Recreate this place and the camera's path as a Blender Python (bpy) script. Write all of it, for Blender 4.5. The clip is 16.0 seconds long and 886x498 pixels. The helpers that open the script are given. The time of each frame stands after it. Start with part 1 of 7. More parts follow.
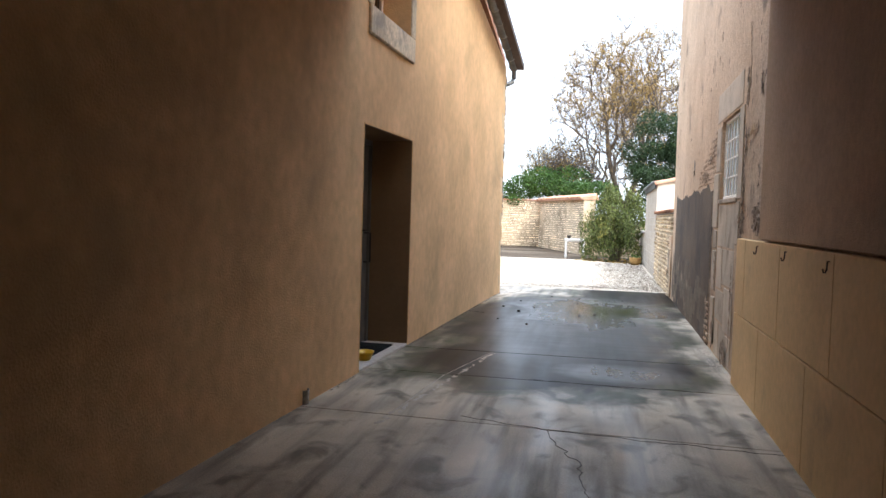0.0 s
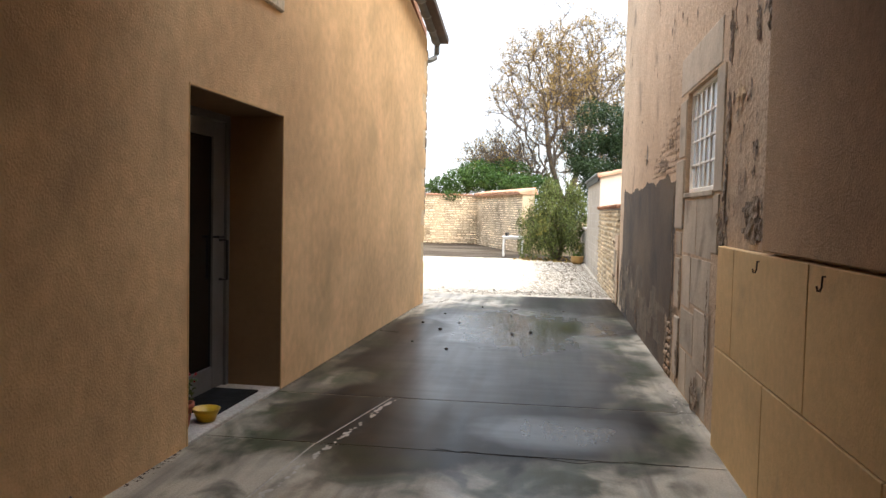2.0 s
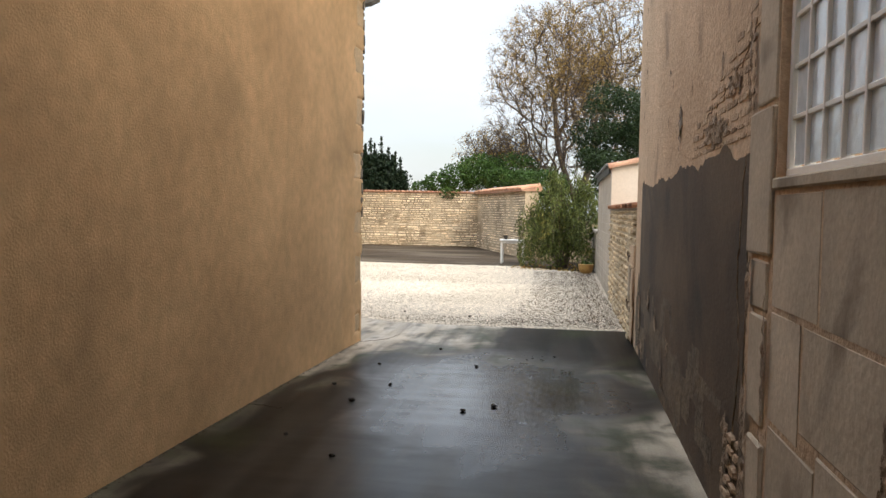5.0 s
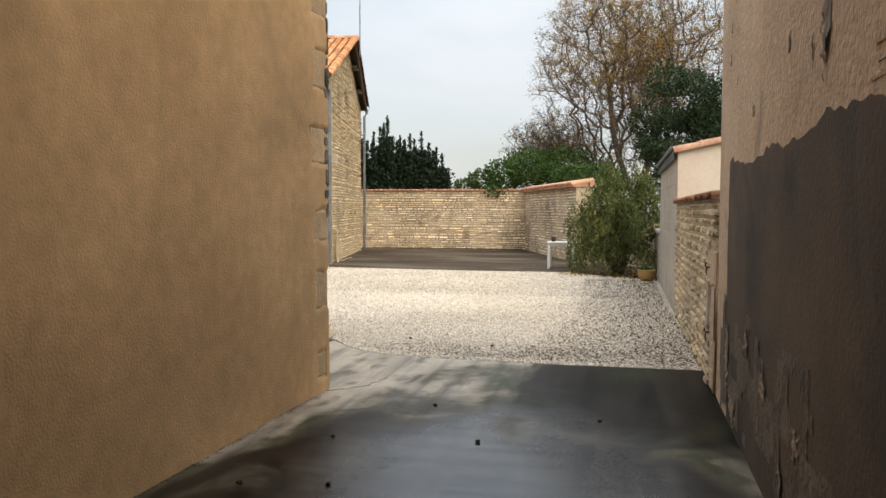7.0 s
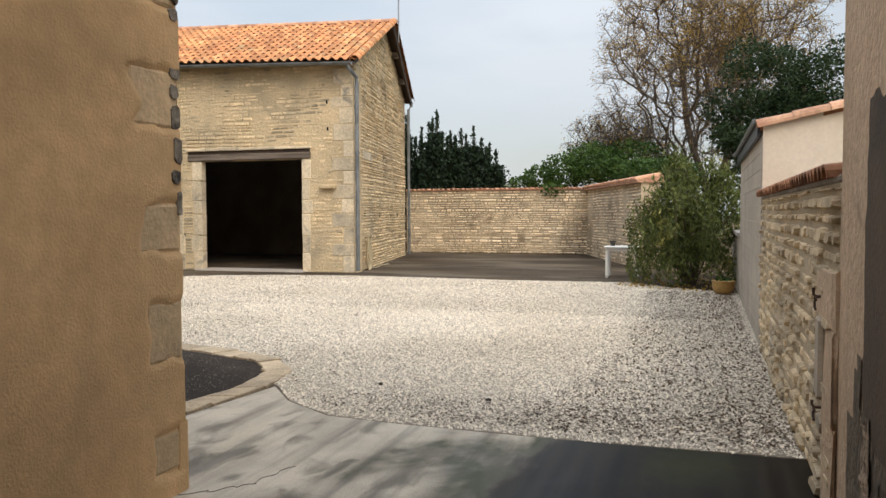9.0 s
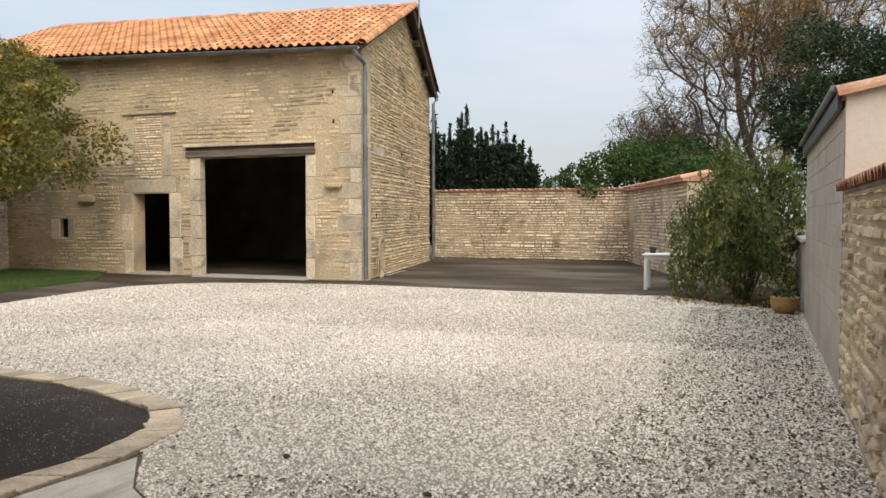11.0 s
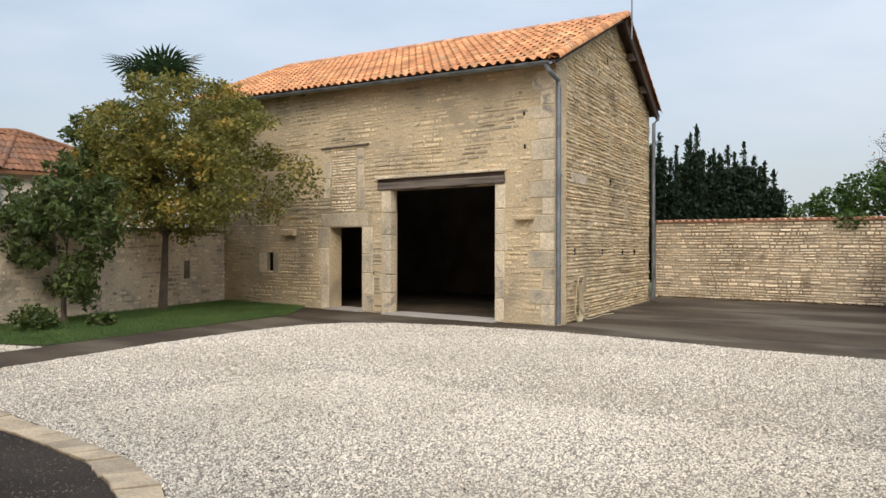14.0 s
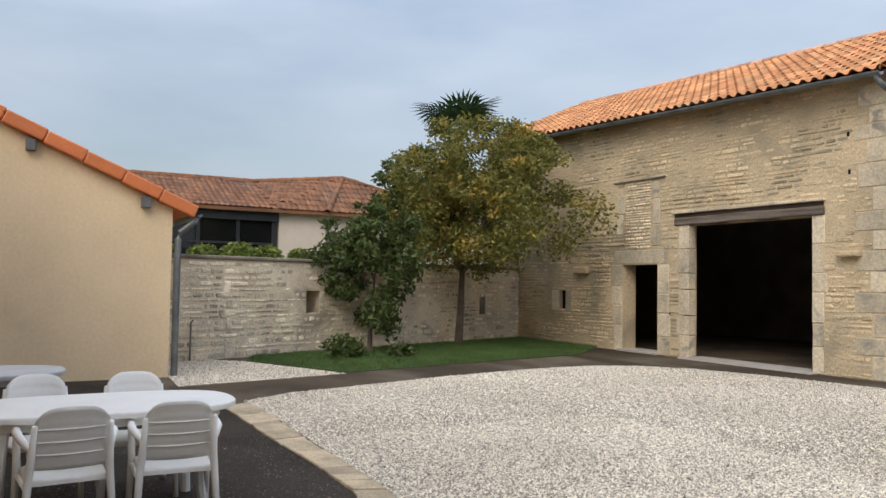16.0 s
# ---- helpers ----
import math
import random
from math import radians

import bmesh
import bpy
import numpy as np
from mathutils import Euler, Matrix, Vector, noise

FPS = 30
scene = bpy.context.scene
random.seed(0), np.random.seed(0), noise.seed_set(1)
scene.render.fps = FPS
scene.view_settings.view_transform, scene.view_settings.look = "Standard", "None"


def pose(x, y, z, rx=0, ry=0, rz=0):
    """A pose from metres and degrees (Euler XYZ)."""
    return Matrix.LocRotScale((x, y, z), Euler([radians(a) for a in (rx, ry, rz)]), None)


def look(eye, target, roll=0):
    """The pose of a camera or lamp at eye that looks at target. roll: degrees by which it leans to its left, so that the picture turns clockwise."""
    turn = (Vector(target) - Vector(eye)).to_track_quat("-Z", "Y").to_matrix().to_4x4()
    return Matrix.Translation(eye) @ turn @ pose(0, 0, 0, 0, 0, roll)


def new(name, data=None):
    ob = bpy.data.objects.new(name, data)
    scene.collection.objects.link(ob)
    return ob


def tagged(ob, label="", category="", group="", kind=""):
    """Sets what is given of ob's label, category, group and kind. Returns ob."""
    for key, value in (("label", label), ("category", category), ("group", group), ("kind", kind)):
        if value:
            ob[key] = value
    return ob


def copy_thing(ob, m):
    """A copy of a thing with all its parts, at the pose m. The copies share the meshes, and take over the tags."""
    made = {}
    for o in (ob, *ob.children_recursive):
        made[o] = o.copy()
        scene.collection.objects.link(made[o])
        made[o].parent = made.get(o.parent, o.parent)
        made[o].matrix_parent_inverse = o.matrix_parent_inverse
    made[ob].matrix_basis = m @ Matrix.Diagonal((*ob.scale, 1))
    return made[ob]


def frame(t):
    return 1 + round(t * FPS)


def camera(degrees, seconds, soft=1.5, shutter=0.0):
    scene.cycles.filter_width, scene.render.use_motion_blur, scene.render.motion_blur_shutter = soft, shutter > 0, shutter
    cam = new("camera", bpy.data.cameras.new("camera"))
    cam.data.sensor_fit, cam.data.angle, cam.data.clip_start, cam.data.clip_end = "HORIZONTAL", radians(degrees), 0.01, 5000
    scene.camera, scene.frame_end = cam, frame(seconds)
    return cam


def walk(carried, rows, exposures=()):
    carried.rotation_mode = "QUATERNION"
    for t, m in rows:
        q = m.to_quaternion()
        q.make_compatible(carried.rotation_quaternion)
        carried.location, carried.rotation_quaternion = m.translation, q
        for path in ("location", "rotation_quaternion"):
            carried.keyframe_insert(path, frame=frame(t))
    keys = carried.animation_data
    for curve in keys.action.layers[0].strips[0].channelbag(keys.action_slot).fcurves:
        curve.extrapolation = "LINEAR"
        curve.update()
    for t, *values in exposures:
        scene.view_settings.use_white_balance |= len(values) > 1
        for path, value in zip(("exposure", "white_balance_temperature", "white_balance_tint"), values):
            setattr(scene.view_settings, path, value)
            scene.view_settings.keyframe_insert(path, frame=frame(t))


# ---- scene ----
cam = camera(59.1, 16.0)
PATH = [
    (0, (1.798, -0.722, 1.521), (1.426, 1.241, 1.432), 1.7),
    (0.5, (1.79, -0.185, 1.531), (1.484, 1.79, 1.439), 1.5),
    (1, (1.786, 0.391, 1.511), (1.517, 2.371, 1.419), 1.4),
    (1.5, (1.838, 0.906, 1.527), (1.602, 2.889, 1.432), 1.5),
    (2, (1.888, 1.499, 1.571), (1.66, 3.483, 1.474), 1.3),
    (2.5, (1.91, 2.122, 1.611), (1.679, 4.106, 1.513), 1.2),
    (3, (1.984, 2.785, 1.627), (1.744, 4.768, 1.527), 1.2),
    (5.5, (2.384, 6.025, 1.625), (2.087, 8.001, 1.523), 0.9),
    (6, (2.437, 6.723, 1.608), (2.089, 8.69, 1.506), 0.5),
    (6.5, (2.454, 7.383, 1.595), (2.071, 9.343, 1.493), 0.3),
    (7, (2.454, 8.143, 1.584), (2.037, 10.096, 1.484), 0.2),
    (7.5, (2.436, 8.907, 1.56), (1.966, 10.849, 1.462), -0.1),
    (8, (2.501, 9.635, 1.558), (2.009, 11.571, 1.46), -0.0),
    (8.5, (2.562, 10.333, 1.546), (2.022, 12.256, 1.451), -0.1),
    (9, (2.674, 10.984, 1.524), (2.072, 12.889, 1.431), -0.2),
    (11.5, (2.686, 13.692, 1.484), (1.959, 15.553, 1.402), -0.0),
    (12, (2.697, 14.094, 1.515), (1.951, 15.948, 1.435), 0.0),
    (12.5, (2.674, 14.554, 1.571), (1.872, 16.385, 1.494), 0.1),
    (13, (2.652, 14.921, 1.597), (1.781, 16.72, 1.527), 0.1),
    (13.5, (2.694, 15.262, 1.613), (1.626, 16.953, 1.57), -0.1),
    (14, (2.663, 15.595, 1.618), (1.407, 17.151, 1.609), 0.1),
    (14.5, (2.549, 15.828, 1.63), (1.157, 17.264, 1.663), 0.3),
    (15, (2.505, 15.973, 1.643), (0.969, 17.252, 1.71), 0.5),
    (15.5, (2.457, 16.082, 1.615), (0.794, 17.189, 1.698), 0.7),
    (16, (2.437, 16.117, 1.572), (0.692, 17.091, 1.658), 0.9),
]
EXPOSURES = [(0, 1.56, 6050, 10), (1, 1.55, 6150, 10), (1.5, 1.52, 6400, 10), (2, 1.38, 6650, 10), (3, 1.12, 6700, 10), (5.5, 0.4, 6850, 10), (7.5, 0.1, 7100, 10), (8.5, -0.1, 7000, 10), (9, 0.05, 6850, 10), (12, 0.04, 6650, 10), (14, 0.0, 6500, 10), (15, -0.05, 6450, 10), (16, -0.18, 6350, 10)]

walk(cam, [(t, look(eye, target, roll)) for t, eye, target, roll in PATH], EXPOSURES)

# ---- world, sun, exposure ----
world = bpy.data.worlds.new("overcast_sky")
scene.world = world
world.use_nodes = True
wn, wl = world.node_tree.nodes, world.node_tree.links
wn.clear()
w_out = wn.new("ShaderNodeOutputWorld")
w_bg = wn.new("ShaderNodeBackground")
w_sky = wn.new("ShaderNodeTexSky")
w_sky.sky_type, w_sky.sun_disc = "NISHITA", False
w_sky.sun_elevation, w_sky.sun_rotation = radians(38), radians(140)
w_sky.air_density, w_sky.dust_density = 1.2, 2.0
w_dim = wn.new("ShaderNodeVectorMath")
w_dim.operation = "SCALE"
w_dim.inputs["Scale"].default_value = 1.0
w_co = wn.new("ShaderNodeTexCoord")
w_map = wn.new("ShaderNodeMapping")
w_map.inputs["Scale"].default_value = (1.0, 1.0, 3.5)
w_noise = wn.new("ShaderNodeTexNoise")
w_noise.inputs["Scale"].default_value, w_noise.inputs["Detail"].default_value = 1.6, 6
w_ramp = wn.new("ShaderNodeMapRange")
w_ramp.inputs["From Min"].default_value, w_ramp.inputs["From Max"].default_value = 0.35, 0.7
w_ramp.inputs["To Min"].default_value, w_ramp.inputs["To Max"].default_value = 0.32, 0.87
w_mix = wn.new("ShaderNodeMix")
w_mix.data_type = "RGBA"
w_mix.inputs[7].default_value = (6.6, 7.2, 8.1, 1)
wl.new(w_co.outputs["Generated"], w_map.inputs["Vector"])
wl.new(w_map.outputs["Vector"], w_noise.inputs["Vector"])
wl.new(w_noise.outputs["Fac"], w_ramp.inputs["Value"])
wl.new(w_ramp.outputs["Result"], w_mix.inputs[0])
wl.new(w_sky.outputs["Color"], w_dim.inputs[0])
wl.new(w_dim.outputs["Vector"], w_mix.inputs[6])
w_sep = wn.new("ShaderNodeSeparateXYZ")
wl.new(w_co.outputs["Generated"], w_sep.inputs["Vector"])
w_up = wn.new("ShaderNodeMath")
w_up.operation, w_up.use_clamp = "MULTIPLY", True
wl.new(w_sep.outputs["Z"], w_up.inputs[0])
wl.new(w_sep.outputs["Z"], w_up.inputs[1])
w_zen = wn.new("ShaderNodeMapRange")
w_zen.inputs["To Min"].default_value, w_zen.inputs["To Max"].default_value = 0.95, 3.6
wl.new(w_up.outputs[0], w_zen.inputs["Value"])
w_cie = wn.new("ShaderNodeVectorMath")
w_cie.operation = "SCALE"
wl.new(w_mix.outputs[2], w_cie.inputs[0])
wl.new(w_zen.outputs["Result"], w_cie.inputs["Scale"])
wl.new(w_cie.outputs["Vector"], w_bg.inputs["Color"])
w_bg.inputs["Strength"].default_value = 0.11
wl.new(w_bg.outputs["Background"], w_out.inputs["Surface"])

sun = new("sun", bpy.data.lights.new("sun", "SUN"))
sun.data.energy, sun.data.angle, sun.data.color = 1.5, radians(35), (1.0, 0.93, 0.82)
sun.matrix_world = look((20, -24, 25), (0, 0, 0))

# ---- materials ----


def nodes_of(name, rough=0.8, metal=0.0):
    m = bpy.data.materials.new(name)
    m.use_nodes = True
    n, l = m.node_tree.nodes, m.node_tree.links
    b = n["Principled BSDF"]
    b.inputs["Roughness"].default_value, b.inputs["Metallic"].default_value = rough, metal
    return m, n, l, b


def noise_of(n, l, scale, detail=4, stretch=(1, 1, 1), distort=0.0):
    geo = n.new("ShaderNodeNewGeometry")
    mp = n.new("ShaderNodeMapping")
    mp.inputs["Scale"].default_value = stretch
    t = n.new("ShaderNodeTexNoise")
    t.inputs["Scale"].default_value, t.inputs["Detail"].default_value = scale, detail
    t.inputs["Distortion"].default_value = distort
    l.new(geo.outputs["Position"], mp.inputs["Vector"])
    l.new(mp.outputs["Vector"], t.inputs["Vector"])
    return t.outputs["Fac"]


def ranged(n, l, value, a, b, lo=0.0, hi=1.0, smooth=True):
    r = n.new("ShaderNodeMapRange")
    r.interpolation_type = "SMOOTHSTEP" if smooth else "LINEAR"
    for key, v in (("From Min", a), ("From Max", b), ("To Min", lo), ("To Max", hi)):
        r.inputs[key].default_value = v
    l.new(value, r.inputs["Value"])
    return r.outputs["Result"]


def mixed(n, l, fac, a, b, blend="MIX"):
    x = n.new("ShaderNodeMix")
    x.data_type, x.blend_type = "RGBA", blend
    for key, v in ((0, fac), (6, a), (7, b)):
        if isinstance(v, (int, float)):
            x.inputs[key].default_value = v
        elif isinstance(v, tuple):
            x.inputs[key].default_value = (*v, 1)
        else:
            l.new(v, x.inputs[key])
    return x.outputs[2]


def math2(n, l, op, a, b):
    x = n.new("ShaderNodeMath")
    x.operation = op
    for key, v in ((0, a), (1, b)):
        if isinstance(v, (int, float)):
            x.inputs[key].default_value = v
        else:
            l.new(v, x.inputs[key])
    return x.outputs[0]


def bumped(n, l, b, height, strength, dist=0.01):
    x = n.new("ShaderNodeBump")
    x.inputs["Strength"].default_value, x.inputs["Distance"].default_value = strength, dist
    l.new(height, x.inputs["Height"])
    l.new(x.outputs["Normal"], b.inputs["Normal"])


def piece_random(n, l):
    o, g = n.new("ShaderNodeObjectInfo"), n.new("ShaderNodeNewGeometry")
    s = math2(n, l, "ADD", o.outputs["Random"], g.outputs["Random Per Island"])
    return math2(n, l, "FRACT", s, 0.0)


def surf(name, c1, c2, s1=1.5, s2=30.0, rough=0.85, bump=0.4, bscale=60.0, vary=0.0, metal=0.0, dist=0.01,
         stain=None, stain_scale=0.8, stain_cut=(0.55, 0.7), stretch=(1, 1, 1), grain=0.25, spec=0.5):
    """Two colours in broad patches, fine grain, a relief, and where asked a stain and a change from piece to piece."""
    m, n, l, b = nodes_of(name, rough, metal)
    b.inputs["Specular IOR Level"].default_value = spec
    col = mixed(n, l, ranged(n, l, noise_of(n, l, s1, 5, stretch), 0.32, 0.68), c1, c2)
    fine = ranged(n, l, noise_of(n, l, s2, 4, stretch), 0.25, 0.75, 1 - grain, 1 + grain, False)
    col = mixed(n, l, 1.0, col, fine, "MULTIPLY")
    if stain:
        col = mixed(n, l, ranged(n, l, noise_of(n, l, stain_scale, 6, stretch, 0.6), *stain_cut), col, stain)
    if vary:
        r = piece_random(n, l)
        col = mixed(n, l, 1.0, col, ranged(n, l, r, 0, 1, 1 - vary, 1 + vary, False), "MULTIPLY")
    l.new(col, b.inputs["Base Color"])
    if bump:
        bumped(n, l, b, noise_of(n, l, bscale, 5, stretch), bump, dist)
    return m


M_render = surf("ochre_render", (0.745, 0.485, 0.245), (0.60, 0.385, 0.19), 0.9, 9, 0.92, 0.5, 62, dist=0.01,
                stain=(0.45, 0.30, 0.15), stain_scale=0.7, stain_cut=(0.52, 0.78), grain=0.12)
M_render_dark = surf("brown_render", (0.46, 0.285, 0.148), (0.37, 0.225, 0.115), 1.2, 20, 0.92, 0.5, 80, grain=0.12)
# darker brown that carries the shade of the door recess
M_reveal_shade = surf("shade_brown_reveal", (0.30, 0.185, 0.095), (0.24, 0.15, 0.078), 1.2, 20, 0.9, 0.15, 60, grain=0.06)
M_panel = surf("tan_render_panel", (0.74, 0.485, 0.215), (0.65, 0.425, 0.185), 1.4, 18, 0.85, 0.2, 60, grain=0.08,
               stain=(0.40, 0.27, 0.14), stain_scale=1.4, stain_cut=(0.58, 0.8))
M_plaster = surf("weathered_lime_plaster", (0.48, 0.335, 0.21), (0.58, 0.415, 0.27), 1.1, 18, 0.95, 0.6, 30, dist=0.02,
                 stain=(0.25, 0.175, 0.115), stain_scale=1.5, stain_cut=(0.58, 0.75), grain=0.18)
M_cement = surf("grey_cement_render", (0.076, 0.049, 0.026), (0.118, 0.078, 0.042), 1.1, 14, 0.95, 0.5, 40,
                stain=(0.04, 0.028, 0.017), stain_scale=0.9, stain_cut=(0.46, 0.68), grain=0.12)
M_flaked = surf("flaked_lower_plaster", (0.16, 0.118, 0.072), (0.105, 0.077, 0.047), 3, 20, 0.95, 0.8, 22, dist=0.02,
                stain=(0.075, 0.053, 0.034), stain_scale=4.0, stain_cut=(0.55, 0.7), grain=0.2)
M_rough_stone = surf("exposed_rubble_core", (0.32, 0.23, 0.15), (0.17, 0.12, 0.08), 5, 30, 0.95, 1.0, 18, dist=0.04)
M_bare = surf("bared_pinkish_rubble", (0.47, 0.335, 0.215), (0.36, 0.25, 0.16), 4, 30, 0.95, 0.9, 22, vary=0.16, dist=0.03)
M_patch = surf("sunk_stone_in_render", (0.66, 0.47, 0.27), (0.52, 0.38, 0.225), 3, 30, 0.92, 0.6, 40, vary=0.1, grain=0.15)
M_corner = surf("lichened_corner_stone", (0.30, 0.255, 0.195), (0.075, 0.062, 0.05), 7, 40, 0.95, 0.9, 25, vary=0.25, dist=0.03)
M_block = surf("pale_limestone_block", (0.55, 0.45, 0.33), (0.43, 0.35, 0.255), 2.5, 40, 0.92, 0.4, 24, vary=0.14,
               stain=(0.24, 0.185, 0.13), stain_scale=1.6, stain_cut=(0.55, 0.75), grain=0.12)
M_barn_stone = surf("yellow_limestone_rubble", (0.71, 0.555, 0.345), (0.56, 0.44, 0.28), 0.8, 24, 0.92, 0.9, 20, vary=0.2,
                    stain=(0.33, 0.275, 0.19), stain_scale=0.8, stain_cut=(0.46, 0.68), dist=0.03)
M_barn_mortar = surf("earth_mortar", (0.64, 0.495, 0.305), (0.47, 0.365, 0.225), 0.9, 30, 0.95, 0.9, 14, dist=0.03,
                     stain=(0.38, 0.305, 0.20), stain_scale=0.7, stain_cut=(0.52, 0.7))
M_quoin = surf("grey_limestone_quoin", (0.70, 0.575, 0.40), (0.52, 0.435, 0.31), 1.3, 24, 0.92, 0.8, 20, vary=0.2,
               stain=(0.30, 0.265, 0.21), stain_scale=2.2, stain_cut=(0.54, 0.72))
M_wall_stone = surf("grey_limestone_rubble", (0.64, 0.49, 0.30), (0.44, 0.335, 0.205), 1.6, 24, 0.92, 0.6, 35, vary=0.26,
                    stain=(0.27, 0.225, 0.17), stain_scale=0.8, stain_cut=(0.56, 0.72), dist=0.02)
# barn rubble made lighter, the gable's raking light put into its colour
M_gable_stone = surf("raking_lit_yellow_rubble", (0.74, 0.575, 0.35), (0.62, 0.485, 0.305), 0.8, 24, 0.92, 0.8, 30, vary=0.22,
                     stain=(0.40, 0.325, 0.22), stain_scale=0.8, stain_cut=(0.56, 0.72), dist=0.025)
M_gable_mortar = surf("hollowed_earth_joint", (0.57, 0.44, 0.275), (0.40, 0.31, 0.195), 1.2, 30, 0.95, 0.7, 40, dist=0.02)
M_west_stone = surf("pale_stained_rubble", (0.88, 0.755, 0.575), (0.72, 0.60, 0.45), 1.8, 24, 0.92, 0.8, 22, vary=0.32,
                    stain=(0.36, 0.295, 0.215), stain_scale=1.5, stain_cut=(0.5, 0.68), dist=0.03)
M_west_mortar = surf("pale_lime_mortar", (0.84, 0.70, 0.51), (0.66, 0.54, 0.385), 1.2, 30, 0.95, 0.6, 40, dist=0.02,
                     stain=(0.36, 0.29, 0.205), stain_scale=0.9, stain_cut=(0.56, 0.74))
M_wall_mortar = surf("grey_lime_mortar", (0.48, 0.375, 0.24), (0.34, 0.265, 0.17), 1.4, 30, 0.95, 0.6, 40, dist=0.02,
                     stain=(0.28, 0.235, 0.18), stain_scale=0.9, stain_cut=(0.55, 0.75))
M_back_stone = surf("cream_limestone_rubble", (0.86, 0.715, 0.515), (0.72, 0.585, 0.405), 1.3, 24, 0.92, 0.7, 35, vary=0.3,
                    stain=(0.36, 0.27, 0.175), stain_scale=2.2, stain_cut=(0.58, 0.68))
# wall tops, and the dark drawn for a hole and a niche
M_cap_and_hole = surf("blackened_top_and_hole_shade", (0.16, 0.13, 0.10), (0.27, 0.22, 0.165), 2.0, 20, 0.95, 0.6, 30)
M_back_mortar = surf("cream_lime_mortar", (0.58, 0.455, 0.305), (0.30, 0.23, 0.15), 0.8, 30, 0.95, 0.6, 40, dist=0.02)
M_tile = surf("terracotta_roof_tile", (0.64, 0.29, 0.115), (0.50, 0.205, 0.08), 1.4, 25, 0.85, 0.3, 60, vary=0.3,
              stain=(0.60, 0.385, 0.19), stain_scale=2.2, stain_cut=(0.52, 0.75))
M_tile_red = surf("old_red_roof_tile", (0.275, 0.12, 0.055), (0.20, 0.09, 0.045), 1.2, 20, 0.9, 0.4, 40, vary=0.25,
                  stain=(0.2, 0.12, 0.08), stain_scale=0.9, stain_cut=(0.55, 0.75))
M_tile_pale = surf("pale_terracotta_coping", (0.62, 0.36, 0.22), (0.5, 0.25, 0.15), 3, 25, 0.85, 0.4, 50, vary=0.25)
M_tile_orange = surf("new_orange_verge_tile", (0.66, 0.19, 0.055), (0.6, 0.17, 0.05), 2, 25, 0.6, 0.1, 60, vary=0.08, grain=0.08)
M_white_plaster = surf("cream_plaster", (0.72, 0.61, 0.50), (0.66, 0.55, 0.44), 1.5, 30, 0.9, 0.2, 50, grain=0.06)
M_blockwork = surf("grey_blockwork", (0.43, 0.365, 0.285), (0.35, 0.297, 0.232), 1.3, 40, 0.95, 0.5, 60, vary=0.06, grain=0.12)
M_joint = surf("pale_mortar_joint", (0.45, 0.40, 0.34), (0.40, 0.35, 0.30), 3, 40, 0.95, 0.4, 60)
M_shed = surf("beige_render", (0.86, 0.655, 0.405), (0.79, 0.60, 0.37), 0.8, 20, 0.9, 0.3, 70, grain=0.06,
              stain=(0.56, 0.42, 0.26), stain_scale=0.6, stain_cut=(0.6, 0.85))
M_zinc = surf("weathered_zinc", (0.27, 0.285, 0.29), (0.17, 0.18, 0.185), 3, 30, 0.5, 0.1, 40, metal=0.7, grain=0.12)
M_dark_metal = surf("dark_anthracite_metal", (0.03, 0.03, 0.033), (0.022, 0.022, 0.025), 3, 30, 0.45, 0.05, 40)
M_frame_grey = surf("grey_painted_metal", (0.16, 0.155, 0.15), (0.13, 0.125, 0.12), 3, 40, 0.45, 0.05, 60, grain=0.08)
M_rust = surf("rusty_iron", (0.10, 0.055, 0.035), (0.06, 0.038, 0.028), 9, 50, 0.85, 0.5, 60, metal=0.3)
M_old_wood = surf("weathered_grey_oak", (0.21, 0.165, 0.125), (0.085, 0.066, 0.052), 2, 30, 0.9, 0.7, 12, stretch=(0.3, 4, 6))
M_wood_and_shade = surf("dark_timber_and_gap_shade", (0.075, 0.045, 0.03), (0.05, 0.032, 0.022), 3, 30, 0.8, 0.4, 20)
M_white_plastic = surf("white_garden_plastic", (0.82, 0.78, 0.715), (0.77, 0.73, 0.665), 2.5, 30, 0.42, 0.05, 60, grain=0.03,
                       stain=(0.62, 0.61, 0.57), stain_scale=3, stain_cut=(0.62, 0.85))
M_grey_plastic = surf("greyed_garden_plastic", (0.50, 0.49, 0.47), (0.42, 0.41, 0.395), 2.5, 30, 0.5, 0.05, 60, grain=0.05)
M_asphalt = surf("worn_asphalt", (0.098, 0.072, 0.047), (0.054, 0.039, 0.026), 0.6, 90, 0.93, 0.7, 160, dist=0.006,
                 stain=(0.15, 0.12, 0.085), stain_scale=0.45, stain_cut=(0.47, 0.68), grain=0.4, spec=0.15, stretch=(0.6, 1.4, 1))
M_patio = surf("dark_chipped_asphalt", (0.058, 0.045, 0.034), (0.034, 0.027, 0.021), 0.8, 110, 0.95, 0.9, 130, dist=0.008, grain=0.6, spec=0.12)
M_chip = surf("dark_stone_chip", (0.17, 0.14, 0.11), (0.06, 0.05, 0.04), 3, 30, 0.95, 0, vary=0.6, spec=0.15)
M_kerb = surf("cream_stone_edging", (0.52, 0.395, 0.25), (0.38, 0.29, 0.185), 5, 40, 0.9, 0.9, 25, vary=0.2, dist=0.02,
              stain=(0.33, 0.26, 0.18), stain_scale=3, stain_cut=(0.6, 0.8))
M_gravel = surf("white_limestone_gravel", (0.74, 0.64, 0.50), (0.63, 0.54, 0.41), 0.4, 20, 0.9, 0, vary=0.35, grain=0.1)
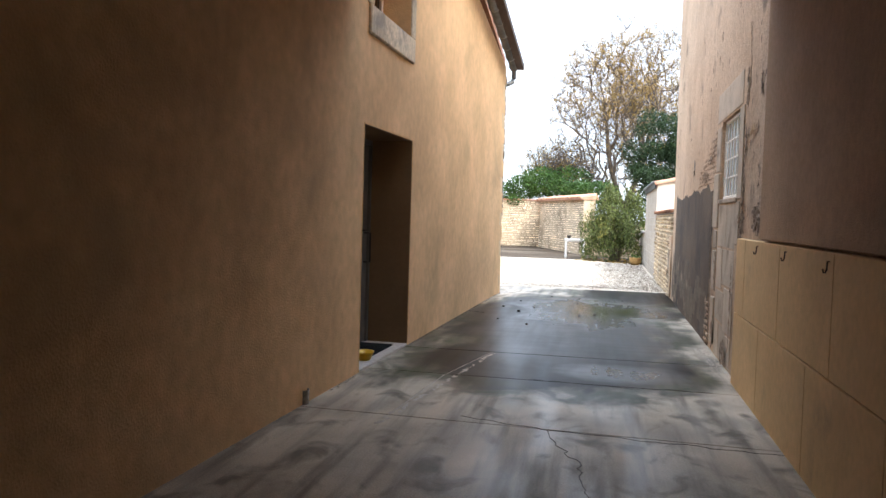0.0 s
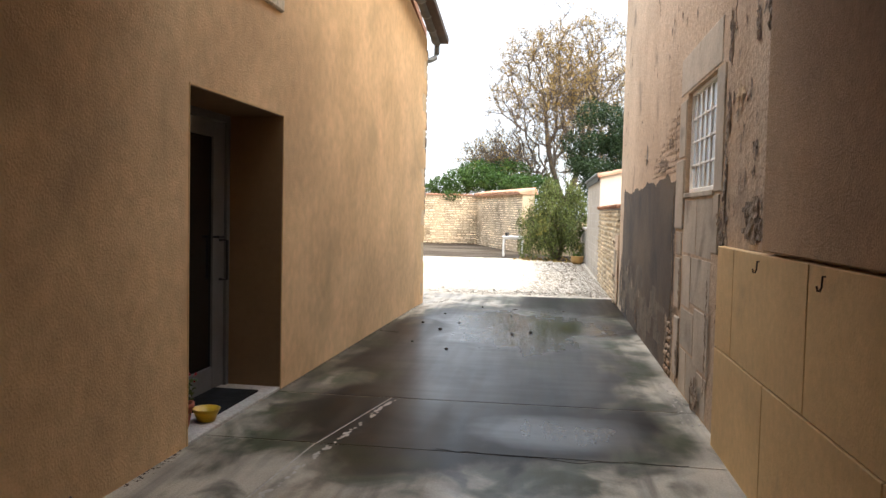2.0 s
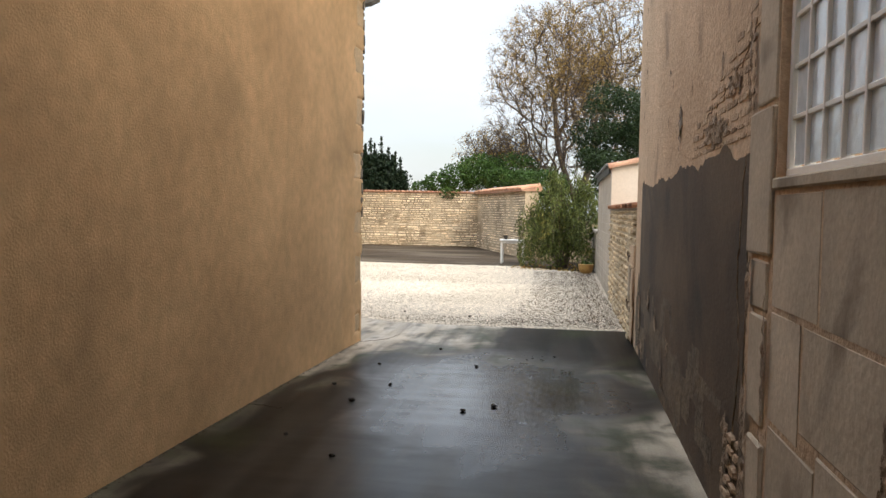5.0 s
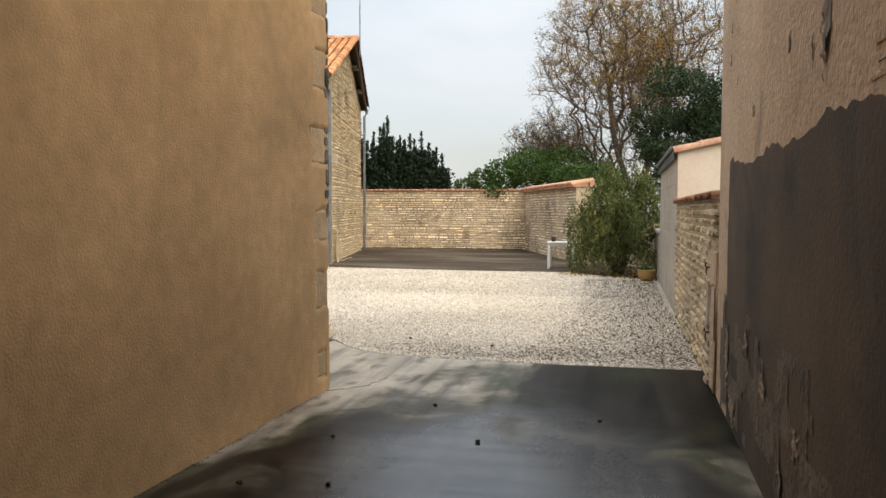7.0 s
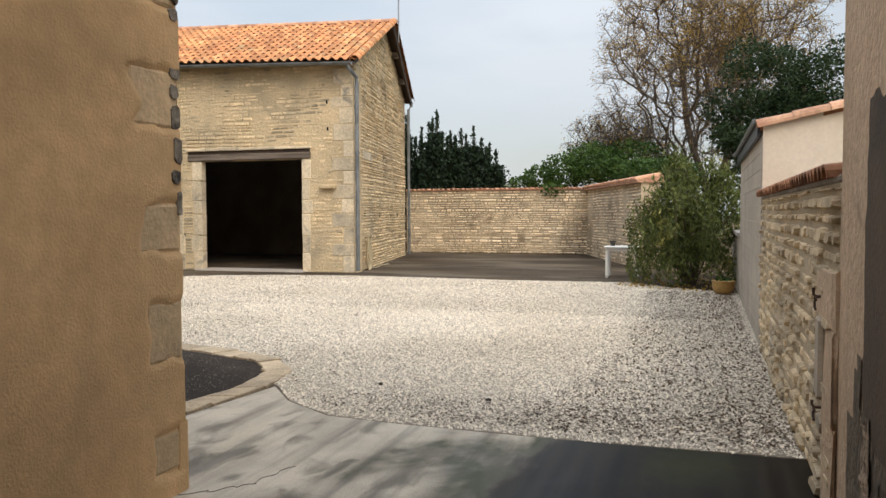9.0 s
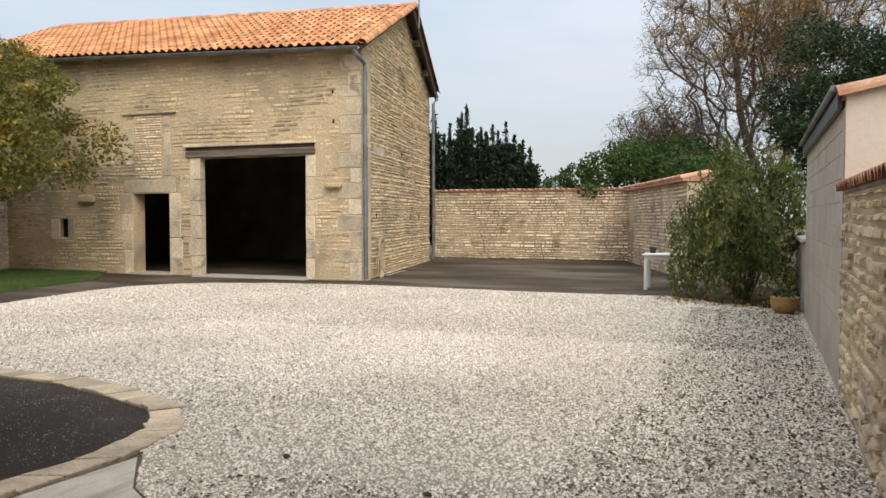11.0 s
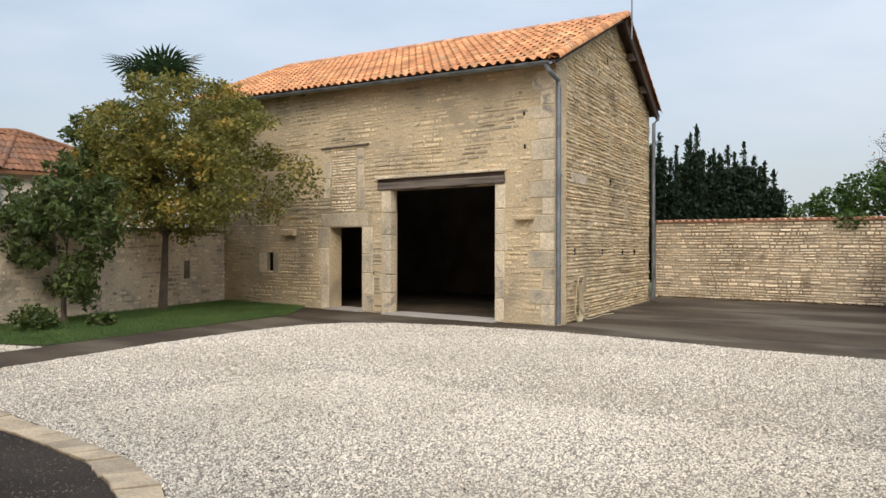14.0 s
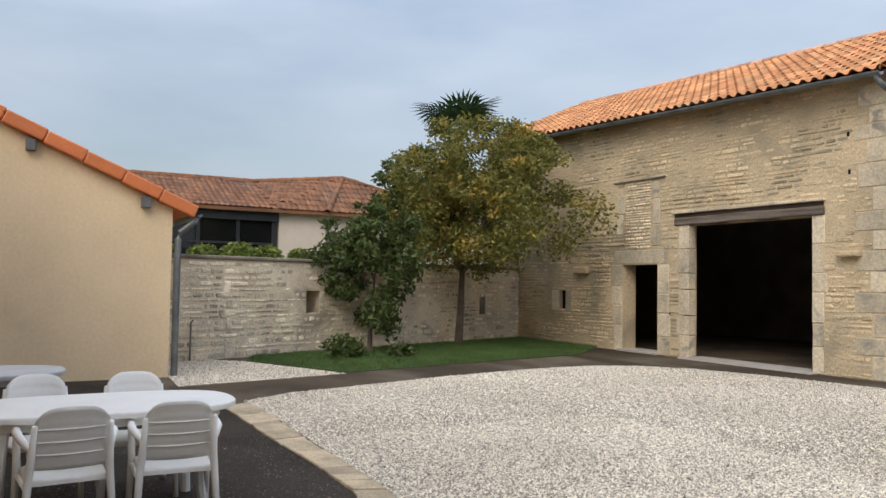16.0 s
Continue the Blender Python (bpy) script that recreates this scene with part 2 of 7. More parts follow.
M_gravel_bed = surf("gravel_bed", (0.33, 0.27, 0.20), (0.24, 0.195, 0.145), 0.5, 70, 0.95, 1.0, 80, dist=0.012, grain=0.3)
M_lawn_soil = surf("lawn_soil", (0.075, 0.105, 0.026), (0.055, 0.075, 0.02), 2, 40, 0.95, 0.8, 50, dist=0.02, grain=0.35)
M_field = surf("far_grass", (0.06, 0.085, 0.03), (0.08, 0.08, 0.04), 0.05, 3, 0.95, 0.3, 5)
M_grass = surf("grass_blade", (0.085, 0.14, 0.026), (0.055, 0.10, 0.018), 1.2, 12, 0.7, 0, vary=0.35, grain=0.1)
M_earth = surf("leaf_litter", (0.10, 0.065, 0.04), (0.06, 0.045, 0.03), 4, 40, 0.95, 0.8, 40)
M_bark = surf("grey_brown_bark", (0.135, 0.10, 0.075), (0.085, 0.064, 0.048), 5, 30, 0.95, 0.8, 25, dist=0.02)
# rubber black, also the shade drawn in wall holes and the slot
M_black = surf("black_rubber_and_hole_shade", (0.02, 0.02, 0.02), (0.013, 0.013, 0.013), 10, 80, 1.0, 0.5, 120, spec=0.05)
M_glass_dark = surf("dark_glass", (0.012, 0.012, 0.012), (0.009, 0.009, 0.01), 3, 5, 0.06, 0, grain=0.02)
M_stone_dark = surf("dark_pebble", (0.03, 0.026, 0.022), (0.05, 0.04, 0.03), 30, 60, 0.9, 0.3, 60)
M_pot = surf("ochre_glazed_pot", (0.45, 0.27, 0.085), (0.36, 0.20, 0.06), 4, 30, 0.45, 0.2, 40)
M_terracotta = surf("red_clay_pot", (0.5, 0.13, 0.06), (0.42, 0.10, 0.05), 4, 30, 0.7, 0.2, 40)
M_yellow = surf("yellow_plastic", (0.75, 0.48, 0.02), (0.7, 0.44, 0.02), 4, 30, 0.4, 0, grain=0.03)
M_red = surf("red_petal", (0.6, 0.03, 0.04), (0.5, 0.05, 0.05), 9, 30, 0.6, 0, grain=0.1)
M_tin = surf("tin_can_metal", (0.45, 0.43, 0.40), (0.3, 0.28, 0.26), 12, 40, 0.4, 0.1, 40, metal=0.8)
M_hose = surf("cream_hose", (0.55, 0.46, 0.30), (0.5, 0.42, 0.27), 6, 40, 0.6, 0, grain=0.08)
# dark brown for the barn's inner walls
M_inside = surf("dark_barn_inside", (0.16, 0.125, 0.085), (0.11, 0.085, 0.06), 1.2, 20, 0.95, 0.4, 30)
M_wire = surf("thin_red_wire", (0.3, 0.12, 0.06), (0.25, 0.1, 0.05), 5, 10, 0.6, 0)


def leaf_mat(name, c1, c2, c3=None, cut=(0.6, 0.75), vary=0.35):
    m, n, l, b = nodes_of(name, 0.55)
    b.inputs["Specular IOR Level"].default_value = 0.3
    r = piece_random(n, l)
    col = mixed(n, l, r, c1, c2)
    if c3:
        col = mixed(n, l, ranged(n, l, noise_of(n, l, 1.1, 3), *cut), col, c3)
    w = n.new("ShaderNodeTexWhiteNoise")
    w.noise_dimensions = "1D"
    l.new(r, w.inputs["W"])
    col = mixed(n, l, 1.0, col, ranged(n, l, w.outputs["Value"], 0, 1, 1 - vary, 1 + vary, False), "MULTIPLY")
    l.new(col, b.inputs["Base Color"])
    t = n.new("ShaderNodeBsdfTranslucent")
    l.new(col, t.inputs["Color"])
    x = n.new("ShaderNodeMixShader")
    x.inputs[0].default_value = 0.3
    l.new(b.outputs[0], x.inputs[1])
    l.new(t.outputs[0], x.inputs[2])
    l.new(x.outputs[0], n["Material Output"].inputs["Surface"])
    return m


M_leaf_autumn = leaf_mat("autumn_leaf", (0.50, 0.33, 0.08), (0.36, 0.21, 0.055), (0.22, 0.15, 0.07), (0.52, 0.7))
M_leaf_litter = leaf_mat("brown_leaf_litter", (0.20, 0.13, 0.065), (0.10, 0.068, 0.04), None)
M_leaf_olive = leaf_mat("olive_green_leaf", (0.225, 0.20, 0.045), (0.125, 0.135, 0.03), (0.40, 0.28, 0.055), (0.5, 0.7))
M_leaf_shrub = leaf_mat("deep_green_leaf", (0.105, 0.13, 0.034), (0.06, 0.088, 0.023), (0.16, 0.17, 0.045), (0.6, 0.75))
M_leaf_dark = leaf_mat("dark_conifer_leaf", (0.03, 0.052, 0.024), (0.016, 0.032, 0.016), None)
M_leaf_ivy = leaf_mat("ivy_green_leaf", (0.07, 0.13, 0.025), (0.045, 0.09, 0.02), (0.1, 0.15, 0.03), (0.55, 0.7))
M_leaf_hedge = leaf_mat("yellow_green_hedge_leaf", (0.24, 0.26, 0.05), (0.12, 0.17, 0.035), None)
M_leaf_willow = leaf_mat("willowy_green_leaf", (0.18, 0.20, 0.052), (0.06, 0.085, 0.024), (0.33, 0.29, 0.07), (0.54, 0.7))
M_leaf_ever = leaf_mat("evergreen_leaf", (0.04, 0.065, 0.02), (0.02, 0.04, 0.014), None)
M_leaf_palm = leaf_mat("palm_leaf", (0.045, 0.08, 0.03), (0.03, 0.055, 0.022), None)


def wet_concrete():
    m, n, l, b = nodes_of("damp_concrete", 0.7)
    geo = n.new("ShaderNodeNewGeometry")
    edge = noise_of(n, l, 1.6, 8, (1, 0.6, 1), 0.8)

    def patch(cx, cy, rx, ry, a=0.66, z=1.1):
        mp = n.new("ShaderNodeMapping")
        mp.inputs["Location"].default_value = (-cx / rx, -cy / ry, 0)
        mp.inputs["Scale"].default_value = (1 / rx, 1 / ry, 0)
        ln = n.new("ShaderNodeVectorMath")
        ln.operation = "LENGTH"
        l.new(geo.outputs["Position"], mp.inputs["Vector"])
        l.new(mp.outputs["Vector"], ln.inputs[0])
        d = math2(n, l, "ADD", ln.outputs["Value"], math2(n, l, "MULTIPLY", math2(n, l, "SUBTRACT", edge, 0.5), 0.85))
        return ranged(n, l, d, a, z, 1, 0)

    wet = patch(1.3, 10.4, 1.85, 4.6)
    for args in ((1.35, 7.6, 1.8, 2.0), (2.95, 15.1, 1.8, 2.2), (1.95, 12.4, 1.6, 1.6)):
        wet = math2(n, l, "MAXIMUM", wet, patch(*args))
    streak = noise_of(n, l, 1.5, 7, (4.5, 0.3, 1))
    speck = noise_of(n, l, 3.5, 8, (1, 0.6, 1), 0.6)
    dry = mixed(n, l, ranged(n, l, noise_of(n, l, 1.7, 6), 0.3, 0.7), (0.36, 0.305, 0.23), (0.54, 0.46, 0.345))
    dry = mixed(n, l, ranged(n, l, streak, 0.45, 0.75), dry, (0.175, 0.15, 0.115))
    dry = mixed(n, l, ranged(n, l, speck, 0.5, 0.7), dry, (0.145, 0.125, 0.09))
    dark = mixed(n, l, ranged(n, l, streak, 0.35, 0.7), (0.008, 0.0068, 0.0055), (0.034, 0.028, 0.021))
    dark = mixed(n, l, ranged(n, l, speck, 0.6, 0.8), dark, (0.034, 0.031, 0.026))
    dark = mixed(n, l, ranged(n, l, noise_of(n, l, 0.9, 5), 0.53, 0.75), dark, (0.035, 0.037, 0.016))
    rim = math2(n, l, "MULTIPLY", ranged(n, l, wet, 0.05, 0.5), ranged(n, l, wet, 1.0, 0.55))
    col = mixed(n, l, wet, dry, dark)
    col = mixed(n, l, math2(n, l, "MULTIPLY", rim, ranged(n, l, noise_of(n, l, 2.4, 5), 0.35, 0.6)), col, (0.055, 0.058, 0.028))
    col = mixed(n, l, 1.0, col, ranged(n, l, noise_of(n, l, 90, 3), 0.25, 0.75, 0.8, 1.2, False), "MULTIPLY")
    l.new(col, b.inputs["Base Color"])
    slick = ranged(n, l, math2(n, l, "ADD", math2(n, l, "MULTIPLY", noise_of(n, l, 0.6, 5, (1.4, 0.8, 1)), 0.45), math2(n, l, "MULTIPLY", streak, 0.55)), 0.38, 0.66, 0.08, 0.18)
    film = math2(n, l, "MAXIMUM", patch(1.85, 12.1, 1.4, 2.3, 0.2, 1.1), math2(n, l, "MULTIPLY", patch(1.8, 10.6, 1.8, 4.2, 0.0, 1.15), 0.2))
    for args in ((2.1, 7.1, 0.8, 0.6, 0.2, 1.0), (1.2, 3.8, 1.4, 1.2, 0.3, 1.0)):
        film = math2(n, l, "MAXIMUM", film, math2(n, l, "MULTIPLY", patch(*args), 0.45))
    ribs = ranged(n, l, noise_of(n, l, 2.2, 4, (0.7, 3.2, 1), 0.3), 0.35, 0.65, 0.7, 1.0)
    film = math2(n, l, "MULTIPLY", film, ribs)
    l.new(math2(n, l, "MAXIMUM", ranged(n, l, film, 0, 1, 0.05, 1.0, False), ranged(n, l, wet, 0, 1, 0.2, 0.04, False)), b.inputs["Specular IOR Level"])
    slick = math2(n, l, "ADD", slick, ranged(n, l, film, 0, 1, 0.24, 0.02, False))
    rough = n.new("ShaderNodeMix")
    l.new(wet, rough.inputs[0])
    l.new(ranged(n, l, noise_of(n, l, 1.2, 6, (3, 0.5, 1)), 0.3, 0.7, 0.34, 0.7), rough.inputs[2])
    l.new(slick, rough.inputs[3])
    l.new(rough.outputs[0], b.inputs["Roughness"])
    h = math2(n, l, "ADD", noise_of(n, l, 60, 4, (5, 0.25, 1)), noise_of(n, l, 6, 4))
    bumped(n, l, b, h, 0.09, 0.006)
    return m


M_concrete = wet_concrete()

# ---- building helpers ----
rng = np.random.default_rng(7)


def mesh_of(name, verts, faces, mat, smooth=False):
    me = bpy.data.meshes.new(name)
    me.from_pydata([tuple(v) for v in verts], [], [tuple(f) for f in faces])
    me.materials.append(mat)
    if smooth:
        me.polygons.foreach_set("use_smooth", [True] * len(me.polygons))
    me.update()
    return me


def fast_mesh(name, verts, tris, mat):
    """A mesh from arrays, for many small pieces."""
    k = tris.shape[1]
    me = bpy.data.meshes.new(name)
    me.vertices.add(len(verts))
    me.vertices.foreach_set("co", np.asarray(verts, np.float32).ravel())
    me.loops.add(tris.size)
    me.loops.foreach_set("vertex_index", np.asarray(tris, np.int32).ravel())
    me.polygons.add(len(tris))
    me.polygons.foreach_set("loop_start", np.arange(0, tris.size, k, dtype=np.int32))
    me.materials.append(mat)
    me.update(calc_edges=True)
    return me


def under(ob, parent):
    ob.parent = parent
    return ob


def thing(name, m, label, category, group="", kind=""):
    ob = new(name)
    ob.matrix_world = m
    ob.empty_display_size = 0.1
    return tagged(ob, label, category, group, kind)


def part(name, bm, mat, parent=None, label="", smooth=False):
    me = bpy.data.meshes.new(name)
    bm.to_mesh(me)
    bm.free()
    me.materials.append(mat)
    if smooth:
        me.polygons.foreach_set("use_smooth", [True] * len(me.polygons))
    ob = new(name, me)
    if parent is not None:
        ob.parent = parent
    if label:
        ob["label"] = label
    return ob


def add_box(bm, lo, hi, bevel=0.0, seg=1):
    r = bmesh.ops.create_cube(bm, size=1.0)
    c, s = [(a + b) / 2 for a, b in zip(lo, hi)], [b - a for a, b in zip(lo, hi)]
    for v in r["verts"]:
        v.co = Vector((c[0] + v.co.x * s[0], c[1] + v.co.y * s[1], c[2] + v.co.z * s[2]))
    if bevel:
        es = {e for v in r["verts"] for e in v.link_edges}
        bmesh.ops.bevel(bm, geom=list(es), offset=bevel, segments=seg, profile=0.5, affect="EDGES")
    return bm


def boxes(*items, bevel=0.0, seg=1):
    bm = bmesh.new()
    for lo, hi in items:
        add_box(bm, lo, hi, bevel, seg)
    return bm


def tube(bm, pts, radii, sides=8, caps=True):
    """A round bar along points, with one radius or one for each point."""
    pts = [Vector(p) for p in pts]
    if isinstance(radii, (int, float)):
        radii = [radii] * len(pts)
    rings = []
    for i, p in enumerate(pts):
        d = (pts[min(i + 1, len(pts) - 1)] - pts[max(i - 1, 0)]).normalized()
        a = d.cross(Vector((0, 0, 1)) if abs(d.z) < 0.9 else Vector((1, 0, 0))).normalized()
        b = d.cross(a)
        rings.append([bm.verts.new(p + (a * math.cos(2 * math.pi * k / sides) + b * math.sin(2 * math.pi * k / sides)) * radii[i])
                      for k in range(sides)])
    for r0, r1 in zip(rings, rings[1:]):
        for k in range(sides):
            bm.faces.new((r0[k], r0[(k + 1) % sides], r1[(k + 1) % sides], r1[k]))
    if caps:
        bm.faces.new(rings[0][::-1])
        bm.faces.new(rings[-1])
    return bm


def lathe(profile, sides=24):
    bm = bmesh.new()
    rings = [[bm.verts.new((r * math.cos(2 * math.pi * k / sides), r * math.sin(2 * math.pi * k / sides), z)) for k in range(sides)]
             for r, z in profile]
    for r0, r1 in zip(rings, rings[1:]):
        for k in range(sides):
            bm.faces.new((r0[k], r0[(k + 1) % sides], r1[(k + 1) % sides], r1[k]))
    bm.faces.new(rings[0][::-1])
    return bm


def prism(outline, z0, z1, bevel=0.0):
    bm = bmesh.new()
    lo = [bm.verts.new((x, y, z0)) for x, y in outline]
    hi = [bm.verts.new((x, y, z1)) for x, y in outline]
    n = len(outline)
    bm.faces.new(hi)
    bm.faces.new(lo[::-1])
    for i in range(n):
        bm.faces.new((lo[i], lo[(i + 1) % n], hi[(i + 1) % n], hi[i]))
    bmesh.ops.recalc_face_normals(bm, faces=bm.faces)
    if bevel:
        top = [e for e in bm.edges if e.verts[0].co.z > z1 - 1e-5 and e.verts[1].co.z > z1 - 1e-5]
        bmesh.ops.bevel(bm, geom=top, offset=bevel, segments=2, profile=0.5, affect="EDGES")
    return bm


def wall_mesh(length, top, thick, holes=(), z0=-0.3):
    """A wall along local x, its face at y = 0 and its body behind, with openings (u0, u1, z0, z1) through it."""
    cuts_u = sorted({0, length, *[h[0] for h in holes], *[h[1] for h in holes]})
    cuts_z = sorted({z0, top, *[h[2] for h in holes], *[h[3] for h in holes]})
    bm = bmesh.new()
    full = lambda a, b, c, d: not any(h[0] - 1e-6 <= a and b <= h[1] + 1e-6 and h[2] - 1e-6 <= c and d <= h[3] + 1e-6 for h in holes)
    nu, nz = len(cuts_u) - 1, len(cuts_z) - 1
    solid = [[full(cuts_u[i], cuts_u[i + 1], cuts_z[j], cuts_z[j + 1]) for j in range(nz)] for i in range(nu)]
    vs = {}

    def vert(i, j, k):
        if (i, j, k) not in vs:
            vs[i, j, k] = bm.verts.new((cuts_u[i], thick * k, cuts_z[j]))
        return vs[i, j, k]

    for i in range(nu):
        for j in range(nz):
            if not solid[i][j]:
                continue
            bm.faces.new([vert(i, j, 0), vert(i + 1, j, 0), vert(i + 1, j + 1, 0), vert(i, j + 1, 0)])
            bm.faces.new([vert(i, j, 1), vert(i, j + 1, 1), vert(i + 1, j + 1, 1), vert(i + 1, j, 1)])
            for di, dj, a, b in ((-1, 0, (i, j), (i, j + 1)), (1, 0, (i + 1, j + 1), (i + 1, j)),
                                 (0, -1, (i + 1, j), (i, j)), (0, 1, (i, j + 1), (i + 1, j + 1))):
                p, q = i + di, j + dj
                if not (0 <= p < nu and 0 <= q < nz and solid[p][q]):
                    bm.faces.new([vert(*a, 0), vert(*b, 0), vert(*b, 1), vert(*a, 1)])
    bmesh.ops.recalc_face_normals(bm, faces=bm.faces)
    return bm


def stone_shape(u0, u1, z0, z1, proud, y0=0.02, soft=0.25):
    """One rough-faced stone as vertices and faces: eight-sided, sunk edges, a proud and uneven front."""
    w, h = u1 - u0, z1 - z0
    cu, cz = (u0 + u1) / 2, (z0 + z1) / 2
    c = min(0.3 * h, 0.25 * w)
    outline = [(-w / 2 + c, -h / 2), (w / 2 - c, -h / 2), (w / 2, -h / 2 + c * 0.8), (w / 2, h / 2 - c * 0.8),
               (w / 2 - c, h / 2), (-w / 2 + c, h / 2), (-w / 2, h / 2 - c * 0.8), (-w / 2, -h / 2 + c * 0.8)]
    j = rng.uniform(-1, 1, (8, 2)) * (0.05 * min(w, 2 * h), 0.09 * h)
    tilt = rng.uniform(-0.25, 0.25, 2)
    vs = []
    for (a, b), (ja, jb) in zip(outline, j):
        vs.append((cu + a + ja, y0, cz + b + jb))
    ins = min(soft * h, 0.02)
    for (a, b), (ja, jb) in zip(outline, j):
        sx, sz = 1 - 2 * ins / w, 1 - 2 * ins / h
        vs.append((cu + (a + ja) * sx, -proud * (1 + tilt[0] * a / w + tilt[1] * b / h), cz + (b + jb) * sz))
    fs = [(i, (i + 1) % 8, 8 + (i + 1) % 8, 8 + i) for i in range(8)] + [tuple(range(8, 16))]
    return vs, fs


def stonework(parent, mat, length, top, holes=(), z0=0.0, course=(0.07, 0.12), long=(0.14, 0.42), proud=(0.004, 0.02), gap=0.012,
              single=lambda u, z: False, name="stone", rest="rubble", u_start=0.0, worn=0.015):
    """Courses of stones over a wall's face. Those for which single() holds become objects of their own, the rest one mesh."""
    z, verts, faces, count = z0, [], [], 0
    topf = top if callable(top) else (lambda u: top)
    highest = max(topf(u) for u in np.linspace(u_start, length, 30))
    while z < highest - 0.03:
        h = rng.uniform(*course)
        if h > highest - z - 0.03:
            h = highest - z
        blocks = sorted((a, b) for a, b, c, d in holes if c < z + h * 0.6 and d > z + h * 0.4)
        spans, u = [], u_start
        for a, b in blocks:
            if a > u:
                spans.append((u, a))
            u = max(u, b)
        if u < length:
            spans.append((u, length))
        for a, b in spans:
            u = a
            while u < b - 0.02:
                w = rng.uniform(*long) * rng.choice((0.6, 1.0, 1.0, 1.5)) * (0.75 + 2.2 * h)
                if b - u - w < 0.1:
                    w = b - u
                if min(topf(u), topf(u + w)) >= z + h - 0.02:
                    hh = h * rng.uniform(0.86, 1.0)
                    push = rng.uniform(*proud) + worn * noise.noise((u * 0.9 + z0 * 7, z * 1.3, length))
                    vs, fs = stone_shape(u + gap / 2, u + w - gap / 2, z + gap / 2, z + hh - gap / 2, push)
                    vs = [(x, y, q + 0.022 * noise.noise((x * 0.55, q * 0.9, length))) for x, y, q in vs]
                    if count < 300 and single(u + w / 2, z + h / 2):
                        under(new(name, mesh_of(name, vs, fs, mat)), parent)
                        count += 1
                    else:
                        k = len(verts)
                        verts.extend(vs)
                        faces.extend(tuple(i + k for i in f) for f in fs)
                u += w
        z += h
    if verts:
        tagged(under(new(rest, mesh_of(rest, verts, faces, mat)), parent), kind="stuff")


def blocks_on(parent, mat, rects, proud=0.012, name="block", bevel=0.008, back=0.03):
    """Dressed blocks set into a wall's face: rects of u0, u1, z0, z1."""
    for u0, u1, z0, z1 in rects:
        bm = boxes(((u0 + 0.007, -proud * rng.uniform(0.6, 1.3), z0 + 0.007), (u1 - 0.007, back, z1 - 0.007)), bevel=bevel)
        for v in bm.verts:
            v.co += Vector(rng.uniform(-1, 1, 3) * (0.004, 0.002, 0.004))
        part(name, bm, mat, parent)


def tile_mesh(name, width, length, mat, lift=0.05, thick=0.012, seg=8, flat=0.35):
    """A curved roof tile: its length along local y (up the slope), a hump and a shallow pan across local x."""
    pts = []
    for i in range(seg + 1):
        t = i / seg
        x = (t - 0.5) * width * 1.06
        z = lift * 1.25 * max(0.0, math.sin(math.pi * min(1, t / (1 - flat)))) - (0.25 * lift * math.sin(math.pi * max(0, (t - 1 + flat) / flat)))
        pts.append((x, z))
    vs, fs, n = [], [], seg + 1
    for y, dz in ((0, 0.03), (length * 1.12, 0.0)):
        for x, z in pts:
            vs.append((x, y, z + dz))
        for x, z in pts:
            vs.append((x, y, z + dz - thick))
    for i in range(seg):
        fs.append((i, i + 1, 2 * n + i + 1, 2 * n + i))
        fs.append((i, n + i, n + i + 1, i + 1))
        fs.append((n + i, 3 * n + i, 3 * n + i + 1, n + i + 1))
    return mesh_of(name, vs, fs, mat, False)


def arc_tile(name, radius, length, mat, sides=7, taper=0.85, thick=0.014):
    """A half-round tile lying along local y."""
    vs, fs, n = [], [], sides + 1
    for y, k in ((0, 1.0), (length, taper)):
        for r in (radius * k, radius * k - thick):
            for i in range(n):
                a = math.pi * i / sides
                vs.append((r * math.cos(a), y, r * math.sin(a)))
    for i in range(sides):
        fs += [(i, i + 1, 2 * n + i + 1, 2 * n + i), (n + i, 3 * n + i, 3 * n + i + 1, n + i + 1), (i, n + i, n + i + 1, i + 1),
               (2 * n + i, 2 * n + i + 1, 3 * n + i + 1, 3 * n + i)]
    return mesh_of(name, vs, fs, mat)


def tiled(parent, me, u_count, v_count, step_u, step_v, base, slope, single, name="roof_tile", rest="roof_tiles", skew=0.0, rise=0.0):
    """Rows of tiles up a slope: base is the lower left corner, local x along the eave, rise the eave's climb per metre."""
    V = np.array([v.co[:] for v in me.vertices])
    F = [tuple(p.vertices) for p in me.polygons]
    verts, faces, k, made = [], [], 0, 0
    c, s = math.cos(slope), math.sin(slope)
    for i in range(u_count):
        for j in range(v_count):
            u, v = (i + 0.5) * step_u, j * step_v
            dx = rng.uniform(-0.006, 0.006)
            m = Matrix.Translation((base[0] + u + dx + skew * v * c, base[1] + v * c, base[2] + v * s + rise * u + rng.uniform(0, 0.006))) @ \
                Matrix.Rotation(slope, 4, "X") @ Matrix.Rotation(rng.uniform(-0.012, 0.012), 4, "Z")
            if single(i, j) and made < 300:
                ob = under(new(name, me), parent)
                ob.matrix_local = m
                made += 1
            else:
                P = V @ np.array(m.to_3x3()).T + np.array(m.translation)
                verts.extend(map(tuple, P))
                faces.extend(tuple(q + k for q in f) for f in F)
                k += len(V)
    if verts:
        tagged(under(new(rest, mesh_of(rest, verts, faces, me.materials[0])), parent), kind="stuff")


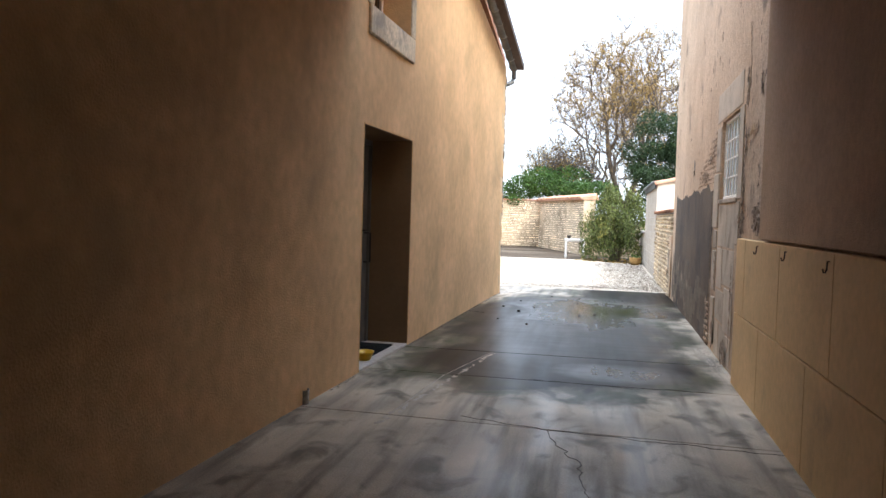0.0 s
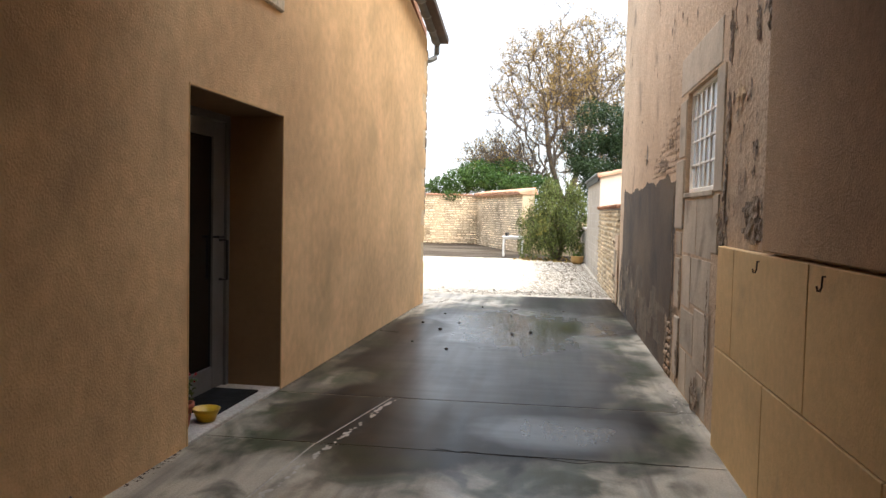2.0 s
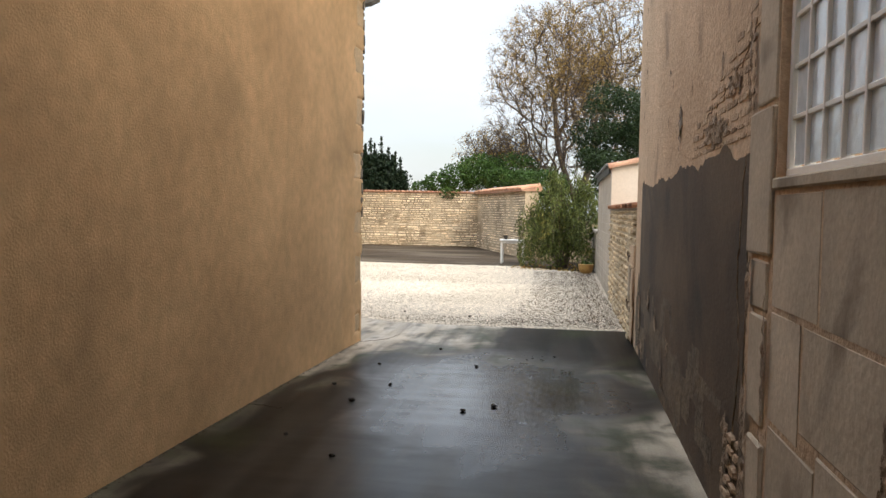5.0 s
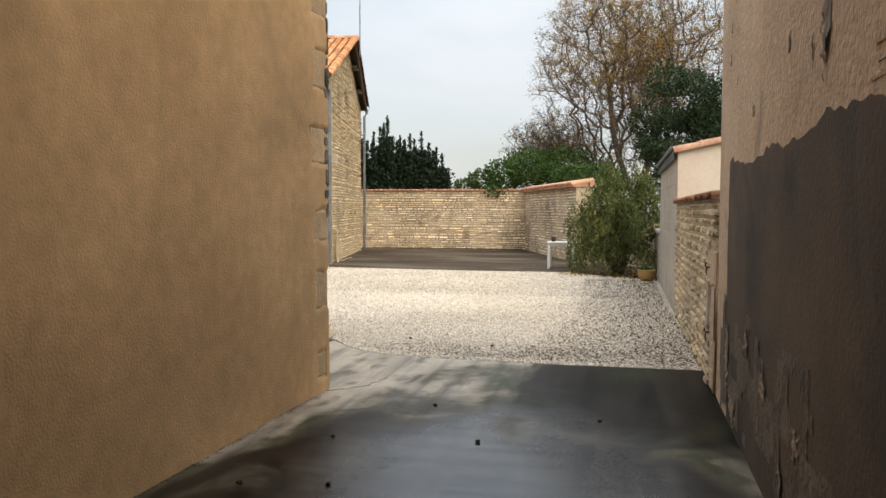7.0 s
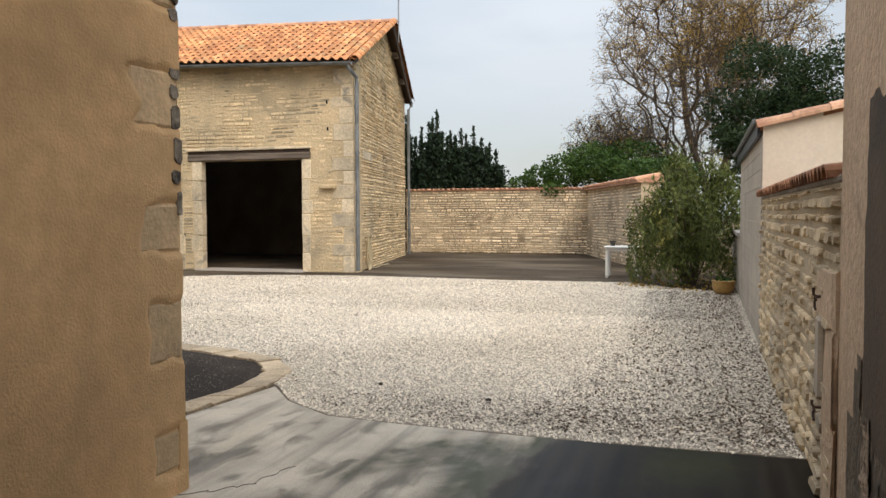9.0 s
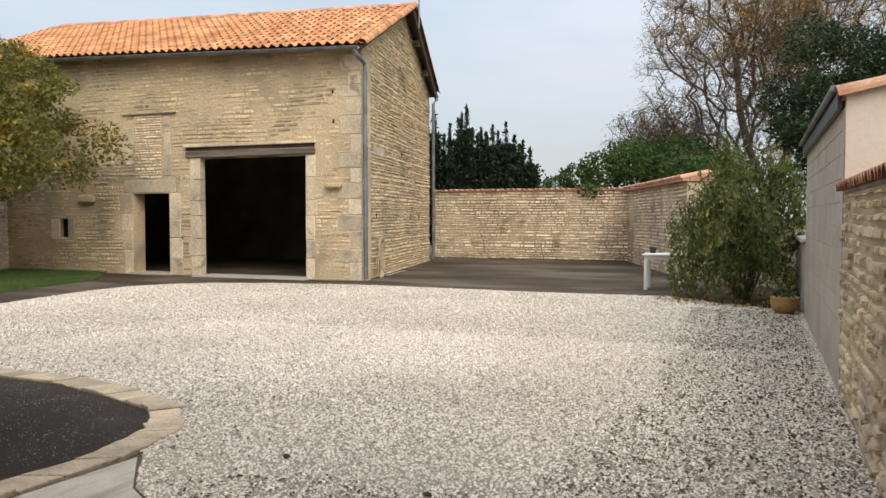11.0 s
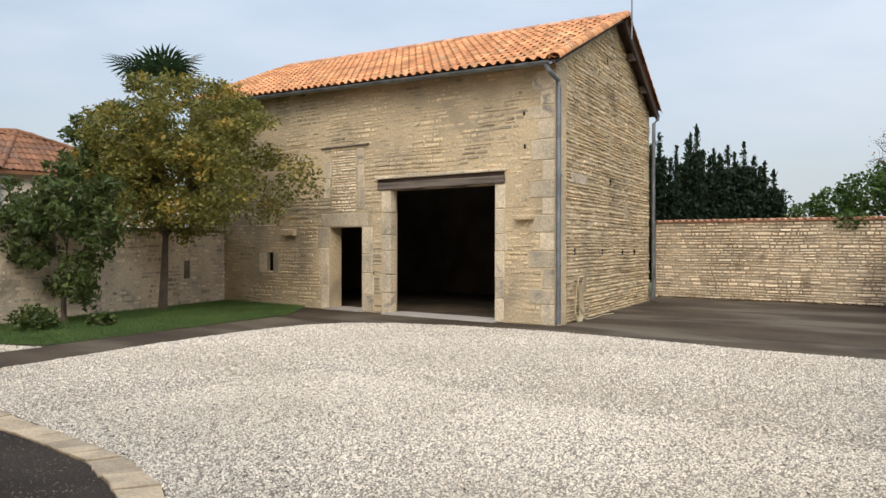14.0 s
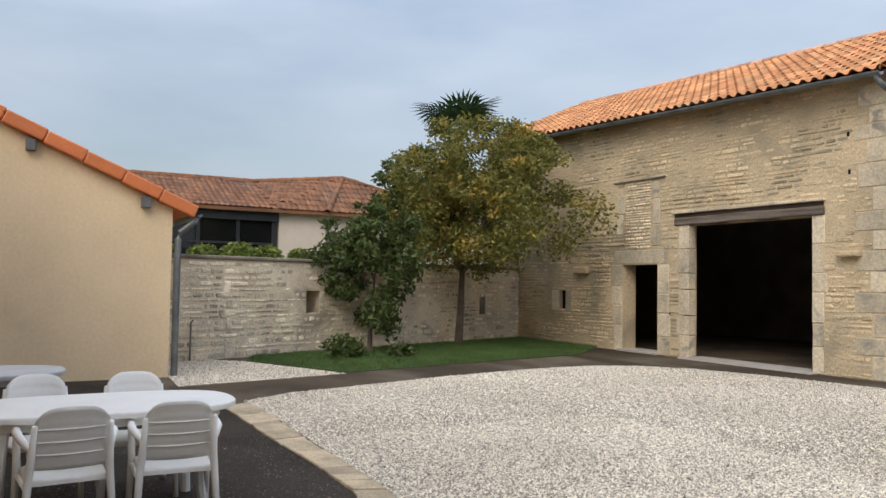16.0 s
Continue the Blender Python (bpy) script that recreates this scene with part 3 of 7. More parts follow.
def inside_poly(P, poly):
    x, y = P[:, 0], P[:, 1]
    ok = np.zeros(len(P), bool)
    for (x0, y0), (x1, y1) in zip(poly, poly[1:] + poly[:1]):
        if y0 == y1:
            continue
        ok ^= ((y0 > y) != (y1 > y)) & (x < (x1 - x0) * (y - y0) / (y1 - y0) + x0)
    return ok


def scatter(poly, density):
    a = np.array(poly)
    lo, hi = a.min(0), a.max(0)
    k = int(density * np.prod(hi - lo))
    P = rng.uniform(lo, hi, (k, 2))
    return P[inside_poly(P, poly)]


def pebbles(name, P, z, size, mat, flat=0.65):
    """Many small angular stones lying at P."""
    base = np.array([(1, 0, -0.5), (0, 1, -0.5), (-1, 0, -0.5), (0, -1, -0.5), (0.25, 0.1, 0.8), (-0.3, -0.1, 0.75)], float)
    T = np.array([(0, 1, 4), (1, 5, 4), (1, 2, 5), (2, 3, 5), (3, 4, 5), (3, 0, 4)])
    n = len(P)
    s = rng.uniform(*size, (n, 1, 1)) * rng.uniform(0.6, 1.2, (n, 1, 3)) * (1, 1, flat)
    V = base[None] * s + rng.uniform(-0.3, 0.3, (n, 6, 3)) * s
    a = rng.uniform(0, 2 * np.pi, n)
    ca, sa = np.cos(a)[:, None], np.sin(a)[:, None]
    ti = rng.uniform(-0.6, 0.6, n)[:, None]
    X, Y, Z = V[..., 0] * ca - V[..., 1] * sa, V[..., 0] * sa + V[..., 1] * ca, V[..., 2] + V[..., 0] * ti
    zz = np.full((n, 1), z) if np.isscalar(z) else z[:, None]
    out = np.stack([X + P[:, :1], Y + P[:, 1:2], Z + zz], -1).reshape(-1, 3)
    F = (T[None] + 6 * np.arange(n)[:, None, None]).reshape(-1, 3)
    return fast_mesh(name, out, F, mat)


def leaf_mesh(name, C, size, mat, aspect=0.5, droop=0.0, up=0.3):
    """Pointed four-cornered leaves at the points C."""
    n = len(C)
    d = rng.normal(size=(n, 3))
    d[:, 2] = d[:, 2] * 0.6 - droop
    d /= np.linalg.norm(d, axis=1, keepdims=True)
    r = rng.normal(size=(n, 3))
    r[:, 2] += up
    w = np.cross(d, r)
    w /= np.linalg.norm(w, axis=1, keepdims=True) + 1e-9
    s = rng.uniform(*size, (n, 1))
    nrm = np.cross(d, w) * s * 0.12
    V = np.stack([C - d * s * 0.5, C + w * s * aspect * 0.5 + nrm, C + d * s * 0.5, C - w * s * aspect * 0.5 + nrm], 1).reshape(-1, 3)
    F = np.arange(4 * n).reshape(-1, 4)
    return fast_mesh(name, V, F, mat)


def limbs(bm, base, height, spread, levels, radius, seed, lean=(0, 0), forks=(3, 4), first=0.35, up=0.55, shrink=0.68, sides=6):
    """A trunk that forks into limbs and twigs. Returns the ends of its twigs."""
    g = random.Random(seed)
    ends = []

    def grow(p, d, length, r, level):
        pts, rr = [p], [r]
        steps = 4 if level < 2 else 3
        for k in range(steps):
            d = (d + Vector((g.uniform(-1, 1), g.uniform(-1, 1), g.uniform(-0.6, 0.8))) * 0.16).normalized()
            pts.append(pts[-1] + d * length / steps)
            rr.append(r * (1 - 0.4 * (k + 1) / steps))
        tube(bm, pts, rr, max(3, sides - level), caps=level == 0)
        if level >= levels:
            ends.extend(pts[1:])
            return
        if level >= levels - 1:
            ends.append(pts[-1])
        n = g.randint(*forks)
        for k in range(n):
            a = 2 * math.pi * (k + g.random() * 0.7) / n
            out = Vector((math.cos(a), math.sin(a), 0)) * spread
            nd = (d * up + out + Vector((0, 0, 0.15))).normalized()
            start = pts[-1] if k < 2 or level == 0 else pts[-2]
            grow(start, nd, length * g.uniform(shrink - 0.12, shrink + 0.1), rr[-1] * 0.72, level + 1)

    grow(Vector(base), Vector((lean[0], lean[1], 1)).normalized(), height * first, radius, 0)
    return np.array([tuple(e) for e in ends])


def tile_plane(parent, pts, mat, width=0.21, length=0.36, name="roof_tiles"):
    """Rows of curved tiles over a flat roof plane, the first edge of which is its eave."""
    P = [Vector(p) for p in pts]
    nrm = (P[1] - P[0]).cross(P[2] - P[0]).normalized()
    if nrm.z < 0:
        nrm = -nrm
    up = (Vector((0, 0, 1)) - nrm * nrm.z).normalized()
    e = up.cross(nrm)
    flat = [((p - P[0]).dot(e), (p - P[0]).dot(up)) for p in P]
    lo, hi = np.min(flat, 0), np.max(flat, 0)
    rot = Matrix((e, up, nrm)).transposed()
    me = tile_mesh("roof_tile", width, length, mat, 0.026, seg=5)
    V = np.array([v.co[:] for v in me.vertices])
    F = [tuple(p.vertices) for p in me.polygons]
    verts, faces = [], []
    for i in range(int((hi[0] - lo[0]) / width) + 1):
        for j in range(int((hi[1] - lo[1]) / length) + 1):
            q = np.array([[lo[0] + (i + 0.5) * width, lo[1] + j * length + 0.1]])
            if not inside_poly(q, flat)[0]:
                continue
            o = P[0] + e * q[0, 0] + up * (q[0, 1] - 0.1) + nrm * (0.012 + rng.uniform(0, 0.01))
            k = len(verts)
            verts.extend(map(tuple, V @ np.array(rot).T + np.array(o)))
            faces.extend(tuple(x + k for x in f) for f in F)
    tagged(under(new(name, mesh_of(name, verts, faces, mat)), parent), kind="stuff")

# ---- ground ----
gm = mesh_of("ground", [(-700, -500, -0.06), (700, -500, -0.06), (700, 900, -0.06), (-700, 900, -0.06)], [(0, 1, 2, 3)], M_field)
tagged(new("ground", gm), "flat grassy land around the yard", "ground", kind="structure")

yard = [(-18, 14.0), (4.2, 14.0), (4.2, 29.5), (2.5, 33), (-0.4, 40), (-9, 40), (-18, 29.8)]
tagged(part("yard_asphalt", prism(yard, -0.2, 0.0), M_asphalt), "worn brown-grey asphalt yard surface", "asphalt", kind="structure")

gravel_poly = [(3.42, 16.2), (3.36, 16.16), (1.9, 16.14), (0.66, 16.2), (0.1, 16.26), (-0.4, 16.58), (-0.75, 17.02), (-0.84, 17.1), (-0.96, 17.62), (-1.35, 18.1),
               (-2.0, 18.45), (-2.9, 18.68), (-4.2, 18.74), (-6.1, 18.84), (-7.65, 18.84), (-8.15, 19.62), (-8.52, 20.98), (-9.0, 22.6),
               (-9.4, 24.7), (-9.45, 26.0), (-9.1, 26.95), (-8.2, 27.6), (-7.0, 27.98), (-5.0, 28.3), (-2.8, 28.2), (-1.5, 28.05), (0.5, 28.1),
               (1.5, 28.15), (2.3, 27.3), (3.3, 26.6), (3.55, 26.3), (3.46, 20.4)]
gravel = tagged(part("gravel", prism(gravel_poly, -0.1, 0.008), M_gravel_bed), "white limestone gravel spread over the yard", "gravel", kind="structure")
side_poly = [(-9.35, 18.35), (-9.98, 21.2), (-12.5, 20.15), (-13.1, 19.6), (-12.8, 18.0), (-10.62, 18.42)]
gravel_side = tagged(part("gravel", prism(side_poly, -0.1, 0.008), M_gravel_bed), "white gravel patch beside the beige shed", "gravel", kind="structure")
P = scatter(gravel_poly, 2700)
near = (P[:, 1] < 22.5) & (P[:, 0] > -5)
P = P[near | (rng.random(len(P)) < 0.5)]
tagged(under(new("gravel_stones", pebbles("gravel_stones", P, 0.011, (0.006, 0.0135), M_gravel)), gravel), kind="stuff")
Pn = scatter(gravel_poly, 150)
tagged(under(new("gravel_stones", pebbles("gravel_stones", Pn, 0.017, (0.009, 0.018), M_gravel)), gravel), kind="stuff")
Pd = scatter(gravel_poly, 120)
Pd = Pd[rng.random(len(Pd)) < np.clip([0.5 + 1.6 * noise.noise((x * 0.5, y * 0.5, 2)) for x, y in Pd], 0.08, 1)]
tagged(under(new("fallen_leaf_bits", pebbles("fallen_leaf_bits", Pd, 0.02, (0.005, 0.014), M_earth, 0.3)), gravel), kind="stuff")
Ps = scatter(side_poly, 900)
tagged(under(new("gravel_stones", pebbles("gravel_stones", Ps, 0.012, (0.009, 0.018), M_gravel)), gravel_side), kind="stuff")

for zone, dens in (([(1.4, 16.3), (3.35, 16.3), (3.45, 26.0), (1.9, 26.4), (2.0, 20)], 420), ([(-0.4, 16.7), (0.3, 16.35), (3.3, 16.25), (3.3, 17.1), (0.4, 17.1)], 420)):
    tagged(under(new("fallen_leaf_bits", pebbles("fallen_leaf_bits", scatter(zone, dens), 0.02, (0.005, 0.015), M_earth, 0.3)), gravel), kind="stuff")

# asphalt patio inside the stone edging
outer = [(-0.93, 14.9), (-0.94, 15.9), (-0.82, 16.9), (-0.92, 17.6), (-1.33, 18.1), (-2.0, 18.45), (-2.9, 18.68), (-4.0, 18.72), (-5.1, 18.76), (-6.2, 18.84), (-7.6, 18.84)]
inner = [(-1.2, 14.9), (-1.19, 16.17), (-1.06, 16.8), (-1.17, 17.5), (-1.54, 17.96), (-2.23, 18.21), (-2.97, 18.42), (-4.0, 18.46), (-5.02, 18.45), (-6.2, 18.47), (-7.4, 18.5)]
patio_poly = [(-1.2, 14.7)] + inner + [(-9.3, 18.1), (-10.5, 17.9), (-10.5, 14.7)]
patio = tagged(part("patio", prism(patio_poly, -0.1, 0.006), M_patio), "dark chipped asphalt patio", "patio", kind="structure")
Pc = scatter(patio_poly, 520)
Pc = Pc[Pc[:, 0] > -5.5]
tagged(under(new("asphalt_chips", pebbles("asphalt_chips", Pc, 0.008, (0.004, 0.010), M_chip, 0.5)), patio), kind="stuff")


def along(line, k):
    seg = [math.dist(a, b) for a, b in zip(line, line[1:])]
    total, out = sum(seg), []
    for i in range(k + 1):
        d = total * i / k
        for (a, b), s in zip(zip(line, line[1:]), seg):
            if d <= s + 1e-9:
                out.append((a[0] + (b[0] - a[0]) * d / s, a[1] + (b[1] - a[1]) * d / s))
                break
            d -= s
        else:
            out.append(line[-1])
    return out


kerb = thing("kerb", pose(0, 0, 0), "cream stone edging round the patio", "kerb", kind="structure")
cut_i, cut_o = along(inner, 240), along(outer, 240)
k = 0
while k < 236:
    n = min(int(rng.integers(5, 11)), 240 - k)
    line_i = [np.array(cut_i[q]) for q in range(k, k + n + 1)]
    line_o = [np.array(cut_o[q]) for q in range(k, k + n + 1)]
    quad = [line_i[0], line_o[0], line_o[n // 2], line_o[-1], line_i[-1], line_i[n // 2]]
    c = np.mean(quad, 0)
    quad = [tuple(q + (c - q) * 0.03 + rng.normal(0, 0.009, 2)) for q in quad]
    part("edging_stone", prism(quad, -0.08, 0.026 + rng.uniform(-0.008, 0.008), 0.01), M_kerb, kerb)
    k += n

# lawn in front of the barn's far end
lawn_poly = [(-12.6, 20.2), (-10.12, 21.32), (-10.5, 23.0), (-11.0, 25.2), (-11.45, 27.4), (-12.2, 28.3), (-12.9, 29.15), (-16.3, 29.15), (-13.4, 20.6)]
lawn = tagged(part("lawn", prism(lawn_poly, -0.1, 0.02), M_lawn_soil), "short green lawn along the stone wall", "lawn", kind="structure")
Pg = scatter(lawn_poly, 2400)
n = len(Pg)
a, hgt, lean = rng.uniform(0, 2 * np.pi, n), rng.uniform(0.025, 0.07, n), rng.normal(0, 0.03, (n, 2))
wx, wy = np.cos(a) * 0.006, np.sin(a) * 0.006
V = np.stack([np.c_[Pg[:, 0] - wx, Pg[:, 1] - wy, np.full(n, 0.015)], np.c_[Pg[:, 0] + wx, Pg[:, 1] + wy, np.full(n, 0.015)],
              np.c_[Pg + lean, hgt + 0.02]], 1).reshape(-1, 3)
tagged(under(new("grass", fast_mesh("grass", V, np.arange(3 * n).reshape(-1, 3), M_grass)), lawn), kind="stuff")

# passage floor in concrete bays
floor = tagged(part("floor", boxes(((-0.95, -6, -0.3), (3.6, 14.6, 0.008))), M_joint), "damp grey concrete passage floor", "floor", kind="structure")
bays = [[(-0.9, -6), (3.4, -6), (3.4, 4.72), (-0.9, 4.95)], [(-0.9, 4.96), (0.35, 4.9), (0.48, 6.5), (-0.9, 6.55)], [(0.36, 4.9), (3.4, 4.73), (3.4, 6.42), (0.49, 6.5)],
        [(-0.9, 6.56), (0.49, 6.51), (0.75, 7.84), (-0.9, 7.86)], [(0.5, 6.51), (3.4, 6.43), (3.4, 7.8), (0.76, 7.84)],
        [(-0.9, 7.875), (0.75, 7.855), (3.4, 7.815), (3.4, 16.13), (1.9, 16.12), (0.66, 16.18), (0.1, 16.24), (-0.4, 16.56), (-0.77, 17.0), (-0.92, 15.9), (-0.9, 14.72), (-0.02, 14.58), (-0.4, 8.5)]]
for q in bays:
    c = np.mean(q, 0)
    q = [tuple(np.array(p) + (c - np.array(p)) / np.linalg.norm(c - np.array(p)) * 0.003) for p in q]
    part("concrete_bay", prism(q, -0.1, 0.012, 0.002), M_concrete, floor)
# raised ragged mortar repair along one joint and a cracked seam
bm = bmesh.new()
for k in range(72):
    t = k / 71
    x, y = 0.33 + 0.46 * t + rng.normal(0, 0.012), 4.6 + 3.2 * t
    s = rng.uniform(0.007, 0.022)
    if rng.random() < 0.25:
        continue
    r = bmesh.ops.create_icosphere(bm, subdivisions=2, radius=s, matrix=Matrix.Translation((x, y, 0.012)) @ Matrix.Rotation(rng.uniform(-0.5, 0.2), 4, "Z") @ Matrix.Diagonal((1, 2.0, 0.12, 1)))
    for v in r["verts"]:
        v.co += Vector(rng.normal(0, s * 0.16, 3) * (1, 1, 0.1))
part("mortar_repair", bm, M_joint, floor)
for line in ([(3.3, 4.62), (2.3, 4.72), (1.5, 4.82), (0.9, 5.0)], [(1.55, 4.8), (1.62, 4.45), (1.78, 4.1), (1.8, 3.7), (1.9, 3.3)],
             [(1.3, 6.5), (1.9, 6.45), (2.2, 6.38), (2.5, 6.46), (2.9, 6.44)], [(-0.35, 11.35), (0.0, 11.36), (0.22, 11.3)], [(0.06, 14.5), (0.35, 14.75), (0.42, 15.1)]):
    bm = bmesh.new()
    pts = along(line, 26)
    pts = [(x + rng.normal(0, 0.012), y + rng.normal(0, 0.012), 0.0125) for x, y in pts]
    tube(bm, pts, 0.0026, 4)
    part("crack", bm, M_stone_dark, floor)

# ---- passage, west wall ----
west = tagged(part("wall_west", wall_mesh(20.6, 4.2, 0.6, [(12.29, 13.95, 0.0, 2.34), (12.45, 13.75, 3.45, 4.2)]), M_render), "ochre rough-cast house wall", "wall", kind="structure")
west.matrix_world = pose(-0.561 - 0.0415 * 6, -6, 0, 0, 0, 87.62)
# gable part of the house above, under the sloping verge
bm = bmesh.new()
prof = [(0, 4.2), (20.6, 4.2), (20.6, 4.42), (12.0, 5.9), (0, 5.9)]
fr, bk = [bm.verts.new((u, 0, z)) for u, z in prof], [bm.verts.new((u, 0.6, z)) for u, z in prof]
bm.faces.new(fr)
bm.faces.new(bk[::-1])
for i in range(5):
    bm.faces.new((fr[i], bk[i], bk[(i + 1) % 5], fr[(i + 1) % 5]))
bmesh.ops.recalc_face_normals(bm, faces=bm.faces)
part("gable_wall", bm, M_render, west)
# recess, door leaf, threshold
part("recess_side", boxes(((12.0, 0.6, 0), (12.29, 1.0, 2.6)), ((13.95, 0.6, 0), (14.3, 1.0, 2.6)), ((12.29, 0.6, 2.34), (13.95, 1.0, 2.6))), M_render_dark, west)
# thin lining added to put the recess's shade into its colour
part("reveal_shade_lining", boxes(((12.291, 0.004, 0.0), (12.296, 0.56, 2.335)), ((13.944, 0.004, 0.0), (13.949, 0.56, 2.335)), ((12.296, 0.004, 2.334), (13.944, 0.56, 2.339))), M_reveal_shade, west, "thin dark lining added for the shade in the door recess")
part("threshold", boxes(((12.29, 0.0, -0.1), (13.95, 0.7, 0.035)), bevel=0.006), M_joint, west)
door = tagged(new("door_1"), "grey metal glazed house door, closed", "door", kind="structure")
door.matrix_world = west.matrix_world @ pose(12.29, 0.47, 0.035)
part("door_frame", boxes(((0.0, 0, 0), (0.06, 0.09, 2.3)), ((1.6, 0, 0), (1.66, 0.09, 2.3)), ((0.06, 0, 2.24), (1.6, 0.09, 2.3)), bevel=0.004), M_frame_grey, door)
leaf = part("door_leaf", boxes(((0.07, 0.02, 0.01), (0.2, 0.07, 2.23)), ((1.38, 0.02, 0.01), (1.59, 0.07, 2.23)), ((0.2, 0.02, 0.01), (1.38, 0.07, 0.2)), ((0.2, 0.02, 2.1), (1.38, 0.07, 2.23)), bevel=0.004), M_frame_grey, door)
part("pane", boxes(((0.2, 0.04, 0.2), (1.38, 0.05, 2.1))), M_glass_dark, door)
bm = tube(bmesh.new(), [(1.5, 0.02, 0.92), (1.5, -0.05, 0.92), (1.5, -0.05, 1.25), (1.5, 0.02, 1.25)], 0.012)
part("door_handle", bm, M_dark_metal, leaf)
bm = tube(bmesh.new(), [(1.38, 0.02, 1.28), (1.38, -0.03, 1.28), (1.46, -0.035, 1.28)], 0.01)
part("door_handle", bm, M_dark_metal, leaf)
part("edge_bead", boxes(((12.277, -0.004, 0.0), (12.289, 0.004, 2.352)), ((13.951, -0.004, 0.0), (13.963, 0.004, 2.352)), ((12.289, -0.004, 2.341), (13.951, 0.004, 2.352))), M_panel, west, "pale corner bead round the door recess")
# upper window with stone surround
win = thing("window_1", west.matrix_world @ pose(12.45, 0, 3.45), "small upper window with a stained stone surround", "window", kind="structure")
part("window_sill", boxes(((-0.12, -0.03, -0.27), (1.42, 0.3, 0.0)), bevel=0.012), M_quoin, win)
part("stone_jamb", boxes(((1.302, -0.018, 0.002), (1.46, 0.3, 0.75)), bevel=0.01), M_quoin, win)
part("stone_jamb", boxes(((-0.16, -0.018, 0.002), (-0.002, 0.3, 0.75)), bevel=0.01), M_quoin, win)
wf = part("window_frame", boxes(((0.0, 0.32, 0.0), (1.3, 0.38, 0.07)), ((0.0, 0.32, 0.07), (0.07, 0.38, 0.75)), ((1.23, 0.32, 0.07), (1.3, 0.38, 0.75)), ((0.6, 0.32, 0.07), (0.7, 0.38, 0.75)), bevel=0.005), M_white_plaster, win)
part("pane", boxes(((0.07, 0.345, 0.07), (0.6, 0.352, 0.75))), M_glass_dark, wf)
part("pane", boxes(((0.7, 0.345, 0.07), (1.23, 0.352, 0.75))), M_glass_dark, wf)
# verge of half-round grey tiles and the outlet at its foot
verge = thing("roof_verge", pose(0, 0, 0), "grey half-round verge running down the house gable", "roof edge", kind="structure")
v0, v1 = Vector((-0.05, 6.2, 5.95)), Vector((0.17, 14.85, 4.47))
at = bpy.data.meshes.new("verge_tile")
tube(bmesh.new(), [(0, 0, 0), (0, 0.05, 0), (0, 0.051, 0), (0, 0.6, 0)], [0.1, 0.1, 0.088, 0.086], 14).to_mesh(at)
at.materials.append(M_zinc)
at.polygons.foreach_set("use_smooth", [True] * len(at.polygons))
dv = (v1 - v0)
kmax = int(dv.length / 0.55)
for k in range(kmax):
    ob = under(new("verge_tile", at), verge)
    ob.matrix_local = Matrix.Translation(v1 - dv * ((k * 0.55) / dv.length)) @ (-dv).to_track_quat("Y", "Z").to_matrix().to_4x4()
part("soffit_board", boxes(((-0.2, -0.02, -0.06), (-0.04, dv.length, 0.04))), M_wood_and_shade, verge).matrix_local = Matrix.Translation(v1) @ (-dv).to_track_quat("Y", "Z").to_matrix().to_4x4()
part("outlet_pipe", tube(bmesh.new(), [(0.17, 14.87, 4.42), (0.17, 14.86, 4.25), (0.15, 14.82, 4.17), (0.08, 14.76, 4.12), (0.0, 14.73, 4.1)], 0.05, 10), M_zinc, verge)
# roof slab and back of the house
bm = bmesh.new()
q = [(-9.0, 6.2, 6.0), (-0.1, 6.2, 6.0), (0.0, 14.8, 4.5), (-9.0, 14.8, 4.5)]
lo, hi = [bm.verts.new(p) for p in q], [bm.verts.new((p[0], p[1], p[2] + 0.12)) for p in q]
bm.faces.new(lo[::-1]); bm.faces.new(hi)
for i in range(4):
    bm.faces.new((lo[i], lo[(i + 1) % 4], hi[(i + 1) % 4], hi[i]))
tagged(part("roof_1", bm, M_tile_red), "sloping tiled house roof", "roof", kind="structure")
tagged(part("wall_house_north", boxes(((-9.6, 14.05, -0.3), (-0.58, 14.58, 4.45))), M_render), "ochre rendered house wall facing the yard", "wall", kind="structure")
# stone quoins showing through the render at the corner
corner = thing("corner_stones", west.matrix_world, "old quoin stones showing in the house corner", "quoins", kind="structure")
U = 20.6
STONES = ((0.15, 0.36, 0.26), (0.74, 1.06, 0.28), (1.32, 1.58, 0.33), (1.97, 2.27, 0.37), (2.6, 2.92, 0.34), (3.2, 3.5, 0.38), (3.75, 4.05, 0.33))
for z0, z1, w in STONES:
    bm = boxes(((U - w, -0.007, z0), (U - 0.004, 0.05, z1)), bevel=0.02, seg=2)
    bmesh.ops.subdivide_edges(bm, edges=[e for e in bm.edges if e.calc_length() > 0.1], cuts=3, use_grid_fill=True)
    for v in bm.verts:
        v.co.y -= 0.006 * noise.noise((v.co.x * 9, z0, v.co.z * 9))
    part("quoin", bm, M_patch, corner)


def render_depth(u, z):
    """How far the coat of render stands out round the corner stones."""
    d = min(1.0, (u - (U - 0.7)) / 0.35) * 0.016 + 0.004 * noise.noise((u * 4, 2, z * 4))
    for z0, z1, w in STONES:
        du = (U - w * (0.9 + 0.25 * noise.noise((z * 6, z0, 1)))) - u
        dz = max(z0 - z, z - z1) + 0.05 * noise.noise((u * 7, z0 * 3, 4))
        out = max(du, dz, -0.2)
        d = min(d, -0.004 + 0.02 * max(0.0, min(1.0, (out + 0.012) / 0.03)))
    return d


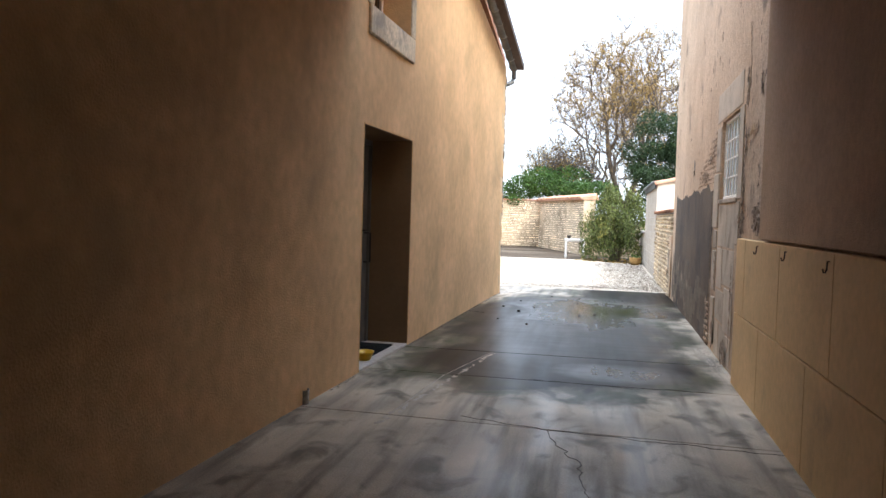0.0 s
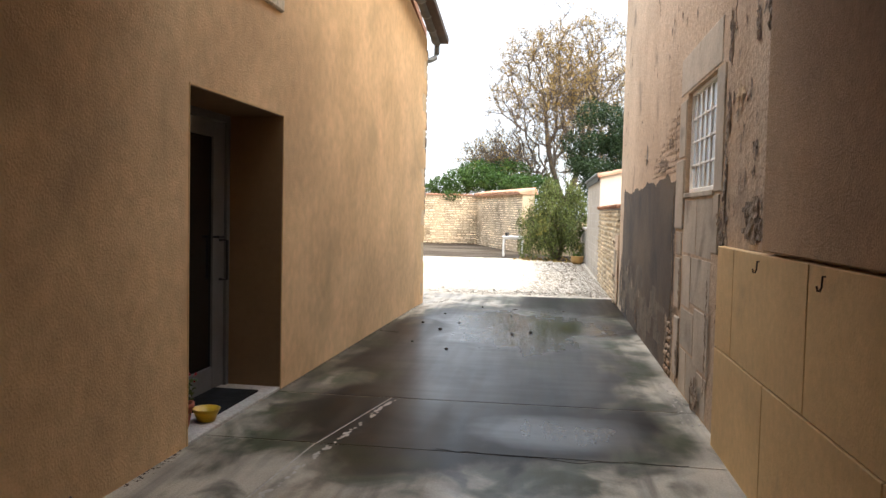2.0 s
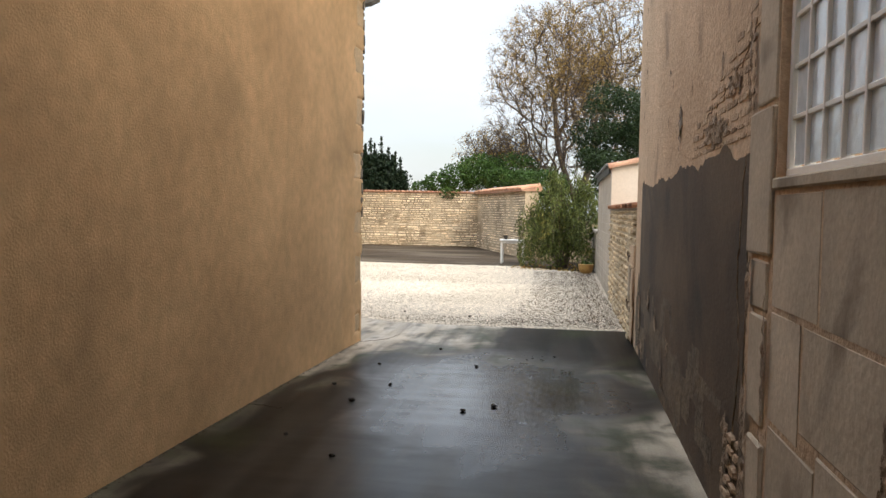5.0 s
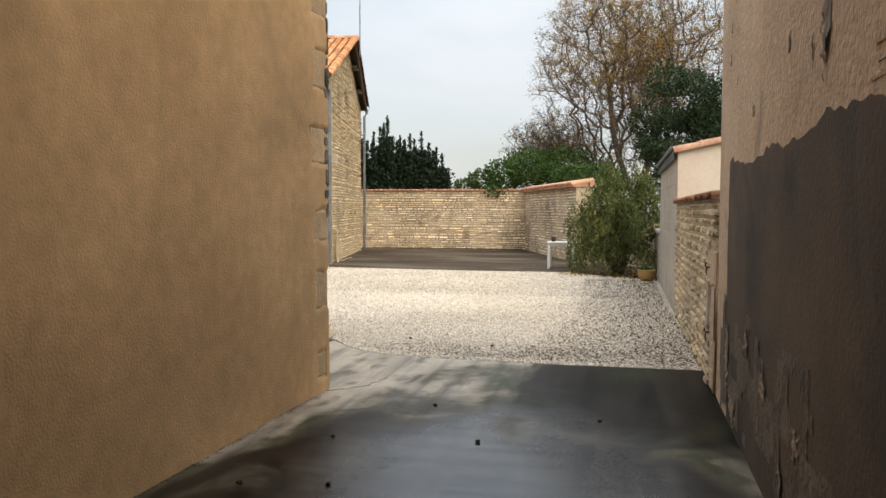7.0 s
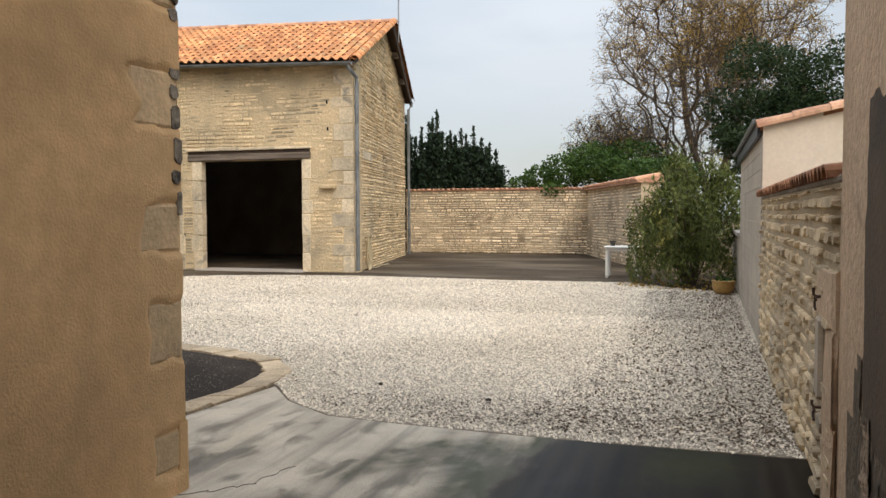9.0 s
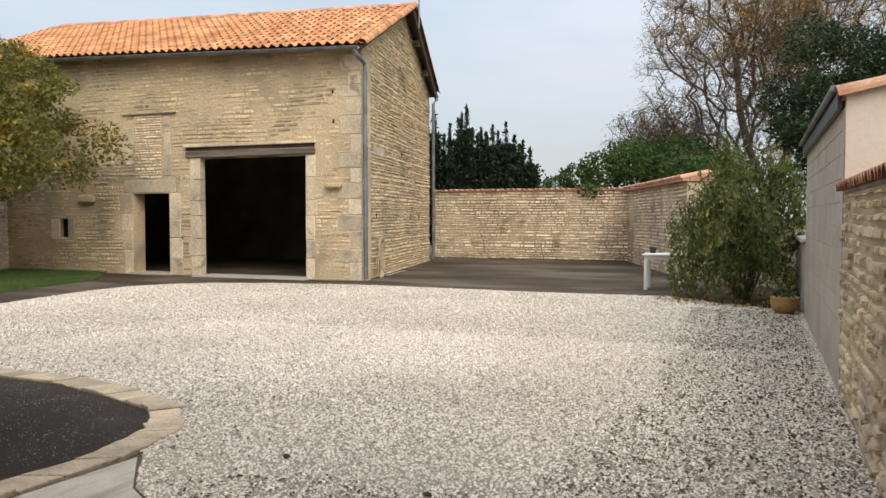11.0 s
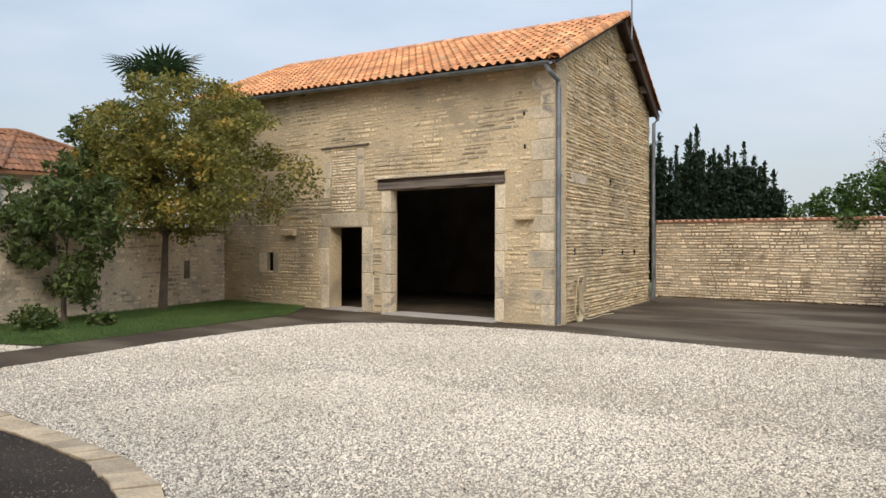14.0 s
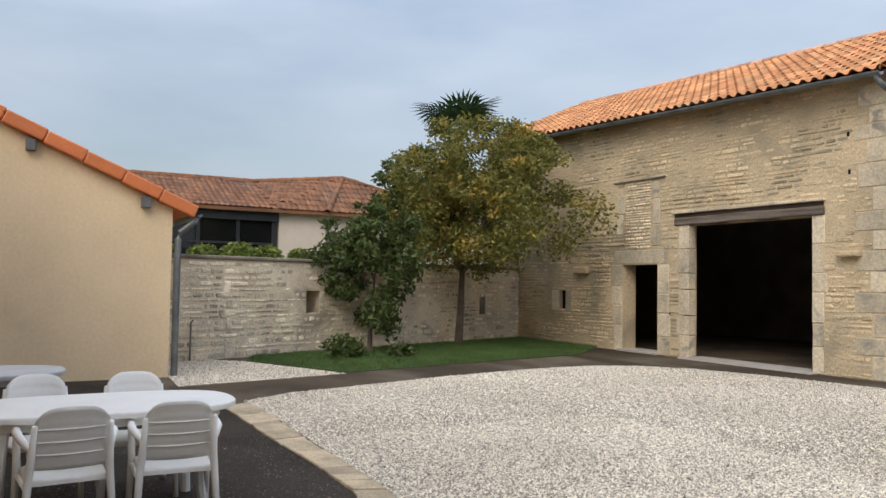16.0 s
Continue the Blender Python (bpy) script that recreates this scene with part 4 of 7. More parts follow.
bm, grid = bmesh.new(), {}
for i in range(36):
    for j in range(169):
        u, z = U - 0.7 + 0.7 * i / 35, 0.025 * j
        grid[i, j] = bm.verts.new((u, -render_depth(u, z), z))
for i in range(35):
    for j in range(168):
        bm.faces.new((grid[i, j], grid[i + 1, j], grid[i + 1, j + 1], grid[i, j + 1]))
part("corner_render", bm, M_render, corner, smooth=True)
vs, fs = [], []
z = 1.5
while z < 4.2:
    h = rng.uniform(0.07, 0.2)
    s, f = stone_shape(U - rng.uniform(0.04, 0.1), U + rng.uniform(0.0, 0.03), z, z + h, rng.uniform(0.012, 0.026), 0.1)
    k = len(vs)
    vs += s
    fs += [tuple(i + k for i in q) for q in f]
    z += h
under(new("corner_edge_stones", mesh_of("corner_edge_stones", vs, fs, M_corner)), corner)
vs, fs = [], []
z = 0.45
while z < 4.2:
    h = rng.uniform(0.12, 0.3)
    s, f = stone_shape(0.0, 0.22, z, z + h - 0.015, rng.uniform(0.0, 0.02) if z > 1.55 else 0.0, 0.03)
    k = len(vs)
    vs += [(U - 0.03 - y * 0.9 + 0.03, x + 0.0, zz) for x, y, zz in s]
    fs += [tuple(i + k for i in g) for g in f]
    z += h
under(new("corner_edge_stones", mesh_of("corner_edge_stones", vs, fs, M_corner)), corner)
part("corner_foot", boxes(((U - 0.05, -0.012, -0.05), (U + 0.03, 0.3, 0.4)), bevel=0.012, seg=3), M_render, corner)

# ---- passage, east wall (local x runs from the yard back into the passage) ----
EAST = pose(3.352, 15.05, 0, 0, 0, -91.14)
east = tagged(part("wall_east", wall_mesh(21, 7.2, 0.7, [(6.35, 7.6, 1.78, 2.66)]), M_plaster), "peeling beige plaster wall of the old house", "wall", kind="structure")
east.matrix_world = EAST
# cement patch low on the wall, with a ragged upper edge
g = np.random.default_rng(3)
top = [(u, 1.93 + 0.12 * noise.noise((u * 0.9, 3, 0)) + 0.06 * noise.noise((u * 3.5, 1, 0)) + 0.025 * noise.noise((u * 11, 7, 0))) for u in np.linspace(0.62, 5.85, 130)]
top.append((5.9, top[-1][1]))
bm, rows_ = bmesh.new(), []
for u, zt in top:
    col_ = []
    for j in range(25):
        z = zt * j / 24
        shift = (0.12 * noise.noise((z * 1.3, 9, 0)) + 0.05 * noise.noise((z * 6, 5, 0)) + 0.2 * max(0, 0.6 - z)) * math.exp(-(u - 0.62) / 0.35)
        col_.append(bm.verts.new((u + shift, -0.005, z)))
    col_ += [bm.verts.new(col_[-1].co + Vector((0, 0.006, 0.002)))]
    rows_.append(col_)
for p_, q_ in zip(rows_, rows_[1:]):
    for j in range(25):
        bm.faces.new((p_[j], q_[j], q_[j + 1], p_[j + 1]))
part("cement_patch", bm, M_cement, east, "dark cement render patch with a ragged edge")


def ragged(u, z, ru, rz, seed, depth=-0.012, mat=M_rough_stone, name="bare_patch", jag=0.3, base=0.002):
    """A patch of the wall's core laid bare where the plaster has fallen; also drawn dark for holes."""
    step = min(ru, rz) / 5
    nu, nz = int(ru * 1.5 / step), int(rz * 1.5 / step)
    bm, vs = bmesh.new(), {}
    for i in range(-nu, nu + 1):
        for j in range(-nz, nz + 1):
            a, b = i * step, j * step
            n1 = noise.noise((u * 3 + a * 2.2 / ru, z * 3 + b * 2.2 / rz, seed))
            if (a / ru) ** 2 + (b / rz) ** 2 + 1.5 * jag * 3 * n1 < 0.9:
                r = noise.noise(((u + a) * 16, (z + b) * 22, seed))
                vs[i, j] = bm.verts.new((u + a + 0.25 * step * noise.noise((i * 1.7, j * 2.3, seed)), -base + depth * max(0.0, 0.6 + 1.2 * r), z + b + 0.25 * step * noise.noise((i * 2.1, j * 1.3, seed + 5))))
    for (i, j), v in list(vs.items()):
        q = [(i, j), (i + 1, j), (i + 1, j + 1), (i, j + 1)]
        if all(k in vs for k in q):
            bm.faces.new([vs[k] for k in q])
    bmesh.ops.delete(bm, geom=[v for v in bm.verts if not v.link_faces], context="VERTS")
    if not bm.faces:
        bmesh.ops.create_grid(bm, x_segments=2, y_segments=2, size=min(ru, rz) * 0.5, matrix=Matrix.Translation((u, -0.003, z)) @ Matrix.Rotation(math.pi / 2, 4, "X"))
    return part(name, bm, mat, east)


ragged(8.8, 1.54, 0.3, 0.16, 11)
ragged(7.95, 0.75, 0.1, 0.6, 37)
ragged(7.96, 1.25, 0.08, 0.2, 38)
ragged(7.98, 1.78, 0.06, 0.3, 31)
ragged(8.0, 1.5, 0.13, 0.16, 32)
ragged(8.02, 2.8, 0.045, 0.26, 33)
ragged(8.98, 2.75, 0.05, 0.22, 34)
ragged(8.72, 2.72, 0.06, 0.12, 35)
ragged(8.35, 2.35, 0.12, 0.12, 36, mat=M_patch)
ragged(8.02, 2.25, 0.06, 0.16, 12)
ragged(7.85, 1.5, 0.12, 0.14, 20)
ragged(5.0, 2.1, 0.4, 0.09, 14)
ragged(5.5, 2.3, 0.2, 0.07, 15)
for u_, z_, ru_, rz_, s_ in ((2.5, 0.5, 1.0, 0.42, 16), (1.3, 0.4, 0.5, 0.4, 17), (4.5, 0.42, 0.9, 0.36, 18), (0.6, 0.45, 0.35, 0.45, 21), (3.5, 0.3, 0.8, 0.3, 22)):
    ragged(u_, z_, ru_, rz_, s_, -0.003, M_flaked, "flaked_patch", 0.4, 0.0065)
for u_, z_, ru_, rz_, s_ in ((0.75, 0.5, 0.1, 0.3, 24), (1.7, 0.75, 0.08, 0.12, 25), (2.3, 0.62, 0.12, 0.1, 26), (3.2, 0.55, 0.1, 0.09, 27), (2.9, 0.22, 0.14, 0.12, 28), (5.6, 0.35, 0.1, 0.3, 29), (1.1, 0.18, 0.2, 0.12, 30)):
    ragged(u_, z_, ru_, rz_, s_, -0.008, base=0.0105)
# coursed stones laid bare between the cement and the crack
vs, fs = [], []
z = 1.99
while z < 2.6:
    h = g.uniform(0.05, 0.085)
    u = 4.1 + 1.75 * max(0.0, (z - 2.12) / 0.48) + g.uniform(0, 0.1)
    while u < 5.9:
        w = g.uniform(0.12, 0.3)
        v_, f_ = stone_shape(u, min(u + w - 0.012, 5.93), z, z + h - 0.01, g.uniform(0.0015, 0.006))
        k = len(vs)
        vs += v_
        fs += [tuple(i + k for i in q) for q in f_]
        u += w
    z += h
under(new("bare_stones", mesh_of("bare_stones", vs, fs, M_bare)), east)
z = 0.03
while z < 0.56:
    h = g.uniform(0.06, 0.09)
    u = 5.5 + 0.25 * z + g.uniform(0, 0.06)
    while u < 5.86:
        w = min(g.uniform(0.12, 0.2), 5.93 - u)
        v_, f_ = stone_shape(u, u + w - 0.012, z, z + h - 0.012, g.uniform(0.014, 0.028))
        under(new("foot_stone", mesh_of("foot_stone", v_, f_, M_bare)), east)
        u += w
    z += h
for line in ([(5.78, 0.05), (5.74, 0.5), (5.8, 0.9), (5.72, 1.4), (5.8, 1.9)], [(4.7, 2.2), (5.2, 2.3), (5.6, 2.36), (5.95, 2.5)], [(8.0, 3.4), (8.12, 3.0), (8.05, 2.6)]):
    pts = along(line, 30)
    part("crack", tube(bmesh.new(), [(p + rng.normal(0, 0.012), -0.007 if q < 1.9 else -0.001, q + rng.normal(0, 0.012)) for p, q in pts], 0.0035, 4), M_rough_stone, east)
# dark patch that paints the shade inside a narrow hole
ragged(3.55, 2.32, 0.07, 0.2, 19, mat=M_cap_and_hole)
for k in range(46):
    u, z = g.uniform(0.6, 8.9), g.uniform(1.95, 4.2)
    if 6.0 < u < 7.9 and z < 3.1:
        continue
    ragged(u, z, g.uniform(0.012, 0.045), g.uniform(0.02, 0.09), 40 + k, -0.004, M_cement if k % 2 else M_rough_stone, "plaster_chip")
for k in range(34):
    ragged(g.uniform(8.08, 8.98), 1.62 + 1.7 * g.random() ** 1.6, g.uniform(0.014, 0.03), g.uniform(0.025, 0.085), 100 + k, -0.006, M_rough_stone, "plaster_chip")
# old doorway: stone frame, block infill, wired-glass window above
blocks_on(east, M_block, [(6.02, 6.34, 2.1, 2.62), (6.0, 7.75, 2.67, 3.02), (7.61, 7.9, 1.75, 2.66), (7.61, 7.82, 1.3, 1.74)], 0.012, bevel=0.006)
blocks_on(east, M_block, [(5.94, 6.34, 1.45, 2.09), (6.02, 6.3, 0.72, 1.2), (6.06, 6.32, 0.1, 0.66), (6.0, 6.3, 1.21, 1.44)], 0.016, bevel=0.01)
blocks_on(east, M_block, [(6.36, 6.95, 1.25, 1.72), (6.96, 7.58, 1.25, 1.72), (6.36, 6.78, 0.78, 1.24), (6.79, 7.58, 0.84, 1.24), (6.36, 6.98, 0.42, 0.77), (6.99, 7.58, 0.36, 0.83),
                          (6.36, 6.7, 0.02, 0.41), (6.71, 7.2, 0.02, 0.41), (7.21, 7.58, 0.02, 0.35)], 0.003, bevel=0.003)
# raised patches whose darker colour draws the hollows round the infill
for u_, z_, ru_, rz_, s_ in ((6.02, 0.55, 0.07, 0.5, 51), (6.33, 0.25, 0.06, 0.24, 52), (6.34, 1.0, 0.035, 0.3, 53), (7.2, 0.16, 0.2, 0.14, 54), (7.6, 0.7, 0.04, 0.5, 55), (6.02, 1.3, 0.05, 0.2, 56), (5.93, 2.3, 0.05, 0.25, 57)):
    ragged(u_, z_, ru_, rz_, s_, -0.008, base=0.021, name="hollow")
w2 = thing("window_2", EAST @ pose(6.35, 0.035, 1.78), "small-paned wired glass window in a stone frame", "window", kind="structure")
fr_items = [((0, 0, 0), (1.25, 0.05, 0.035)), ((0, 0, 0.845), (1.25, 0.05, 0.88)), ((0, 0, 0.035), (0.035, 0.05, 0.845)), ((1.215, 0, 0.035), (1.25, 0.05, 0.845))]
# white frame and bars carry the sky's brightness in their colour
part("window_frame", boxes(*fr_items, bevel=0.004), M_white_plastic, w2)
cols, rows = 6, 4
for i in range(1, cols):
    u = 0.035 + 1.18 * i / cols
    part("glazing_bar", boxes(((u - 0.01, 0.005, 0.036), (u + 0.01, 0.045, 0.844)), bevel=0.003), M_white_plastic, w2)
for j in range(1, rows):
    z = 0.035 + 0.81 * j / rows
    part("glazing_bar", boxes(((0.036, 0.008, z - 0.01), (1.214, 0.042, z + 0.01)), bevel=0.003), M_white_plastic, w2)
# pale blue base paints the sky's reflection into the glass
M_pane = surf("sky_bright_pane", (0.66, 0.72, 0.76), (0.56, 0.62, 0.66), 6, 30, 0.12, 0.25, 14, grain=0.05, dist=0.02)
for i in range(cols):
    for j in range(rows):
        u0, z0 = 0.035 + 1.18 * i / cols + 0.011, 0.035 + 0.81 * j / rows + 0.011
        part("pane", boxes(((u0, 0.02, z0), (u0 + 1.18 / cols - 0.022, 0.03, z0 + 0.81 / rows - 0.022))), M_pane, w2)
part("window_sill", boxes(((-0.01, -0.05, -0.05), (1.26, 0.05, -0.001)), bevel=0.008), M_block, w2)
# tan facing panels at the passage end, with hooks
panel = thing("wall_panels", EAST, "tan smooth-rendered facing along the passage foot", "wall panel", kind="structure")
zs = [(0.0, 0.69), (0.69, 1.38)]
for r, (z0, z1) in enumerate(zs):
    ed = [8.07] + ([8.54, 9.95, 11.3, 12.6, 13.9, 15.2, 16.5, 17.8, 19.5] if r else [9.29, 10.8, 12.2, 13.6, 15.0, 16.4, 17.8, 19.5])
    for u0, u1 in zip(ed, ed[1:]):
        part("facing_panel", boxes(((u0 + 0.003, -0.055, z0 + 0.003), (u1 - 0.003, 0.0, z1 - 0.003)), bevel=0.006), M_panel, panel)
part("upper_render", boxes(((9.2, -0.062, 1.395), (21, 0.0, 3.7)), bevel=0.006), M_render_dark, panel, "rough brown render above the panels")
for u, z in ((9.14, 1.31), (10.17, 1.31), (11.22, 1.30)):
    hk = thing("wall_hook", EAST @ pose(u, -0.055, z), "small rusty iron hook in the tan wall", "hook", "wall hooks")
    part("hook", tube(bmesh.new(), [(0, 0.02, 0.025), (0, -0.012, 0.025), (0, -0.014, -0.02), (0.0, -0.02, -0.035), (0, -0.03, -0.035), (0, -0.034, -0.015)], 0.005, 7), M_rust, hk)
# floor debris at the foot of the doorway
dl = [(6.1 + 0.03 * i, g.uniform(-0.16, -0.03)) for i in range(52)]
Pm = np.array([(EAST @ Vector((u, v, 0)))[:2] for u, v in dl])
tagged(new("plaster_debris", pebbles("plaster_debris", Pm, 0.014, (0.006, 0.02), M_joint)), "fallen plaster crumbs along the wall foot", "debris", kind="stuff")
# dark crumbs strewn to draw the dark gap line between wall and floor
lk = rng.uniform(11.5, 20.5, 700)
dirt = np.array([(west.matrix_world @ Vector((u, -abs(rng.normal(0, 0.018)) - 0.004, 0)))[:2] for u in lk if not 12.2 < u < 14.0])
tagged(new("wall_foot_gap_line", pebbles("wall_foot_gap_line", dirt, 0.013, (0.003, 0.012), M_earth, 0.4)), "dark dirt crumbs drawing the gap line by the ochre wall", "dirt", kind="stuff")
# unseen porch over the passage's start, its ceiling set low to darken the walls
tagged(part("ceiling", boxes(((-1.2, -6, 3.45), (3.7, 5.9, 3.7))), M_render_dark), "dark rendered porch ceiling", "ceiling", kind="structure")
tagged(part("wall_over_porch", boxes(((-0.70, 5.55, 3.71), (3.2, 5.9, 7.0))), M_render), "ochre house wall over the porch", "wall", kind="structure")
# end wall out of view, added to keep light from behind out
tagged(part("wall_south", boxes(((-1.3, -6.4, -0.3), (3.7, -6.0, 4))), M_render_dark), "unseen plain wall added to close the passage", "wall", kind="structure")

# ---- barn ----
barn = thing("barn", pose(-18.2, 29.2, 0), "yellow limestone barn with an orange tiled roof", "barn")
B_LEN, RISE = 12.78, 0.04
BIG, SMALL, SLOT = (8.32, 11.27, 0.0, 2.93), (6.18, 7.34, 0.0, 2.07), (3.66, 3.98, 0.92, 1.42)


def sheared(bm, top):
    for v in bm.verts:
        if v.co.z > top - 1e-4:
            v.co.z += RISE * (B_LEN - v.co.x)
    return bm


front = part("front_wall", sheared(wall_mesh(B_LEN, 5.3, 0.42, [(8.12, 11.3, 0.0, 2.93), SMALL, SLOT]), 5.3), M_barn_mortar, barn)
bm = boxes(((7.88, -0.045, 2.93), (11.56, 0.3, 3.1)), bevel=0.015)
bmesh.ops.subdivide_edges(bm, edges=[e for e in bm.edges if e.calc_length() > 2], cuts=14)
for v in bm.verts:
    v.co += Vector((0, 0.012 * noise.noise((v.co.x * 2, v.co.z * 4, 1)), 0.02 * noise.noise((v.co.x * 1.3, v.co.z * 3, 7))))
part("timber_lintel", bm, M_old_wood, barn, "weathered grey oak lintel beam")
# dark strip that paints the shade between beam and ledge
part("lintel_shade", boxes(((7.88, -0.012, 3.1), (11.54, 0.3, 3.19))), M_wood_and_shade, barn, "dark strip drawn for the shaded gap over the lintel")
u = 7.84
while u < 11.5:
    w = min(rng.uniform(0.3, 0.75), 11.6 - u)
    part("drip_ledge", boxes(((u + 0.004, -0.07 - rng.uniform(0, 0.03), 3.185), (u + w - 0.004, 0.1, 3.25 + rng.uniform(-0.01, 0.03))), bevel=0.012), M_quoin, barn)
    u += w
# dressed stones: door jambs, corner quoins, blocked window
deep = []
for z0, z1 in ((0.0, 0.5), (0.5, 0.93), (0.93, 1.5), (1.5, 1.86), (1.86, 2.4), (2.4, 2.93)):
    deep.append((7.98 + rng.uniform(-0.05, 0.05), 8.3, z0, z1))
    deep.append((11.29, 11.56 + rng.uniform(-0.04, 0.1), z0, z1))
mid = [(7.34, 7.66 + rng.uniform(-0.05, 0.15), z0, z1) for z0, z1 in ((0.0, 0.42), (0.42, 0.95), (0.95, 1.4), (1.4, 2.07))]
lft = [(5.85 + rng.uniform(-0.1, 0.06), 6.18, z0, z1) for z0, z1 in ((0.0, 0.62), (0.62, 1.1), (1.1, 1.55), (1.55, 2.07))]
lint = [(5.88, 7.55, 2.08, 2.42)]
quoins, z, k = [], 0.0, 0
while z < 5.1:
    h = rng.uniform(0.26, 0.44)
    h = min(h, 5.27 - z)
    quoins.append((12.78 - (0.62 if k % 2 else 0.36) + rng.uniform(-0.06, 0.06), 12.77, z, z + h))
    z, k = z + h, k + 1
blind = [(5.95, 6.2, 2.8, 3.3), (6.0, 6.25, 3.3, 3.75), (7.15, 7.45, 2.5, 3.0), (7.2, 7.42, 3.0, 3.6), (7.15, 7.4, 3.6, 4.0)]
slotb = [(3.36, 3.68, 0.86, 1.42), (3.96, 4.2, 0.84, 1.44)]
BLIND = (6.26, 7.13, 2.44, 4.04)
dressed = mid + lft + lint + quoins + blind + slotb
blocks_on(front, M_quoin, dressed, 0.012, "dressed_stone", 0.012)
blocks_on(front, M_quoin, deep, 0.012, "jamb_stone", 0.012, 0.2)
dressed += deep
# black panel set in the slot to draw the unlit inside
part("slot_shade_panel", boxes(((3.6, 0.14, 0.85), (4.04, 0.16, 1.5))), M_black, front)
part("ledge", boxes(((5.9, -0.05, 4.06), (7.6, 0.05, 4.1)), bevel=0.01), M_cap_and_hole, front)
for u0, u1, z0, z1 in ((4.45, 4.93, 1.86, 2.04), (11.85, 12.28, 2.14, 2.25)):
    part("corbel_stone", boxes(((u0, -0.16, z0), (u1, 0.05, z1)), bevel=0.03, seg=2), M_wall_stone, front)
# small black plates on the face draw the shade in putlog holes
for u, z in ((12.0, 4.3), (12.02, 3.62), (7.55, 1.22), (7.7, 0.9), (4.9, 2.5)):
    part("putlog_hole_plate", boxes(((u, -0.006, z), (u + 0.05, 0.02, z + 0.09)), bevel=0.005), M_black, front)
stonework(front, M_barn_stone, B_LEN - 0.02, lambda u: 5.27 + RISE * (B_LEN - u), [BIG, SMALL, SLOT, BLIND, (7.86, 11.56, 2.93, 3.25)] + dressed + [(4.45, 4.93, 1.86, 2.04), (11.85, 12.28, 2.14, 2.25)],
          course=(0.055, 0.13), long=(0.12, 0.4), proud=(-0.006, 0.018), gap=0.012, worn=0.026, single=lambda u, z: u > 7.4 and z < 3.8)
stonework(front, M_back_stone, BLIND[1], BLIND[3], z0=BLIND[2], u_start=BLIND[0], course=(0.05, 0.1), long=(0.12, 0.34), proud=(0.002, 0.03), gap=0.014, name="infill_stone", single=lambda u, z: True)
part("door_sill", boxes(((8.2, -0.25, -0.1), (11.4, 0.5, 0.03)), bevel=0.01), M_joint, barn)
part("door_sill", boxes(((6.1, -0.12, -0.1), (7.4, 0.5, 0.05)), bevel=0.01), M_joint, barn)
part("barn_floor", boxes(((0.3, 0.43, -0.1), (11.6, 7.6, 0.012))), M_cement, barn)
# gable side
side_m = pose(B_LEN, 0, 0, 0, 0, 101.27)
S_LEN = 8.09
gable_top = lambda u: 5.3 + 0.432 * u if u < 4.42 else 7.21 - 0.458 * (u - 4.42)
prof = [(0, -0.3), (S_LEN, -0.3), (S_LEN, gable_top(S_LEN)), (4.42, 7.21), (0, 5.3)]
bm = bmesh.new()
fr, bk = [bm.verts.new((u, 0, z)) for u, z in prof], [bm.verts.new((max(u, 0.1), 0.45, z)) for u, z in prof]
bm.faces.new(fr)
bm.faces.new(bk[::-1])
for i in range(5):
    bm.faces.new((fr[i], bk[i], bk[(i + 1) % 5], fr[(i + 1) % 5]))
bmesh.ops.recalc_face_normals(bm, faces=bm.faces)
side = part("gable_wall", bm, M_gable_mortar, barn)
side.matrix_local = side_m
sq, z, k = [], 0.0, 0
while z < 4.95:
    h = min(rng.uniform(0.26, 0.44), 5.0 - z)
    sq.append((0.01, 0.24 if k % 2 else 0.42, z, z + h))
    z, k = z + h, k + 1
blocks_on(side, M_quoin, sq + [(0.95, 2.1, 2.95, 3.2)], 0.018, "dressed_stone", 0.012)
hollows = [(1.15, 1.27, 1.42, 1.56), (3.25, 3.37, 1.4, 1.54), (5.05, 5.2, 1.38, 1.54), (6.3, 6.45, 1.38, 1.52), (1.75, 2.05, 0.6, 1.1), (3.9, 4.05, 3.1, 3.25), (3.6, 3.74, 6.0, 6.15), (4.9, 5.0, 5.9, 6.0)]
# flat plates for the hollows, black where shade fills the small ones
for a, b, c, d in hollows:
    part("putlog_hole_plate", boxes(((a, -0.004, c), (b, 0.02, d)), bevel=0.003), M_black if b - a < 0.2 else M_barn_mortar, side)
stonework(side, M_gable_stone, S_LEN - 0.02, lambda u: gable_top(u) - 0.03, sq + hollows + [(0.95, 2.1, 2.95, 3.2)], course=(0.05, 0.115), long=(0.13, 0.42),
          proud=(0.002, 0.042), gap=0.012, single=lambda u, z: u < 4.5 and z < 3.4)
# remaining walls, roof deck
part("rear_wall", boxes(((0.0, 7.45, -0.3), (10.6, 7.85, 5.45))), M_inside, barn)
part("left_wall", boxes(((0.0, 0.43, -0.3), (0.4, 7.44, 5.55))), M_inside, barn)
slope = math.atan(0.437)
roof = new("roof")
under(roof, barn)


def slab(name, pts, thick, mat, parent):
    bm = bmesh.new()
    lo, hi = [bm.verts.new((p[0], p[1], p[2] - thick)) for p in pts], [bm.verts.new(p) for p in pts]
    bm.faces.new(hi)
    bm.faces.new(lo[::-1])
    for i in range(len(pts)):
        bm.faces.new((lo[i], lo[(i + 1) % len(pts)], hi[(i + 1) % len(pts)], hi[i]))
    bmesh.ops.recalc_face_normals(bm, faces=bm.faces)
    return part(name, bm, mat, parent)


